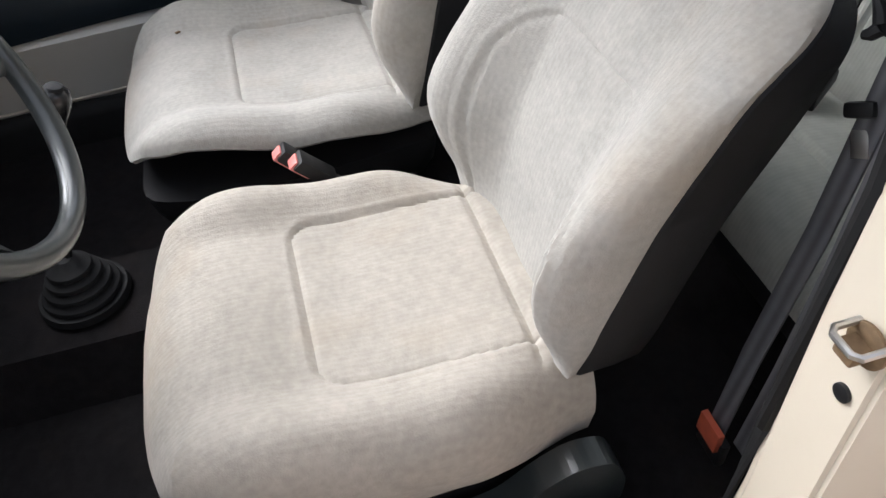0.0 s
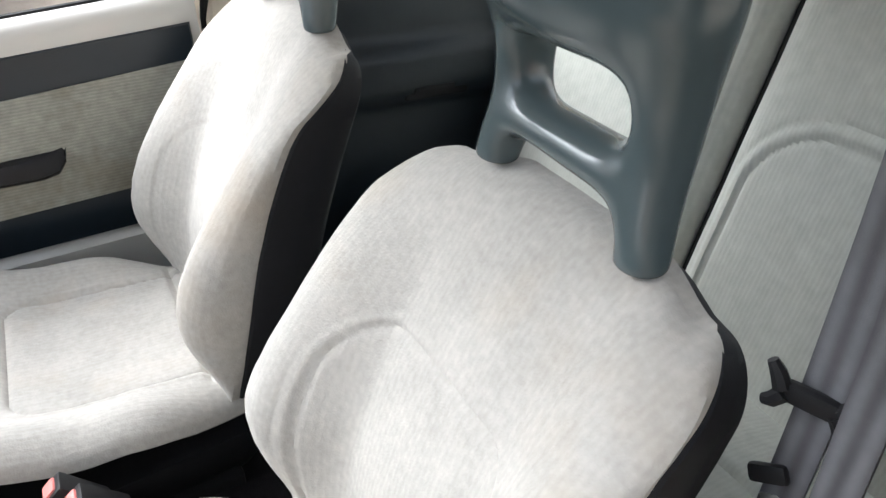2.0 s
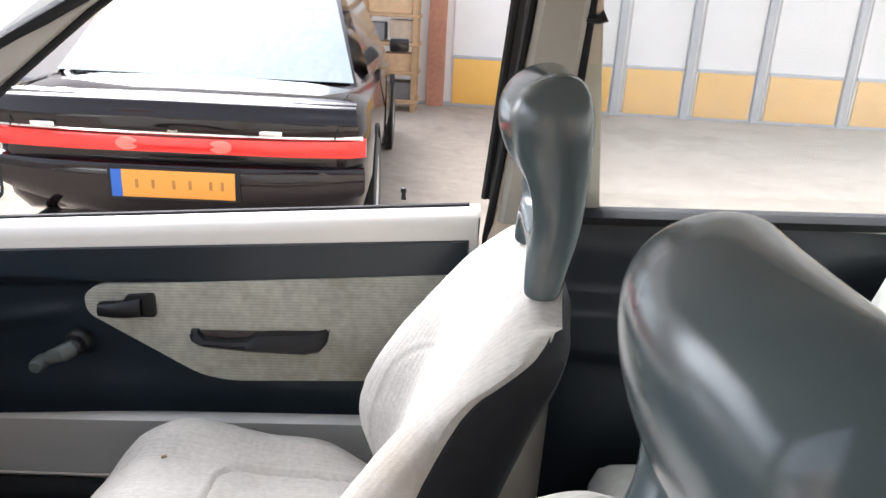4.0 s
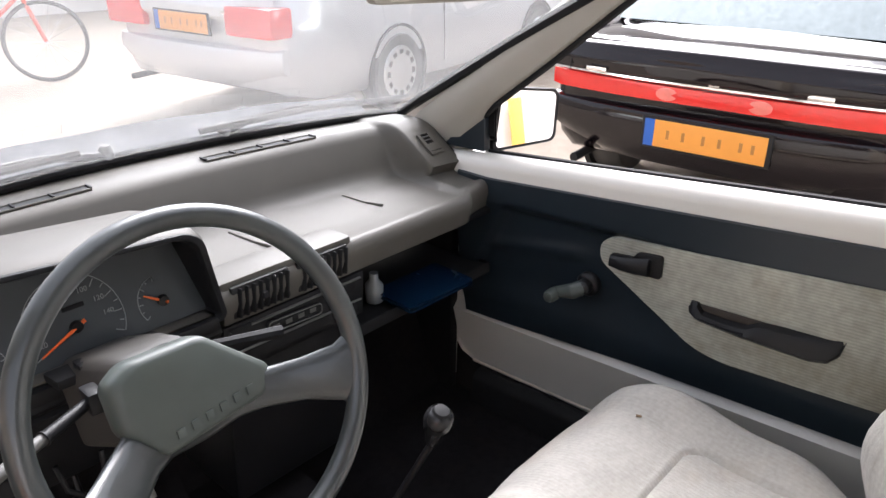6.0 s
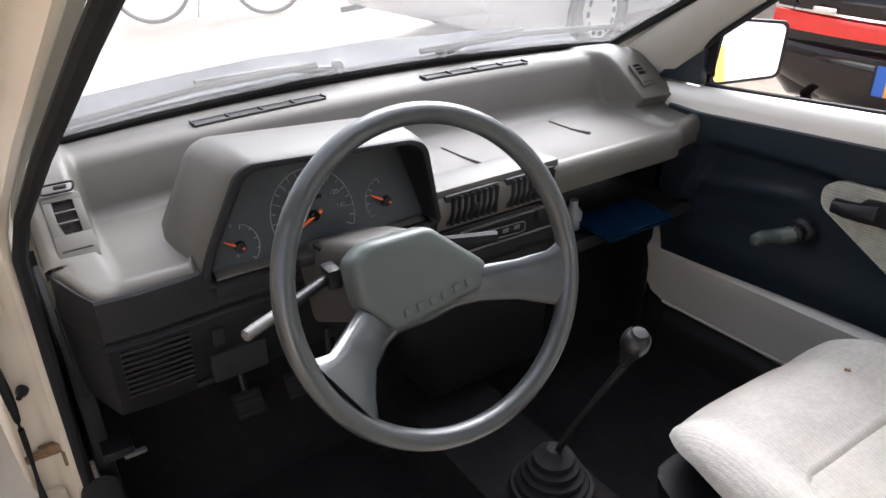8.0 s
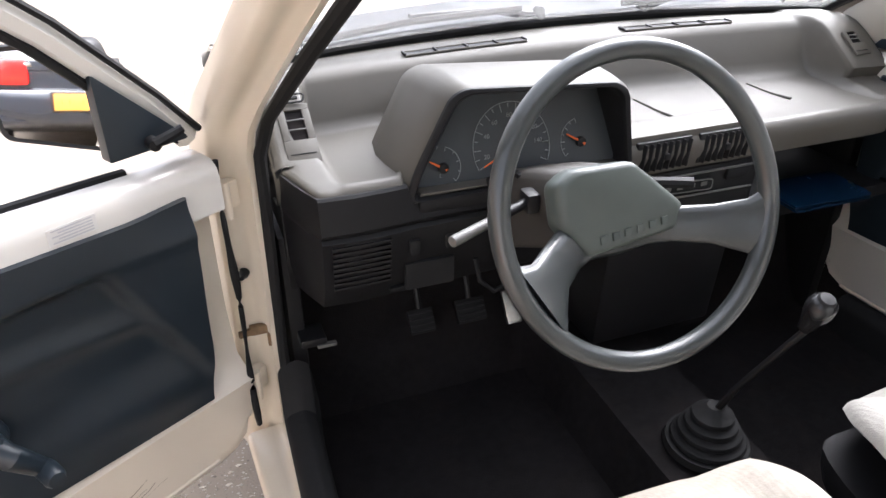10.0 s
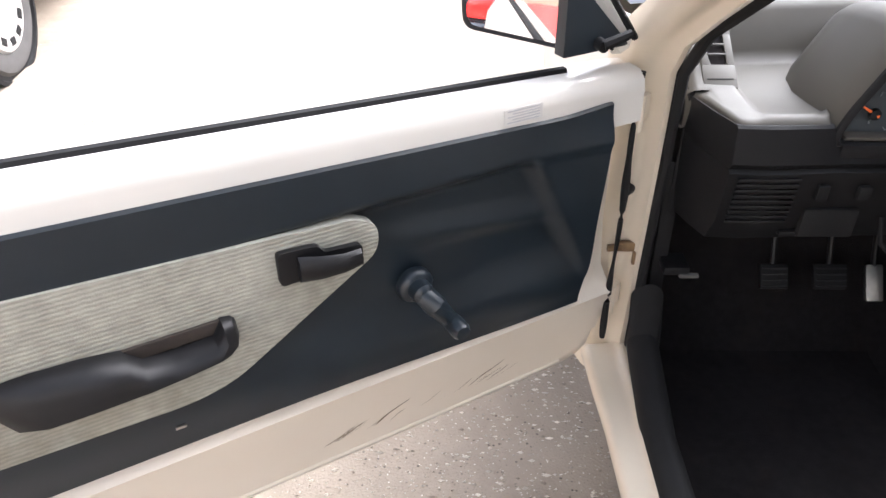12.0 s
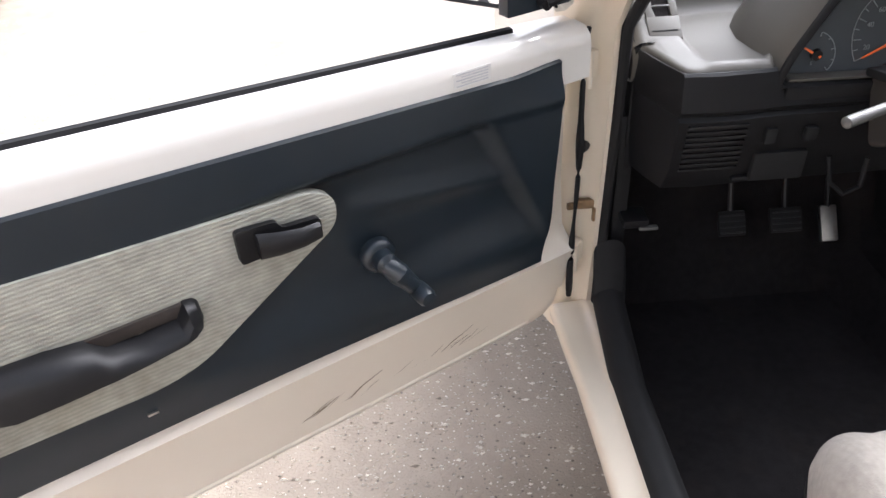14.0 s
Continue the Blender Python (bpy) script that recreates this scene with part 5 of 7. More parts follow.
# ---- inside mirror ----
im = thing("inside_mirror", (0.165, 0.50, 1.292), "black-framed inside mirror on a short stalk", "mirror")
mo = rounded([(-0.165, -0.034), (0.150, -0.050), (0.172, 0.030), (-0.160, 0.045)], 0.018, 4)
mm = pose(0, 0, 0, 4, 0, 6)
bm = nb()
loft(bm, [[mm @ V((a * k, y, b * k)) for a, b in mo] for k, y in ((0.95, -0.008), (1.0, -0.006), (1.02, 0.004), (0.9, 0.022), (0.5, 0.03))])
part("housing", bm, POCKET, im)
bm = nb()
loft(bm, [[mm @ V((a * k, y, b * k)) for a, b in mo] for k, y in ((0.90, -0.006), (0.90, -0.0095))])
part("mirror_glass", bm, MIRROR, im)
bm = nb()
tube(bm, [(0, 0.02, 0), (-0.01, 0.03, 0.05), (-0.02, -0.16, 0.125)], 0.008, 8)
part("stalk", bm, BLACK, im)

# ---- front seats ----
def rbox(x, y, hx, y0, y1, r):
    """Signed distance to a rounded rectangle."""
    cy, hy = (y0 + y1) / 2, (y1 - y0) / 2
    qx, qy = abs(x) - hx + r, abs(y - cy) - hy + r
    return math.hypot(max(qx, 0), max(qy, 0)) + min(max(qx, qy), 0) - r


def roll(e, w, h):
    """How far a padded edge drops, at a distance e inside the outline."""
    t = min(1.0, max(0.0, 1 - e / w))
    return h * (1 - math.sqrt(max(0.0, 1 - t * t)))


def ramp(pairs, t):
    """Smooth curve through (t, value) pairs."""
    if t <= pairs[0][0]:
        return pairs[0][1]
    for (a, p), (b, q) in zip(pairs, pairs[1:]):
        if t <= b:
            return p + (q - p) * (t - a) / (b - a)
    return pairs[-1][1]


def soft(pairs, t, w=0.03):
    return (ramp(pairs, t - w) + ramp(pairs, t) * 2 + ramp(pairs, t + w)) / 4


def cushion_at(u, v, shift, fall=0.080, front=0.280):
    hw = 0.262 - 0.050 * smooth01((-0.35 - v) / 0.65)
    fr = max(0.0, v)
    m = max(abs(u), fr, 1e-6)
    k = 1 - (1 - max(1.0, (abs(u) / m) ** 3.2 + (fr / m) ** 3.2) ** (-1 / 3.2)) * m * m
    x = hw * u * k
    y = 0.100 + (front * k if v > 0 else 0.285) * v
    top = 0.292 + 0.030 * smooth01((y - 0.06) / 0.18) - 0.050 * smooth01((y - 0.24) / 0.18)
    top += 0.036 * smooth01((abs(x) - 0.125) / 0.100) * (0.25 + 0.75 * smooth01((y + 0.14) / 0.16))
    top -= 0.012 * smooth01((-y - 0.02) / 0.15) * smooth01((abs(x) - 0.15) / 0.07)
    e = min((1 - abs(u)) * hw, (1 - v) * 0.278 if v > 0 else 1.0)
    z = top - roll(e, 0.090, fall)
    d = rbox(x - shift, y, 0.146, -0.30, 0.146, 0.040)
    z -= 0.0045 * math.exp(-(d / 0.0036) ** 2)
    z += 0.002 * math.exp(-((d - 0.011) / 0.007) ** 2) - 0.0012 * math.exp(-((d - 0.016) / 0.0026) ** 2)
    if d < 0:
        z += 0.003 * smooth01(-d / 0.03)
    z -= 0.009 * math.exp(-((y + 0.122) / 0.006) ** 2) * smooth01((0.19 - abs(x - shift)) / 0.03)
    z += 0.0030 * noise.noise(V((x * 9, y * 9, 3 + shift * 50))) + 0.0012 * noise.noise(V((x * 26, y * 26, 9)))
    return V((x, y, z))


# backrest profile by height: side seam, bolster crest, middle, rear of the shell
SEAM = [(0.14, -0.105), (0.21, -0.120), (0.31, -0.135), (0.41, -0.160), (0.53, -0.188), (0.61, -0.218), (0.70, -0.262), (0.76, -0.328), (0.83, -0.372)]
CREST = [(0.14, -0.140), (0.21, -0.142), (0.29, -0.134), (0.34, -0.108), (0.39, -0.088), (0.44, -0.084), (0.51, -0.110), (0.61, -0.178), (0.71, -0.262), (0.78, -0.325), (0.83, -0.368)]
MIDDLE = [(0.14, -0.140), (0.29, -0.152), (0.36, -0.160), (0.44, -0.172), (0.52, -0.196), (0.61, -0.232), (0.71, -0.286), (0.78, -0.332), (0.83, -0.368)]
REAR = [(0.14, -0.225), (0.36, -0.265), (0.54, -0.310), (0.69, -0.362), (0.77, -0.388), (0.83, -0.402)]


def back_half(z):
    return 0.218 + 0.026 * smooth01((z - 0.18) / 0.18) - 0.010 * smooth01((z - 0.50) / 0.30)


def back_at(u, v, lean, shift=0.0):
    foot = 0.16 + 0.13 * smooth01((abs(u) - 0.45) / 0.5)
    z = foot + ((0.760 if lean else 0.786) - foot) * v
    hw = back_half(z)
    if u > 0 and lean:
        hw += 0.022 * smooth01((0.58 - z) / 0.22)
    elif lean:
        hw -= 0.011 * smooth01((0.66 - z) / 0.2)
    t = max(0.0, (v - 0.84) / 0.16)
    hw *= 1 - 0.21 * (1 - math.sqrt(max(0.0, 1 - t * t)))
    x = hw * u + (0.010 if lean else 0.0)
    drop = (0.011 if u > 0 else 0.022) * smooth01((abs(u) - 0.55) / 0.45) ** 1.5 * smooth01((v - 0.75) / 0.25)
    if lean:
        drop += (0.016 * smooth01((u - 0.35) / 0.4) + 0.003 * smooth01((-u - 0.25) / 0.3)) * smooth01((v - 0.70) / 0.3)
    k = smooth01((abs(x) - 0.085) / 0.115) * (1.0 if lean else 0.97)
    ys = soft(SEAM, z)
    yf = soft(MIDDLE, z) * (1 - k) + soft(CREST, z) * k
    e = (1 - abs(u)) * hw
    y = yf - max(roll(e, 0.060, max(0.0, yf - ys) + 0.004), roll((1 - v) * 0.617, 0.035, 0.026))
    side = min(0.030, 0.28 * max(0.0, 0.572 - z)) if lean and x < 0 else 0.0
    g = rbox(x - shift, z, 0.150 + side, -0.10, 0.592, 0.075)
    fade = 1 - 0.30 * smooth01((z - 0.53) / 0.05) * smooth01((0.12 - x) / 0.05)
    fade *= (1.6 * smooth01((z - 0.34) / 0.12) if x < 0 else 1.0) if lean else 0.45
    y -= fade * (0.0042 * math.exp(-(g / 0.0036) ** 2) - 0.0016 * math.exp(-((g - 0.009) / 0.006) ** 2) + 0.0014 * math.exp(-((g - 0.017) / 0.0026) ** 2))
    y += 0.003 * noise.noise(V((x * 9, z * 9, 8 + lean))) + 0.001 * noise.noise(V((x * 25, z * 25, 8)))
    return tilt(V((x, y, z - drop)), lean)


def tilt(p, lean):
    a = math.radians(lean)
    dy, dz = p.y + 0.14, p.z - 0.29
    return V((p.x, -0.14 + dy * math.cos(a) - dz * math.sin(a), 0.29 + dy * math.sin(a) + dz * math.cos(a)))


def close_back(bm, grid, fall):
    """Carries the rim of a padded sheet down or back by the vector fall."""
    nu, nv = len(grid) - 1, len(grid[0]) - 1
    rim = [grid[i][0] for i in range(nu + 1)] + [grid[nu][j] for j in range(1, nv + 1)] + [grid[i][nv] for i in range(nu - 1, -1, -1)] + [grid[0][j] for j in range(nv - 1, 0, -1)]
    low = [bm.verts.new(fall(v.co)) for v in rim]
    for i in range(len(rim)):
        k = (i + 1) % len(rim)
        bm.faces.new((rim[i], rim[k], low[k], low[i]))
    return rim, low


# headrest rows: height over its foot, offset, half thickness, half width
HEAD = [(0.012, 0.000, 0.021, 0.126), (0.018, 0.000, 0.024, 0.130), (0.050, -0.004, 0.028, 0.120), (0.090, -0.010, 0.030, 0.114), (0.146, -0.002, 0.042, 0.116), (0.184, 0.008, 0.052, 0.126), (0.222, 0.012, 0.057, 0.130), (0.254, 0.010, 0.046, 0.120), (0.274, 0.004, 0.022, 0.094)]
HCOL = [-1.0, -0.64, -0.25, 0.25, 0.64, 1.0]


def headrest(bm, lean, dx, dy, dz):
    gaps = {(0, 1), (0, 2), (0, 3), (1, 1), (1, 2), (1, 3), (3, 1), (3, 2), (3, 3)}
    verts = {}

    def hv(i, j, back):
        key = (i, j, back)
        if key not in verts:
            s, dn, th, k = HEAD[j]
            bow = 0.012 * HCOL[i] ** 2 * smooth01((s - 0.05) / 0.1)
            thin = 1 - 0.25 * HCOL[i] ** 2 * smooth01((s - 0.10) / 0.06)
            verts[key] = bm.verts.new(tilt(V((dx + HCOL[i] * k, -0.343 + dy + dn - bow + (-th if back else th) * thin, 0.768 + dz + s - (0.008 if HCOL[i] < 0 and lean else 0.0) * smooth01((0.085 - s) / 0.07))), lean))
        return verts[key]

    cs = {(i, j) for i in range(5) for j in range(len(HEAD) - 1) if (j, i) not in gaps}
    for i, j in sorted(cs):
        bm.faces.new([hv(i, j, 0), hv(i + 1, j, 0), hv(i + 1, j + 1, 0), hv(i, j + 1, 0)])
        bm.faces.new([hv(i, j, 1), hv(i, j + 1, 1), hv(i + 1, j + 1, 1), hv(i + 1, j, 1)])
        for (a, b), (p, q) in (((i - 1, j), ((i, j), (i, j + 1))), ((i + 1, j), ((i + 1, j), (i + 1, j + 1))), ((i, j - 1), ((i, j), (i + 1, j))), ((i, j + 1), ((i, j + 1), (i + 1, j + 1)))):
            if (a, b) not in cs:
                bm.faces.new([hv(*p, 0), hv(*q, 0), hv(*q, 1), hv(*p, 1)])


def front_seat(name, x, y, lean, shift, lift, label, cover):
    seat = thing(name, (x, y, 0.212), label, "car seat", "front seats")
    bm = nb()
    g = sheet(bm, lambda a, b: cushion_at(2 * a - 1, 2 * b - 1, shift, 0.098 if cover else 0.044, 0.288 if cover else 0.276), 120, 130)
    close_back(bm, g, lambda c: V((c.x * 0.965, c.y * 0.985, c.z - (0.05 if cover else 0.010))))
    part("cushion", bm, SOILED if cover else CLOTH, seat, "pale beige cloth cushion with stitched insert")
    bm = nb()
    base = [(a * 0.235, 0.10 + b) for a, b in ((-0.85, -0.29), (0.85, -0.29), (0.98, -0.05), (1.0, 0.15), (0.86, 0.252), (-0.86, 0.252), (-1.0, 0.15), (-0.98, -0.05))]
    base = rounded(base, 0.04, 3)
    loft(bm, [[V((a * k, b * k, z)) for a, b in base] for k, z in ((0.90, 0.10), (0.97, 0.13), (1.00, 0.165), (1.01, 0.195))])
    part("seat_base", bm, VINYL, seat, "black vinyl seat base")
    bm = nb()
    g = sheet(bm, lambda a, b: back_at(2 * a - 1, math.sin(b * math.pi / 2), lean, shift), 120, 150)
    close_back(bm, g, lambda c: c + V((-0.02 * c.x, -0.016, 0)))
    part("backrest", bm, CLOTH, seat, "pale cloth backrest with arched seam")
    # black shell on the sides and rear of the backrest
    bm = nb()
    rim = [back_at(-1, math.sin(i * math.pi / 80), lean) for i in range(41)] + [back_at(-1 + i / 12, 1, lean) for i in range(1, 24)] + [back_at(1, math.sin(i * math.pi / 80), lean) for i in range(40, -1, -1)]
    rings = []
    for f, k in ((0.02, 0.985), (0.06, 0.998), (0.5, 0.985), (0.85, 0.955), (0.97, 0.90), (1.0, 0.80)):
        r = []
        for p in rim:
            q = tilt(p, -lean)
            ys = q.y - 0.010
            yr = min(soft(REAR, q.z), ys - 0.008)
            r.append(tilt(V((q.x * k, ys + (yr - ys) * f, q.z - 0.02 * f * smooth01((q.z - 0.6) / 0.2))), lean))
        rings.append(r)
    loft(bm, rings, cap=False)
    bm.verts.ensure_lookup_table()
    n0, n1 = len(bm.verts) - len(rim), len(rim)
    for i in range(n1 // 2 - 1):
        bm.faces.new([bm.verts[n0 + i], bm.verts[n0 + i + 1], bm.verts[n0 + n1 - 2 - i], bm.verts[n0 + n1 - 1 - i]])
    part("back_shell", bm, VINYL, seat, "black vinyl sides and back")
    bm = nb()
    headrest(bm, lean, *lift)
    hr = part("headrest", bm, HEADPLASTIC, seat, "grey moulded plastic open headrest", angle=180)
    sub = hr.modifiers.new("round", "SUBSURF")
    sub.levels = sub.render_levels = 3
    if cover:
        bm = nb()
        prism(bm, rounded([(-0.235, 0.045), (-0.238, 0.11), (-0.215, 0.166), (-0.165, 0.175), (-0.12, 0.150), (-0.07, 0.105), (0.04, 0.085), (0.045, 0.050)], 0.02, 4), lambda a, b, d: V((-d, a + 0.028, b)), 0.232, 0.274, 0.010, 3)
        rc = part("recliner_cover", bm, WHEELGRIP, seat, "grey plastic recliner cover")
        bm = nb()
        tube(bm, [(-0.270, -0.092, 0.115), (-0.288, -0.052, 0.110), (-0.288, 0.008, 0.092)], [0.012, 0.011, 0.008], 8)
        part("recline_lever", bm, BLACK, rc)
    for sx in (-1, 1):
        bm = nb()
        box(bm, (0.20 * sx, 0.06, 0.045), (0.035, 0.50, 0.03), 0.005)
        box(bm, (0.20 * sx, -0.13, 0.02), (0.045, 0.05, 0.04), 0.006)
        box(bm, (0.20 * sx, 0.24, 0.02), (0.045, 0.05, 0.04), 0.006)
        box(bm, (0.20 * sx, 0.06, 0.085), (0.03, 0.40, 0.06), 0.006)
        part("seat_rail", bm, RUBBER, seat)
    bm = nb()
    tube(bm, [(0.05, 0.20, 0.075), (0.06, 0.36, 0.08), (0.08, 0.385, 0.085), (0.13, 0.385, 0.09)], 0.006, 8)
    part("slide_lever", bm, METAL, seat)
    return seat


front_seat("driver_seat", -0.312, 0.012, 3.0, 0.0, (0.000, 0.012, -0.022), "pale cloth driver's seat with black sides, lightly soiled", True)
pseat = front_seat("passenger_seat", 0.312, 0.044, 0.0, 0.0, (-0.02, -0.008, -0.002), "pale cloth passenger seat with black sides and one dark spot", False)
bm = nb()
sp = cushion_at(0.55, 0.55, -0.02)
box(bm, sp + V((0.0, 0.0, 0.0015)), (0.006, 0.010, 0.002), 0.0006, pose(0, 0, 0, 0, 0, 30))
part("dark_spot", bm, RUST, pseat)

# ---- rear bench ----
rear = thing("rear_bench", (0, -0.75, 0.36), "grey-green cloth rear bench with split backrest", "car seat")


def pad(bm, x0, x1, f, nx=40, ny=44):
    return sheet(bm, lambda a, b: f(x0 + (x1 - x0) * a, b, min(a, 1 - a) * (x1 - x0)), nx, ny)


for x0, x1 in ((-0.585, -0.036), (-0.012, 0.585)):
    bm = nb()

    def back(x, b, ex, x0=x0, x1=x1):
        z = 0.44 + 0.66 * b
        y = -0.875 - 0.19 * b
        e = min(ex, (1 - b) * 0.66)
        d = 0.055 - roll(e, 0.05, 0.055)
        xm, hw = (x0 + x1) / 2, (x1 - x0) / 2
        if x1 - x0 > 0.35:
            g = rbox(x - xm, z, 0.222, 0.2, 0.845, 0.12)
            d -= 0.0055 * math.exp(-(g / 0.0045) ** 2) - 0.003 * math.exp(-((g - 0.012) / 0.008) ** 2) + 0.003 * math.exp(-((g - 0.026) / 0.004) ** 2)
        d += 0.003 * noise.noise(V((x * 8, z * 8, 1)))
        return V((x, y + 0.03 + d * 0.95, z + d * 0.3)) - V((0, -0.75, 0.36))

    g = pad(bm, x0, x1, back, 110, 110)
    close_back(bm, g, lambda c: c + V((0, -0.06, 0)))
    part("backrest", bm, REARCLOTH, rear)
bm = nb()
tube(bm, [V((-0.024, -0.850 - 0.19 * k / 8, 0.44 + 0.66 * k / 8)) - V((0, -0.75, 0.36)) for k in range(9)], 0.011, 8)
part("split_gap", bm, RUBBER, rear, "black gap trim between the backrest halves")
bm = nb()


def bench(x, b, ex):
    y = -0.875 + 0.385 * b
    e = min(ex, (1 - b) * 0.37)
    z = 0.445 + 0.055 * b + 0.03 * math.sin(b * 3.1) - roll(e, 0.07, 0.08)
    z -= 0.013 * math.exp(-((y + 0.640) / 0.007) ** 2)
    z += 0.004 * noise.noise(V((x * 8, y * 8, 5)))
    return V((x, y, z + 0.008)) - V((0, -0.75, 0.36))


g = pad(bm, -0.60, 0.60, bench, 90, 110)
close_back(bm, g, lambda c: V((c.x, c.y, c.z - 0.015)))
part("bench_cushion", bm, REARCLOTH, rear)
bm = nb()
box(bm, (0, 0.065, 0.030), (1.16, 0.36, 0.085), 0.01)
part("bench_base", bm, VINYL, rear)
bm = nb()
box(bm, (0, -0.40, 0.60), (1.20, 0.34, 0.012), 0.004)
bmesh.ops.translate(bm, vec=V((0, -0.90, 0.42)), verts=bm.verts)
part("parcel_board", bm, CARPET, shell)

# rear lap belt buckle
rb = thing("rear_buckle", (-0.125, -0.729, 0.508), "black rear belt buckle with red button on the bench", "belt buckle")
bm = nb()
box(bm, (0, 0, 0.014), (0.06, 0.11, 0.026), 0.006, pose(0, 0, 0, 0, 0, 35))
part("body", bm, BLACK, rb)
bm = nb()
box(bm, (-0.028, 0.040, 0.016), (0.032, 0.018, 0.022), 0.003, pose(0, 0, 0, 0, 0, 35))
part("button", bm, RED, rb)

# front buckles between the seats
bk = thing("belt_buckle", (-0.012, 0.044, 0.305), "pair of black belt buckles with red buttons", "belt buckle")
for i, (dx, dy, lean) in enumerate(((-0.010, 0.004, -4), (0.012, 0.026, 3))):
    m = pose(dx, dy, 0.140, -42, lean, 0)
    bm = nb()
    box(bm, (0, 0, 0.075), (0.034, 0.024, 0.075), 0.005)
    box(bm, (0, 0, -0.04), (0.022, 0.012, 0.19), 0.003)
    bmesh.ops.transform(bm, matrix=m, verts=bm.verts)
    b = part("buckle", bm, BLACK, bk)
    bm = nb()
    box(bm, (0, 0.006, 0.096), (0.024, 0.020, 0.040), 0.003)
    bmesh.ops.transform(bm, matrix=m, verts=bm.verts)
    part("button", bm, mat("faded red", (0.72, 0.22, 0.20), 0.4, bump=0), b, "faded red release button")

# driver's belt: webbing from the pillar down to its anchor, tongue and guide
bt = thing("seat_belt", (-0.60, -0.30, 0.30), "dark grey seat belt hanging at the centre pillar", "seat belt")
BO = V((-0.60, -0.30, 0.30))


def ribbon(bm, pts, w, across, th=0.0015):
    rings = []
    for p in pts:
        p = V(p) - BO
        a = V(across).normalized() * w / 2
        n = V((0, 1, 0)) * th
        rings.append([p - a - n, p + a - n, p + a + n, p - a + n])
    loft(bm, rings)


bm = nb()
ribbon(bm, [(-0.572, -0.330, 0.335), (-0.563, -0.350, 0.50), (-0.564, -0.370, 0.70), (-0.565, -0.378, 0.90), (-0.568, -0.372, 1.05), (-0.575, -0.352, 1.32)], 0.030, (1, 0.02, 0))
part("webbing", bm, BELT, bt)
bm = nb()
ribbon(bm, [(-0.604, -0.352, 0.335), (-0.606, -0.360, 0.50), (-0.606, -0.366, 0.70), (-0.598, -0.370, 1.00), (-0.582, -0.358, 1.30)], 0.030, (1, 0.02, 0))
part("webbing", bm, BELT, bt)
bm = nb()
box(bm, V((-0.574, -0.331, 0.325)) - BO, (0.052, 0.014, 0.05), 0.004)
part("anchor", bm, BLACK, bt)
bm = nb()
box(bm, V((-0.572, -0.322, 0.352)) - BO, (0.044, 0.010, 0.040), 0.002)
part("anchor_tag", bm, mat("red tag", (0.50, 0.10, 0.05), 0.6, var=0.2, scale=90), bt, "worn red anchor tag")
bm = nb()
c = V((-0.565, -0.378, 0.928)) - BO
ax = V((1, 0.35, 0)).normalized()
box(bm, c + V((0, 0.008, -0.004)), (0.040, 0.010, 0.016), 0.004, pose(0, 0, 0, 0, 0, 19))
guide = part("guide", bm, BLACK, bt, "black plastic belt guide")
for k in (-1, 1):
    bm = nb()
    tube(bm, [c + ax * 0.020 * k + V((0, 0.010, -0.002)), c + ax * 0.025 * k + V((0, 0.010, 0.008)), c + ax * 0.031 * k + V((0, 0.010, 0.016))], [0.007, 0.006, 0.004], 8)
    part("lug", bm, BLACK, guide)
    bm = nb()
    tube(bm, [c + ax * 0.018 * k + V((0, 0.010, -0.006)), c + ax * 0.023 * k + V((0, 0.012, -0.014)), c + ax * 0.029 * k + V((0, 0.012, -0.017))], [0.007, 0.006, 0.004], 8)
    part("lug", bm, BLACK, guide)
bm = nb()
box(bm, c + V((0.0, 0.006, -0.115)), (0.018, 0.003, 0.026), 0.001, pose(0, 0, 0, 15, 30, 15))
tg = part("tongue", bm, METAL, bt, "steel belt tongue")
bm = nb()
box(bm, c + V((0.012, 0.008, -0.085)), (0.030, 0.010, 0.015), 0.004, pose(0, 0, 0, 15, 30, 15))
part("tongue_grip", bm, BLACK, tg)
bm = nb()
lathe(bm, [(0, 0), (0.022, 0), (0.020, 0.012), (0, 0.014)], Matrix.Translation(V((-0.578, -0.352, 1.33)) - BO) @ pose(0, 0, 0, 0, 90, 0), 16)
part("upper_anchor", bm, BLACK, bt)

# coat hook on the far centre pillar
hk = thing("coat_hook", (0.578, -0.365, 1.305), "small black coat hook on the pillar", "hook")
bm = nb()
tube(bm, [(0, 0, 0), (-0.012, -0.035, 0), (-0.014, -0.045, 0.006)], [0.006, 0.007, 0.010], 8)
part("hook", bm, BLACK, hk)

# ---- the yard outside ----
CONCRETE = mat("yard concrete", (0.35, 0.296, 0.236), 0.9, var=0.18, scale=9, bump=0.5, bscale=160, spot=(2.6, 0.5, (0.20, 0.165, 0.135)), bdist=0.004)
chips(CONCRETE)
bm = nb()


def yard(u, v):
    a, b = 2 * u - 1, 2 * v - 1
    x = 8 * a + 400 * a ** 7
    y = 8 * b + 400 * b ** 7
    return V((x, y, 0.0035 * noise.noise(V((x * 2.2, y * 2.2, 0)))))


sheet(bm, yard, 120, 120)
ground = part("ground", bm, CONCRETE, None)
tagged(ground, "pale worn concrete yard strewn with grit", "ground", kind="structure")
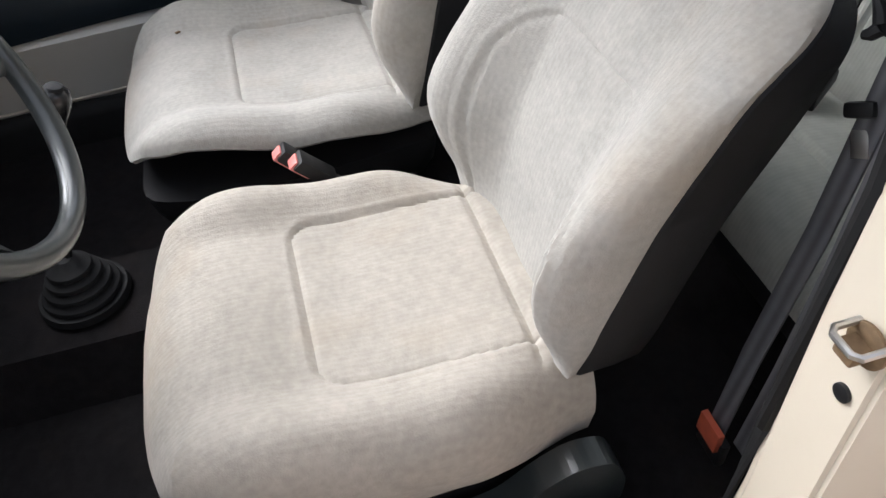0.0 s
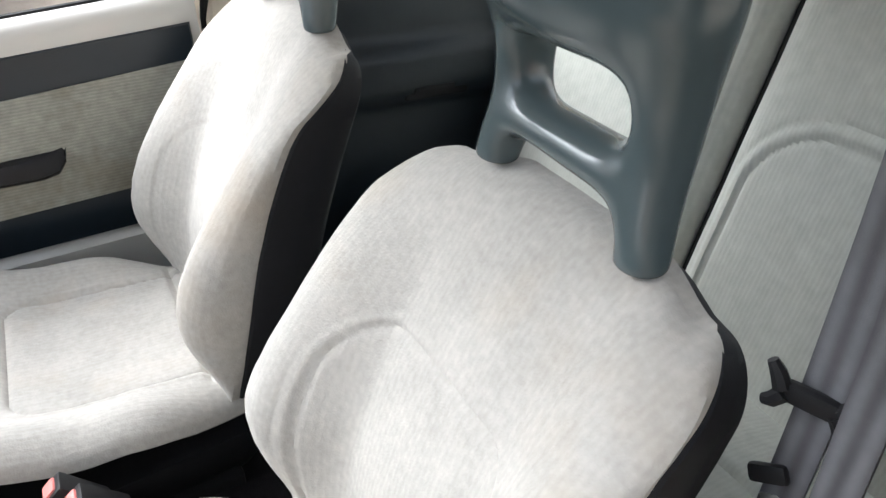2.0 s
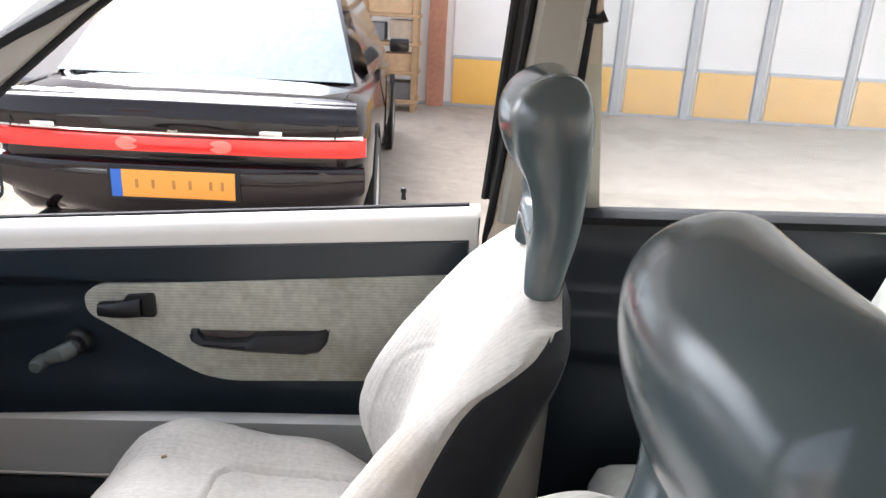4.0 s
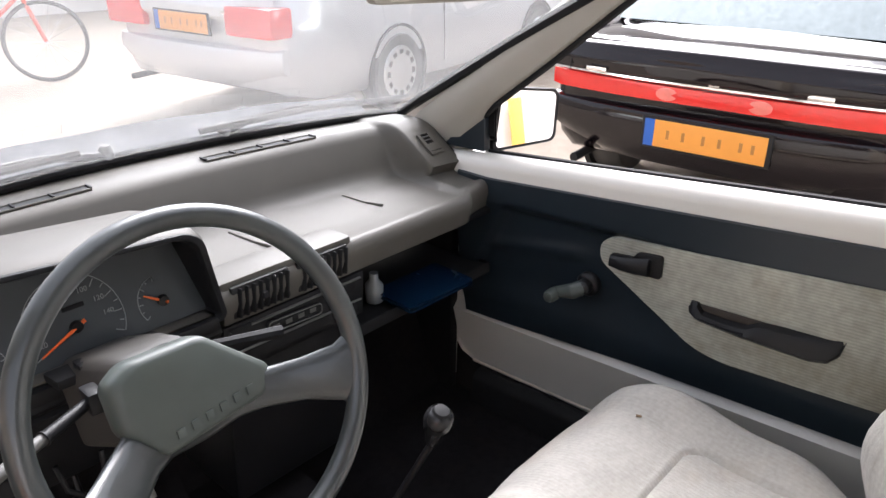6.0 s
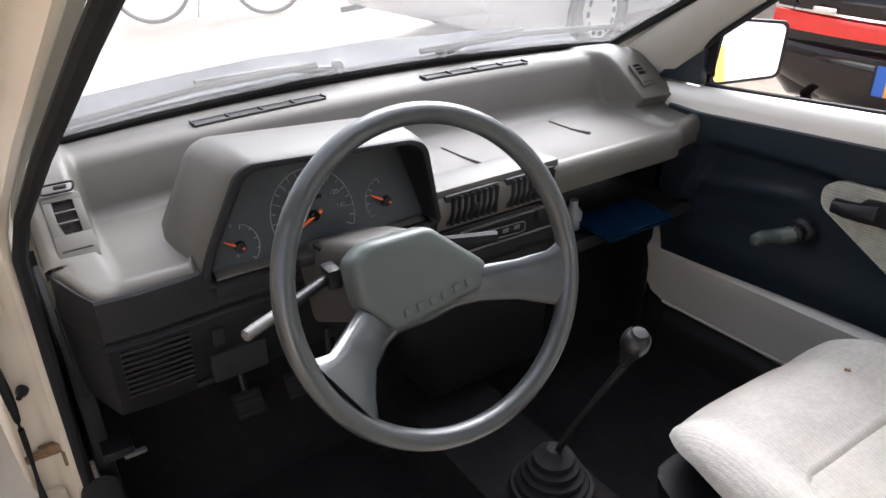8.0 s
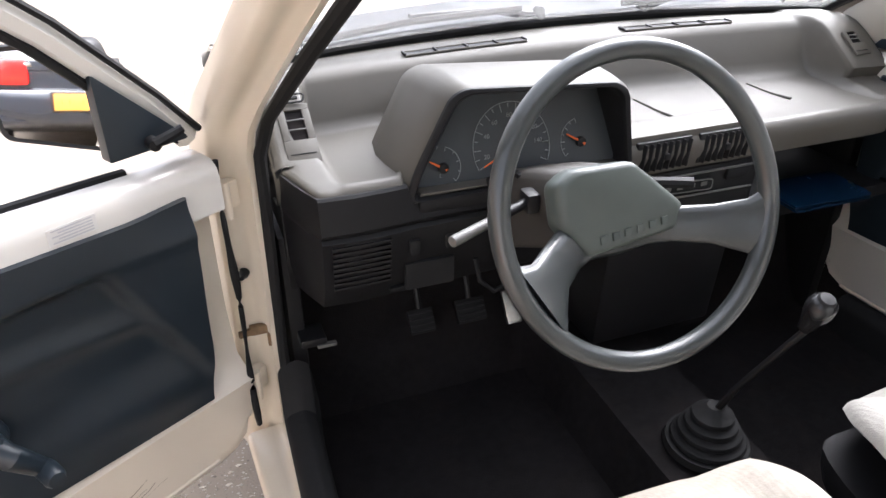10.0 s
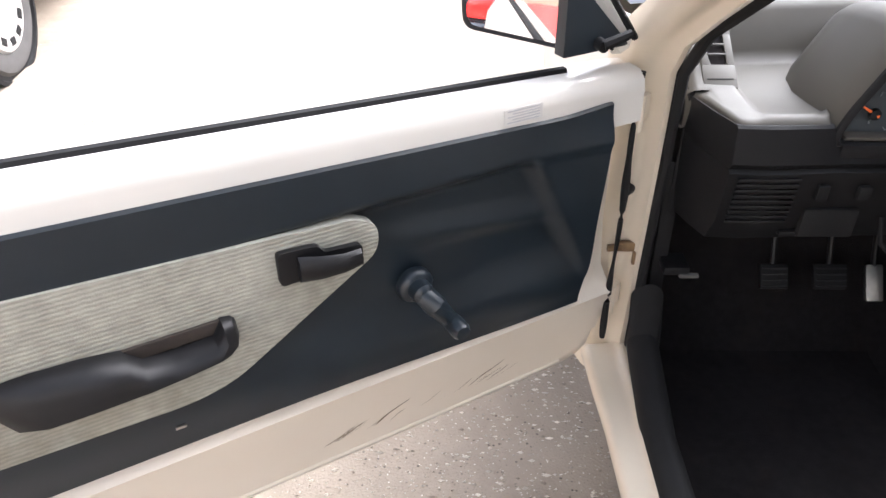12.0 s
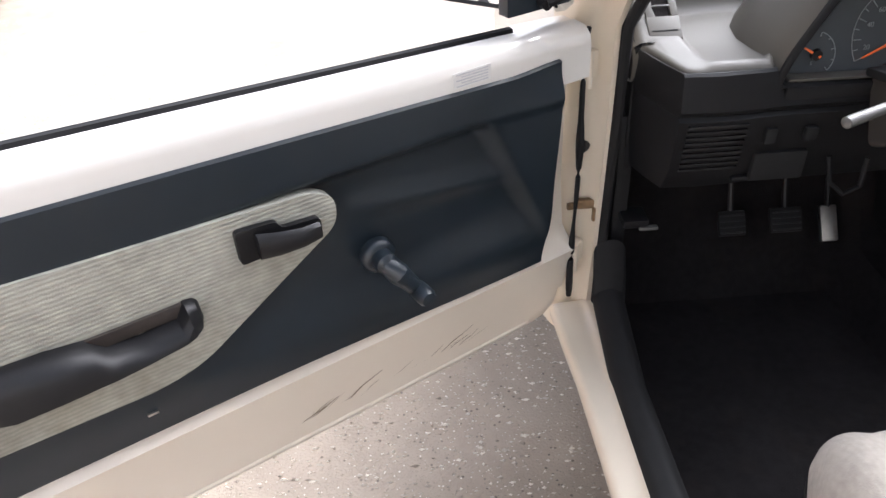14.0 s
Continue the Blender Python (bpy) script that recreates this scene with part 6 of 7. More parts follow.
# grit lying on the concrete beside the door
rnd = random.Random(5)
vs, fs = [], []
for i in range(9000):
    x, y = rnd.uniform(-1.9, -0.6), rnd.uniform(-0.3, 1.5)
    r = 0.0012 + 0.0042 * rnd.random() ** 3
    k = len(vs)
    for dx, dy, dz in ((1, 0, 0), (0, 1, 0), (-1, 0, 0), (0, -1, 0), (0.1, 0.1, 0.9)):
        vs.append((x + dx * r * rnd.uniform(0.6, 2.2), y + dy * r * rnd.uniform(0.5, 1.2), 0.001 + dz * r * 0.7))
    fs += [(k, k + 1, k + 4), (k + 1, k + 2, k + 4), (k + 2, k + 3, k + 4), (k + 3, k, k + 4)]
me = bpy.data.meshes.new("grit")
me.from_pydata(vs, [], fs)
GRIT = mat("grit", (0.5, 0.46, 0.4), 0.9, var=0.3, scale=40)
gi = GRIT.node_tree
gn = gi.nodes.new("ShaderNodeNewGeometry")
gr = gi.nodes.new("ShaderNodeValToRGB")
gr.color_ramp.elements[0].color, gr.color_ramp.elements[1].color = (0.24, 0.20, 0.16, 1), (0.80, 0.74, 0.64, 1)
gi.links.new(gn.outputs["Random Per Island"], gr.inputs[0])
gi.links.new(gr.outputs[0], gi.nodes["Principled BSDF"].inputs["Base Color"])
me.materials.append(GRIT)
tagged(new("grit", me), "loose grit and small stones on the concrete", "grit", kind="stuff")

# long low building with white walls and orange panels
WALLW = mat("white render", (0.80, 0.78, 0.74), 0.85, var=0.05, scale=3, bump=0.2, bscale=60)
PANEL = mat("orange panel", (0.80, 0.46, 0.10), 0.55, var=0.08, scale=4, bump=0.05)
STEEL = mat("grey door frame", (0.45, 0.46, 0.47), 0.5, var=0.08, scale=8)
BRICK = mat("red brick pier", (0.42, 0.20, 0.13), 0.85, var=0.2, scale=20, bump=0.4, bscale=80)
hall = thing("workshop_building", (8.9, -4, 0), "long white workshop with orange panels along its foot", "building")
HO = V((8.9, -4, 0))


def hpart(name, c, s, mt, parent=None, bev=0.01, lab=""):
    bm = nb()
    box(bm, V(c) - HO, s, bev)
    return part(name, bm, mt, parent or hall, lab)


hpart("wall", (9.25, -4.0, 2.4), (0.5, 22.0, 4.8), WALLW, None, 0.02, "white rendered wall")
hpart("roof", (10.5, -4.0, 4.9), (3.6, 22.6, 0.2), STEEL)
hpart("plinth", (8.98, -4.0, 0.02), (0.06, 22.0, 0.04), STEEL)
y = 0.05
for k, wd in enumerate((0.95, 1.05, 0.80, 0.80, 1.0, 1.0, 0.9, 1.0, 1.0, 1.0)):
    y1 = y - wd
    dr = hpart("door_leaf", (8.99, (y + y1) / 2, 1.5), (0.05, wd - 0.06, 2.9), WALLW, None, 0.01, "white door leaf with orange foot panel")
    hpart("foot_panel", (8.95, (y + y1) / 2, 0.32), (0.04, wd - 0.10, 0.56), PANEL, dr, 0.008, "orange panel")
    hpart("panel_frame", (8.955, (y + y1) / 2, 0.62), (0.05, wd - 0.06, 0.04), STEEL, dr, 0.005)
    hpart("post", (8.96, y1 - 0.03, 1.5), (0.07, 0.09, 3.0), STEEL, None, 0.008)
    y = y1 - 0.10
hpart("brick_pier", (8.93, 0.22, 1.5), (0.16, 0.22, 3.0), BRICK, None, 0.01, "red brick pier")
hpart("sign", (8.83, 0.22, 1.62), (0.02, 0.20, 0.22), RED, None, 0.004, "small red and white sign")

# wooden rack with boxes by the pier
WOOD = mat("rack wood", (0.42, 0.27, 0.14), 0.7, var=0.25, scale=14, bump=0.2, bscale=100)
rk = thing("storage_rack", (8.4, 0.75, 0), "wooden rack of crates against the wall", "rack")
for sy in (-0.3, 0.3):
    for sx in (-0.2, 0.2):
        bm = nb()
        box(bm, (sx, sy, 0.8), (0.06, 0.06, 1.6), 0.006)
        part("post", bm, WOOD, rk)
for z in (0.12, 0.45, 0.78, 1.1, 1.45):
    bm = nb()
    box(bm, (0, 0, z), (0.5, 0.7, 0.04), 0.006)
    part("shelf", bm, WOOD, rk)
for i, (yy, z, w, h, c) in enumerate(((-0.14, 0.15, 0.3, 0.2, (0.16, 0.15, 0.14)), (0.16, 0.15, 0.26, 0.26, (0.3, 0.2, 0.12)), (-0.1, 0.48, 0.34, 0.2, (0.55, 0.36, 0.2)), (0.18, 0.82, 0.24, 0.2, (0.2, 0.2, 0.2)), (-0.14, 0.82, 0.28, 0.24, (0.5, 0.4, 0.3)), (0.0, 1.13, 0.5, 0.22, (0.6, 0.42, 0.24)))):
    bx = thing("crate", (8.4, 0.75 + yy, z - 0.01), "small crate on the wooden rack", "crate", "crates on the rack")
    bm = nb()
    box(bm, (0, 0, h / 2), (0.36, w, h), 0.01)
    part("body", bm, mat("crate", c, 0.7, var=0.2, scale=12), bx)
bn = thing("waste_bin", (7.9, 1.25, 0), "dark grey waste bin by the rack", "bin")
bm = nb()
lathe(bm, [(0, 0), (0.22, 0), (0.26, 0.85), (0.28, 0.87), (0.27, 0.93), (0, 0.96)], None, 24)
part("body", bm, mat("bin grey", (0.16, 0.17, 0.18), 0.5), bn)


# ---- parked cars ----
LAMP = mat("red lamp glass", (0.75, 0.02, 0.015), 0.18, var=0.05, bump=0, coat=0.6)
PLATE = mat("yellow plate", (0.82, 0.34, 0.05), 0.45, var=0.03, bump=0)
PLATEINK = mat("faded plate ink", (0.42, 0.18, 0.04), 0.5, var=0.1, bump=0)
PLATEBLUE = mat("plate band", (0.02, 0.12, 0.50), 0.45, var=0.03, bump=0)
CARGLASS = mat("car window glass", (0.36, 0.40, 0.39), 0.05, metal=0.85, var=0.1, bump=0)
CHROME = mat("chrome", (0.8, 0.8, 0.8), 0.12, metal=1.0, var=0.05, bump=0)
TYRE = mat("tyre rubber", (0.075, 0.072, 0.070), 0.8, var=0.2, scale=20, bump=0.2, bscale=200)
ALLOY = mat("alloy wheel", (0.62, 0.62, 0.61), 0.35, metal=0.6, var=0.08, scale=30, bump=0.03)


def road_wheel(parent, x, y, r, out, cap=False):
    """A wheel with tyre and spoked rim; out is +1 or -1 along the axle."""
    m = Matrix.Translation((x, y, r)) @ pose(0, 0, 0, -90 * out, 0, 0)
    bm = nb()
    prof = [(r * 0.66, -0.09), (r * 0.93, -0.095), (r, -0.07), (r, 0.07), (r * 0.93, 0.095), (r * 0.80, 0.10), (r * 0.66, 0.085)]
    rings = [[m @ V((p * math.cos(2 * math.pi * j / 40), p * math.sin(2 * math.pi * j / 40), h)) for j in range(40)] for p, h in prof]
    loft(bm, rings, loop=True)
    ty = part("tyre", bm, TYRE, parent)
    if cap:
        bm = nb()
        lathe(bm, [(r * 0.67, 0.086), (r * 0.64, 0.100), (r * 0.55, 0.104), (r * 0.42, 0.098), (r * 0.20, 0.108), (0, 0.110)], m, 36)
        rim = part("wheel_cover", bm, ALLOY, ty, "silver slotted wheel cover")
        for k in range(12):
            a = 2 * math.pi * k / 12
            bm = nb()
            box(bm, (0, 0, 0), (r * 0.11, r * 0.15, 0.010), 0.004)
            bmesh.ops.transform(bm, matrix=m @ Matrix.Translation((r * 0.52 * math.cos(a), r * 0.52 * math.sin(a), 0.1005)) @ Matrix.Rotation(a, 4, "Z"), verts=bm.verts)
            part("slot", bm, RUBBER, rim)
        return
    bm = nb()
    rings = [[m @ V((p * math.cos(2 * math.pi * j / 40), p * math.sin(2 * math.pi * j / 40), h)) for j in range(40)] for p, h in ((r * 0.67, 0.086), (r * 0.62, 0.092), (r * 0.58, 0.075), (r * 0.57, 0.03), (r * 0.2, 0.03), (0.001, 0.03))]
    loft(bm, rings, cap=False)
    for k in range(9):
        a = 2 * math.pi * k / 9
        c, s = math.cos(a), math.sin(a)
        w = r * 0.085
        loft(bm, [[m @ V((c * q - s * t, s * q + c * t, h)) for t, h in ((-w * kk, 0.035), (-w * kk * 0.8, 0.082), (w * kk * 0.8, 0.082), (w * kk, 0.035))] for q, kk in ((r * 0.15, 0.9), (r * 0.40, 0.9), (r * 0.60, 1.2))])
    lathe(bm, [(r * 0.24, 0.03), (r * 0.22, 0.085), (r * 0.12, 0.095), (0, 0.096)], m, 20)
    part("rim", bm, ALLOY, ty)
    bm = nb()
    lathe(bm, [(r * 0.57, 0.032), (r * 0.56, 0.034), (0, 0.034)], m, 24)
    part("brake_shadow", bm, RUBBER, ty)


def parked_car(name, m, paint, label, L=4.35, W=0.84, deck=0.86, roof=1.36, boot=0.55, bar=True, r=0.295, plate_z=0.50, tail_z=0.655, glass=None, low=0.34, cap=False, cover=False):
    """A saloon: local x forward from its rear bumper, y to its left."""
    c = thing(name, m=m, label=label, category="car", group="parked cars")
    bm = nb()
    rings = []
    for x, w, zt, zb in ((0.0, 0.80, deck - 0.20, low + 0.02), (0.02, 0.88, deck - 0.09, low), (0.06, 0.94, deck - 0.03, low - 0.02), (0.16, 0.98, deck, low - 0.05), (0.45, 1.0, deck + 0.02, 0.22), (0.9, 1.0, deck + 0.03, 0.20), (2.0, 1.0, deck + 0.02, 0.20), (2.9, 1.0, deck, 0.20), (3.6, 0.98, deck - 0.07, 0.20), (4.1, 0.92, deck - 0.17, 0.22), (L - 0.04, 0.84, deck - 0.28, 0.28), (L, 0.74, deck - 0.34, 0.34)):
        h = zt - zb
        prof = [(-0.90, zt - 0.012), (-0.97, zt - 0.06), (-1.0, zb + h * 0.60), (-1.0, zb + h * 0.36), (-0.97, zb + h * 0.12), (-0.88, zb), (0.88, zb), (0.97, zb + h * 0.12), (1.0, zb + h * 0.36), (1.0, zb + h * 0.60), (0.97, zt - 0.06), (0.90, zt - 0.012), (0.6, zt + 0.004), (0.0, zt + 0.012), (-0.6, zt + 0.004)]
        bow = 0.05 * (1 - x / 0.2) if x < 0.2 else 0.0
        rings.append([V((x + bow * (a * a), a * w * W, z)) for a, z in prof])
    loft(bm, rings)
    body = part("body", bm, paint, c)
    # greenhouse
    bm = nb()
    g = [(boot, deck + 0.01, 0.90), (boot + 0.55, roof - 0.06, 0.72), (boot + 0.85, roof, 0.70), (boot + 1.6, roof + 0.01, 0.70), (boot + 2.0, roof - 0.04, 0.71), (boot + 2.75, deck + 0.01, 0.88)]
    rings = []
    for x, z, w in g:
        rings.append([V((x, a * W, zz)) for a, zz in ((-0.92, deck - 0.01), (-w * 0.97, (deck + z) / 2 if z > deck + 0.1 else deck), (-w, z - 0.03), (-w * 0.85, z), (w * 0.85, z), (w, z - 0.03), (w * 0.97, (deck + z) / 2 if z > deck + 0.1 else deck), (0.92, deck - 0.01))])
    loft(bm, rings)
    part("cabin", bm, paint, c)
    bm = nb()
    loft(bm, [[V((boot + 0.02, a * W * 0.87, deck + 0.022)), V((boot + 0.53, a * W * 0.69, roof - 0.070))] for a in (-1, -0.5, 0, 0.5, 1)], cap=False, closed=False)
    for v in bm.verts:
        v.co.x -= 0.012
        v.co.z += 0.010
    gw = glass or CARGLASS
    part("rear_window", bm, gw, c, "rear window")
    for s in (-1, 1):
        bm = nb()
        loft(bm, [[V((x, s * (W * 0.915 + 0.012), deck + 0.03)), V((xt, s * (W * 0.715 + 0.014), roof - 0.075))] for x, xt in ((boot + 0.45, boot + 0.75), (boot + 1.25, boot + 1.25), (boot + 1.30, boot + 1.30), (boot + 2.45, boot + 1.98))], cap=False, closed=False)
        part("side_window", bm, gw, c)
        bm = nb()
        box(bm, (boot + 2.25, s * (W + 0.06), deck + 0.09), (0.09, 0.16, 0.11), 0.03)
        part("door_mirror", bm, paint, c)
        bm = nb()
        tube(bm, [(boot + 1.28, s * (W * 1.001), deck - 0.05), (boot + 1.30, s * (W * 1.004), 0.5), (boot + 1.30, s * W, 0.30)], 0.004, 4)
        part("door_gap", bm, RUBBER, body)
    bm = nb()
    loft(bm, [[V((boot + 2.72, a * W * 0.80, deck + 0.035)), V((boot + 2.08, a * W * 0.66, roof - 0.065))] for a in (-1, 0, 1)], cap=False, closed=False)
    for v in bm.verts:
        v.co.x += 0.012
        v.co.z += 0.010
    part("windscreen", bm, gw, c)
    for x in (1.25 if cap else 0.82, L - 0.85):
        for s in (-1, 1):
            bm = nb()
            lathe(bm, [(0, -0.02), (r * 1.16, -0.02), (r * 1.16, 0.012), (r * 1.10, 0.014), (r * 1.08, 0.0), (0, 0.0)], Matrix.Translation((x, s * (W - 0.006), r + 0.015)) @ pose(0, 0, 0, -90 * s, 0, 0), 30)
            part("wheel_arch", bm, RUBBER, body)
            road_wheel(c, x, s * (W - 0.085), r, s, cap or cover)
    # rear lamps
    if bar:
        bm = nb()
        rings = []
        for i in range(25):
            a = -1 + i / 12
            xx = -0.012 + 0.075 * abs(a) ** 3 + 0.03 * (abs(a) > 0.95)
            hh = 0.036 + 0.006 * abs(a)
            rings.append([V((xx + 0.04, a * W * 0.985, tail_z - hh)), V((xx, a * W * 0.985, tail_z - hh * 0.9)), V((xx - 0.004, a * W * 0.985, tail_z)), V((xx, a * W * 0.985, tail_z + hh * 0.9)), V((xx + 0.04, a * W * 0.985, tail_z + hh))])
        loft(bm, rings)
        lb = part("lamp_bar", bm, LAMP, c, "full-width red lamp bar")
        for yy in (-0.20, 0.20):
            bm = nb()
            lathe(bm, [(0, 0), (0.055, 0), (0.05, 0.006), (0, 0.008)], Matrix.Translation((-0.008, yy, tail_z)) @ pose(0, 0, 0, 0, -90, 0) @ Matrix.Diagonal((0.55, 1, 1, 1)), 20)
            part("reverse_lamp", bm, mat("pale red lamp", (0.8, 0.2, 0.16), 0.2, bump=0), lb)
        bm = nb()
        rings = []
        for i in range(25):
            a = -1 + i / 12
            xx = -0.004 + 0.075 * abs(a) ** 3
            rings.append([V((xx, a * W * 0.97, tail_z + 0.040)), V((xx - 0.006, a * W * 0.97, tail_z + 0.046)), V((xx - 0.004, a * W * 0.97, tail_z + 0.060)), V((xx + 0.02, a * W * 0.97, tail_z + 0.062))])
        loft(bm, rings)
        part("trim_strip", bm, CHROME, c, "bright strip above the lamps")
    else:
        for s in (-1, 1):
            bm = nb()
            box(bm, (0.08, s * W * 0.74, tail_z + 0.055), (0.20, W * 0.50, 0.19), 0.03)
            part("tail_lamp", bm, LAMP, c)
    # bumper crease, plate, badges, exhaust
    bm = nb()
    rings = []
    for i in range(17):
        a = -1 + i / 8
        xx = -0.03 + 0.10 * abs(a) ** 3
        lift = 0.09 * abs(a) ** 5
        rings.append([V((xx + 0.14, a * W * 0.94, plate_z - 0.17 + lift)), V((xx + 0.06, a * W * 0.95, plate_z - 0.16 + lift)), V((xx + 0.015, a * W * 0.97, plate_z - 0.11 + lift * 0.7)), V((xx - 0.004, a * W * 0.985, plate_z - 0.02)), V((xx - 0.004, a * W * 0.985, plate_z + 0.055)), V((xx + 0.006, a * W * 0.98, plate_z + 0.080)), V((xx + 0.035, a * W * 0.97, plate_z + 0.094)), V((xx + 0.12, a * W * 0.96, plate_z + 0.09))])
    loft(bm, rings)
    part("bumper", bm, paint, c)
    plate_z += 0.22 if cap else 0.0
    px = 0.014 if cap else 0.0
    bm = nb()
    box(bm, (px - 0.034, 0, plate_z), (0.012, 0.57, 0.145), 0.004)
    pr = part("plate_holder", bm, BLACK, c)
    bm = nb()
    box(bm, (px - 0.041, -0.02, plate_z), (0.004, 0.49, 0.122), 0.002)
    pt = part("number_plate", bm, PLATE, pr, "yellow number plate with dark bars")
    bm = nb()
    box(bm, (px - 0.0415, 0.248, plate_z), (0.004, 0.046, 0.122), 0.002)
    part("plate_band", bm, PLATEBLUE, pr)
    for i, yy in enumerate((0.16, 0.09, 0.0, -0.07, -0.16, -0.21)):
        bm = nb()
        box(bm, (px - 0.0435, yy, plate_z), (0.001, 0.014, 0.040))
        part("plate_bar", bm, PLATEINK, pt)
    bm = nb()
    lathe(bm, [(0, 0), (0.07, 0), (0.066, 0.008), (0.05, 0.010), (0, 0.011)], Matrix.Translation((0.006, 0.0, deck - 0.060)) @ pose(0, 0, 0, 0, -78, 0) @ Matrix.Diagonal((0.5, 1, 1, 1)), 24)
    part("badge", bm, CHROME, c, "oval bright badge")
    for yy, w in ((0.55, 0.10), (-0.42, 0.10), (0.0, 0.045)):
        bm = nb()
        box(bm, (-0.012, yy, deck - 0.135), (0.010, w, 0.022), 0.003)
        part("badge_bar", bm, CHROME, c)
    bm = nb()
    tube(bm, [(0.25, 0.62, 0.30), (-0.03, 0.62, 0.29)], 0.022, 12)
    part("exhaust", bm, RUBBER, c)
    for s in (-1, 1):
        bm = nb()
        tube(bm, [(boot + 0.02, s * W * 0.86, deck + 0.012), (0.18, s * W * 0.86, deck - 0.004), (0.03, s * W * 0.84, deck - 0.10), (0.01, s * W * 0.83, tail_z + 0.05)], 0.003, 4)
        part("boot_gap", bm, RUBBER, body)
    # curved boot lid face between the deck and the lamps
    bm = nb()

    def lid(u, v):
        a = 2 * u - 1
        z = tail_z + 0.055 + (deck + 0.004 - tail_z - 0.055) * v
        x = -0.012 + 0.075 * abs(a) ** 3 + 0.030 * v - 0.016 * math.sin(v * math.pi) + 0.07 * smooth01((v - 0.80) / 0.20) ** 2
        x += 0.004 * smooth01((v - 0.40) / 0.15) - 0.010 * smooth01((v - 0.05) / 0.05)
        x += 0.004 * noise.noise(V((a * 2.5, v * 3.0, 4)))
        return V((x, a * W * (0.955 - 0.03 * v), z - 0.012 * a * a * v))

    sheet(bm, lid, 36, 34)
    part("boot_lid", bm, paint, body)
    return c


BLACKCAR = mat("black car paint", (0.010, 0.007, 0.008), 0.09, var=0.1, scale=3, bump=0.03, bscale=9, coat=0.45, spec=0.2)
SILVERCAR = mat("silver car paint", (0.66, 0.67, 0.68), 0.3, metal=0.3, var=0.03, scale=3, bump=0.02, bscale=20, coat=0.8)
WHITECAR = mat("white car paint", (0.72, 0.71, 0.69), 0.3, var=0.03, scale=3, bump=0.0, coat=0.8)
BLUECAR = mat("dark blue car paint", (0.02, 0.025, 0.035), 0.25, var=0.05, scale=3, bump=0.0, coat=0.8)
parked_car("black_car", pose(2.49, 1.06, 0, 0, 0, 4), BLACKCAR, "glossy black saloon with a red lamp bar across its tail", bar=True, plate_z=0.485)
parked_car("silver_car", pose(2.00, 4.49, 0, 0, 0, 8), SILVERCAR, "silver saloon with pale red tail lamps and slotted wheel covers", bar=False, deck=0.94, tail_z=0.70, cap=True)
parked_car("white_car", pose(-3.84, 2.22, 0, 0, 0, 96), WHITECAR, "white car with plain silver wheel covers", bar=False, deck=0.92, r=0.33, cover=True)
parked_car("dark_car", pose(-5.5, -1.45, 0, 0, 0, 207), BLUECAR, "dark blue car seen in the door mirror", bar=False, deck=0.9)

# red bicycle leaning on its stand
bike = thing("bicycle", m=pose(1.45, 6.9, 0, 0, 0, -12), label="red bicycle on its stand", category="bicycle")
BIKERED = mat("bicycle red", (0.65, 0.10, 0.06), 0.35, bump=0)
for x in (-0.52, 0.52):
    bm = nb()
    tube(bm, [(x + 0.33 * math.cos(2 * math.pi * i / 36), 0, 0.35 + 0.33 * math.sin(2 * math.pi * i / 36)) for i in range(36)], 0.018, 8, loop=True, up=(0, 1, 0))
    w = part("tyre", bm, TYRE, bike)
    bm = nb()
    for k in range(14):
        a = 2 * math.pi * k / 14
        tube(bm, [(x, 0, 0.35), (x + 0.32 * math.cos(a), 0, 0.35 + 0.32 * math.sin(a))], 0.0015, 4)
    part("spokes", bm, METAL, w)
bm = nb()
for a, b in (((-0.52, 0.35), (-0.10, 0.32)), ((-0.10, 0.32), (-0.22, 0.86)), ((-0.10, 0.32), (0.36, 0.72)), ((-0.20, 0.72), (0.36, 0.84)), ((0.34, 0.90), (0.52, 0.35)), ((-0.20, 0.74), (-0.52, 0.35))):
    tube(bm, [(a[0], 0, a[1]), (b[0], 0, b[1])], 0.018, 8)
part("frame", bm, BIKERED, bike)
bm = nb()
tube(bm, [(0.30, -0.28, 1.02), (0.36, -0.1, 1.04), (0.34, 0, 0.98), (0.36, 0.1, 1.04), (0.30, 0.28, 1.02)], 0.012, 8)
part("handlebar", bm, METAL, bike)
bm = nb()
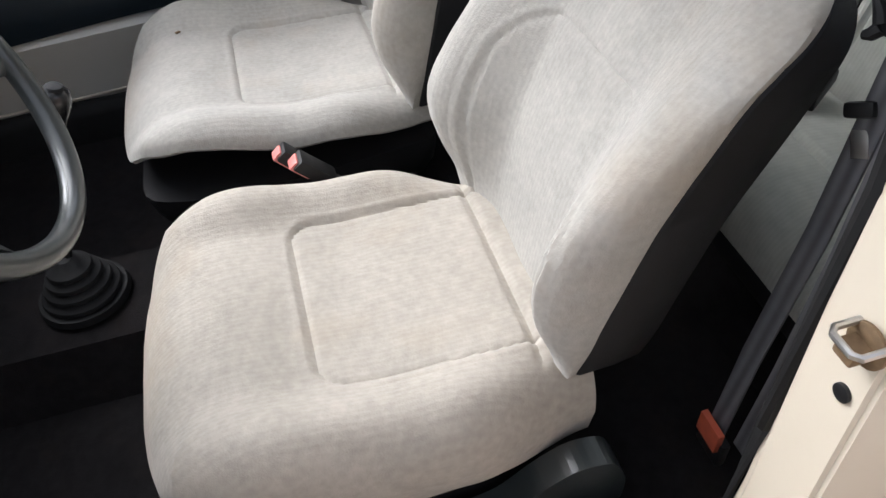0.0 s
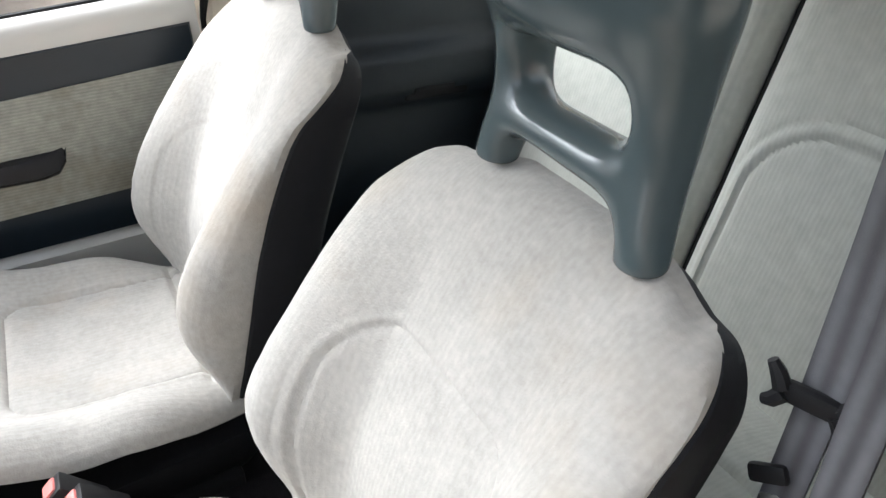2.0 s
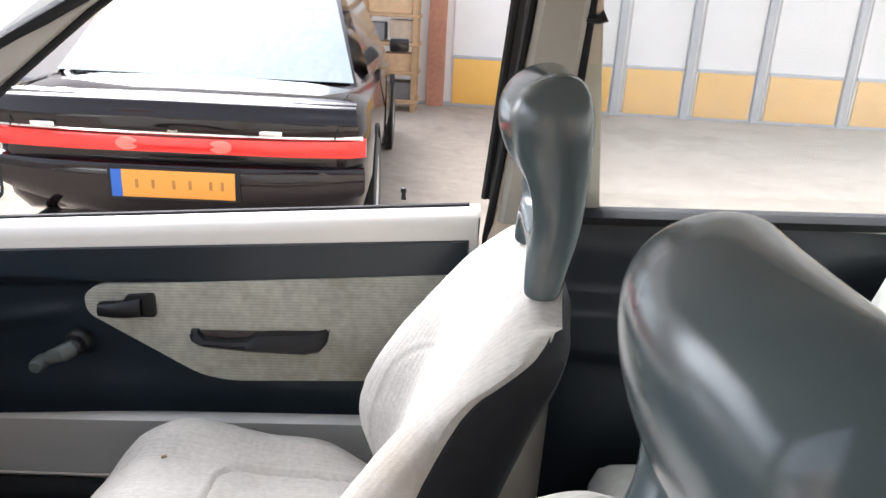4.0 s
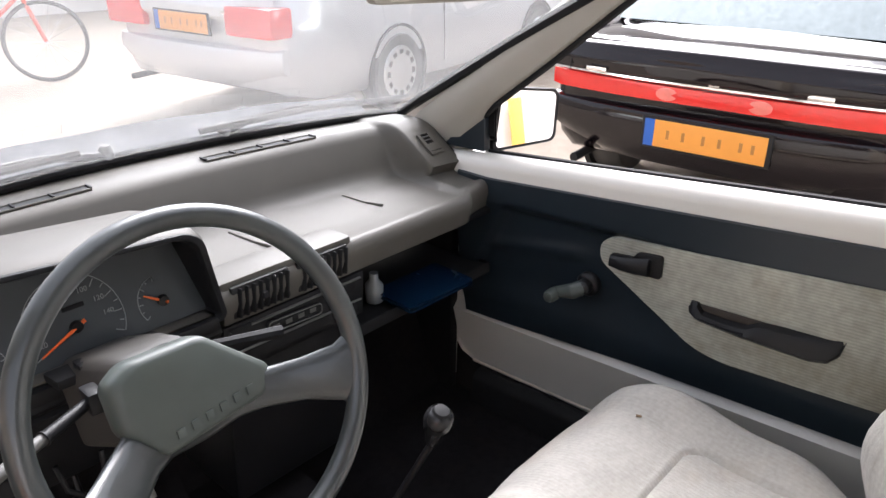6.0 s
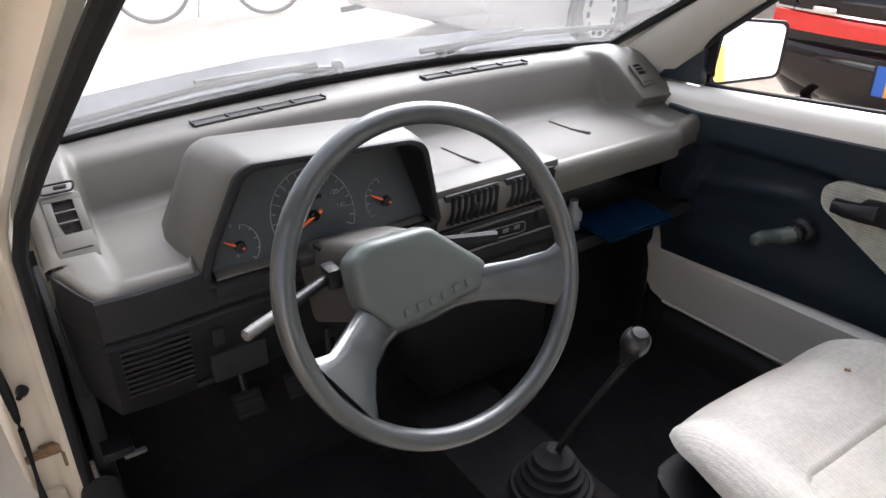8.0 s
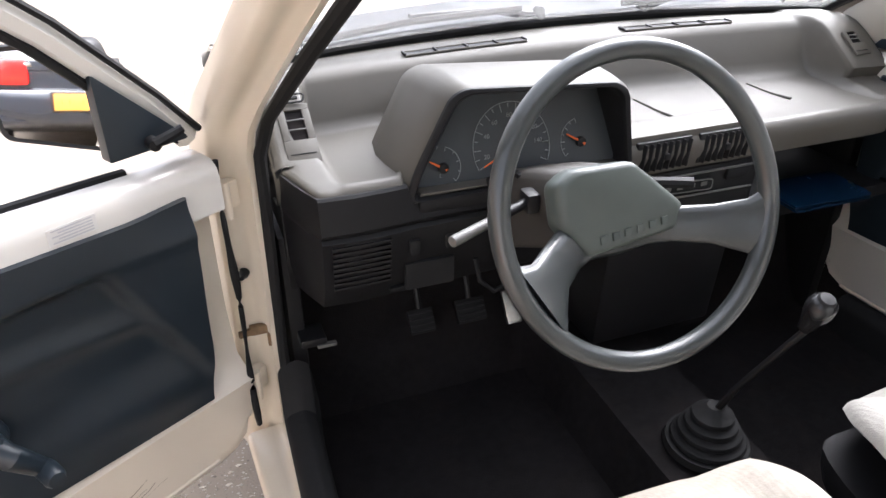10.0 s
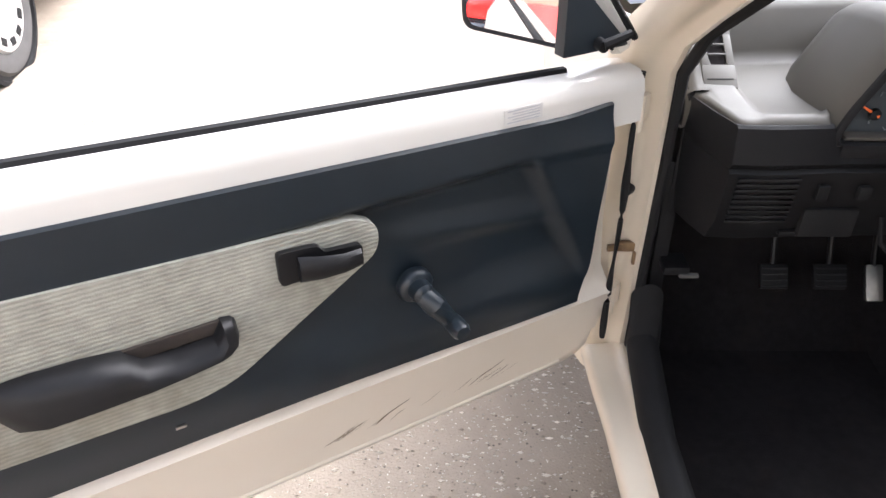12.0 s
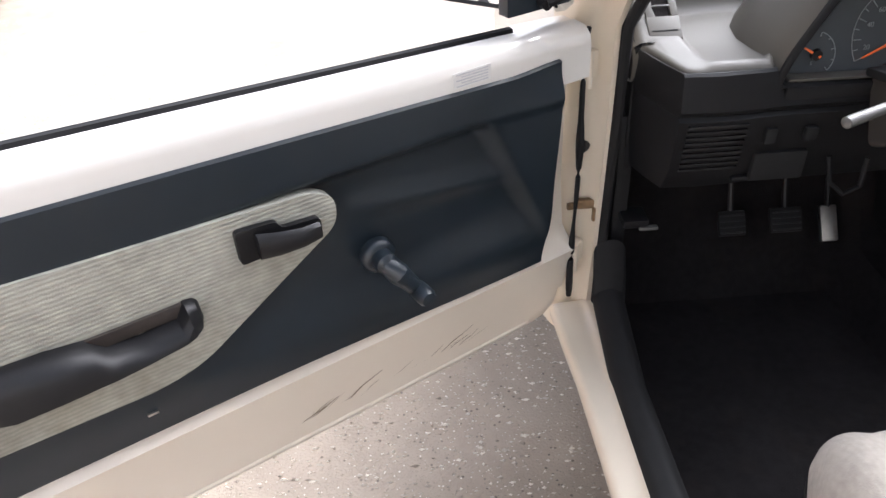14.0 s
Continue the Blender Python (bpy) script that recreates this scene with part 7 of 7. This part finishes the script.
box(bm, (-0.24, 0, 0.93), (0.26, 0.15, 0.06), 0.025)
part("saddle", bm, BLACK, bike)
bm = nb()
tube(bm, [(-0.10, 0.02, 0.32), (-0.14, 0.16, 0.0)], 0.008, 6)
part("stand", bm, METAL, bike)
TANWALL = mat("tan render", (0.30, 0.24, 0.18), 0.9, var=0.12, scale=3, bump=0.2, bscale=60)
# orange boards stacked against the rear wall
for x in (2.14,):
    ob = thing("orange_board", (x, -10.2, 0), "orange panel leaning on the rear wall", "board", "orange boards")
    bm = nb()
    box(bm, (-0.06, 0, 0.68), (0.24, 0.05, 1.36), 0.01)
    part("board", bm, PANEL, ob)
for nm, at, size, mt, lab in (("orange_crate", (-4.2, -0.35, 0), (0.5, 0.4, 0.28), PANEL, "orange plastic crate on the concrete"), ("red_drum", (-4.6, -2.1, 0), (0.4, 0.4, 0.8), RED, "red drum beside the dark car")):
    ob = thing(nm, at, lab, "crate" if nm == "orange_crate" else "drum")
    bm = nb()
    if nm == "red_drum":
        lathe(bm, [(0, 0), (0.2, 0), (0.2, 0.26), (0.21, 0.27), (0.2, 0.28), (0.2, 0.53), (0.21, 0.54), (0.2, 0.55), (0.2, 0.8), (0.17, 0.8), (0.17, 0.78), (0, 0.78)], None, 28)
    else:
        prism(bm, rounded([(-0.25, -0.2), (0.25, -0.2), (0.25, 0.2), (-0.25, 0.2)], 0.03, 3), lambda a, b, d: V((a * (0.9 + 0.35 * d), b * (0.9 + 0.35 * d), d)), 0.0, 0.28, 0.01)
    part("body", bm, mt, ob)
# low white wall closing the yard ahead, and a plain wall behind
for nm, c, s in (("wall_north", (-2.0, 12.0, 1.6), (26.0, 0.3, 3.2)), ("wall_west", (-12.0, -1.0, 2.6), (0.3, 26.0, 5.2)), ("wall_south", (-2.0, -10.5, 2.6), (26.0, 0.3, 5.2))):
    bm = nb()
    box(bm, c, s, 0.02)
    tagged(part(nm, bm, TANWALL if nm == "wall_west" else WALLW, None), "tall tan rendered yard wall" if nm == "wall_west" else "plain pale rendered yard wall", "wall", kind="structure")
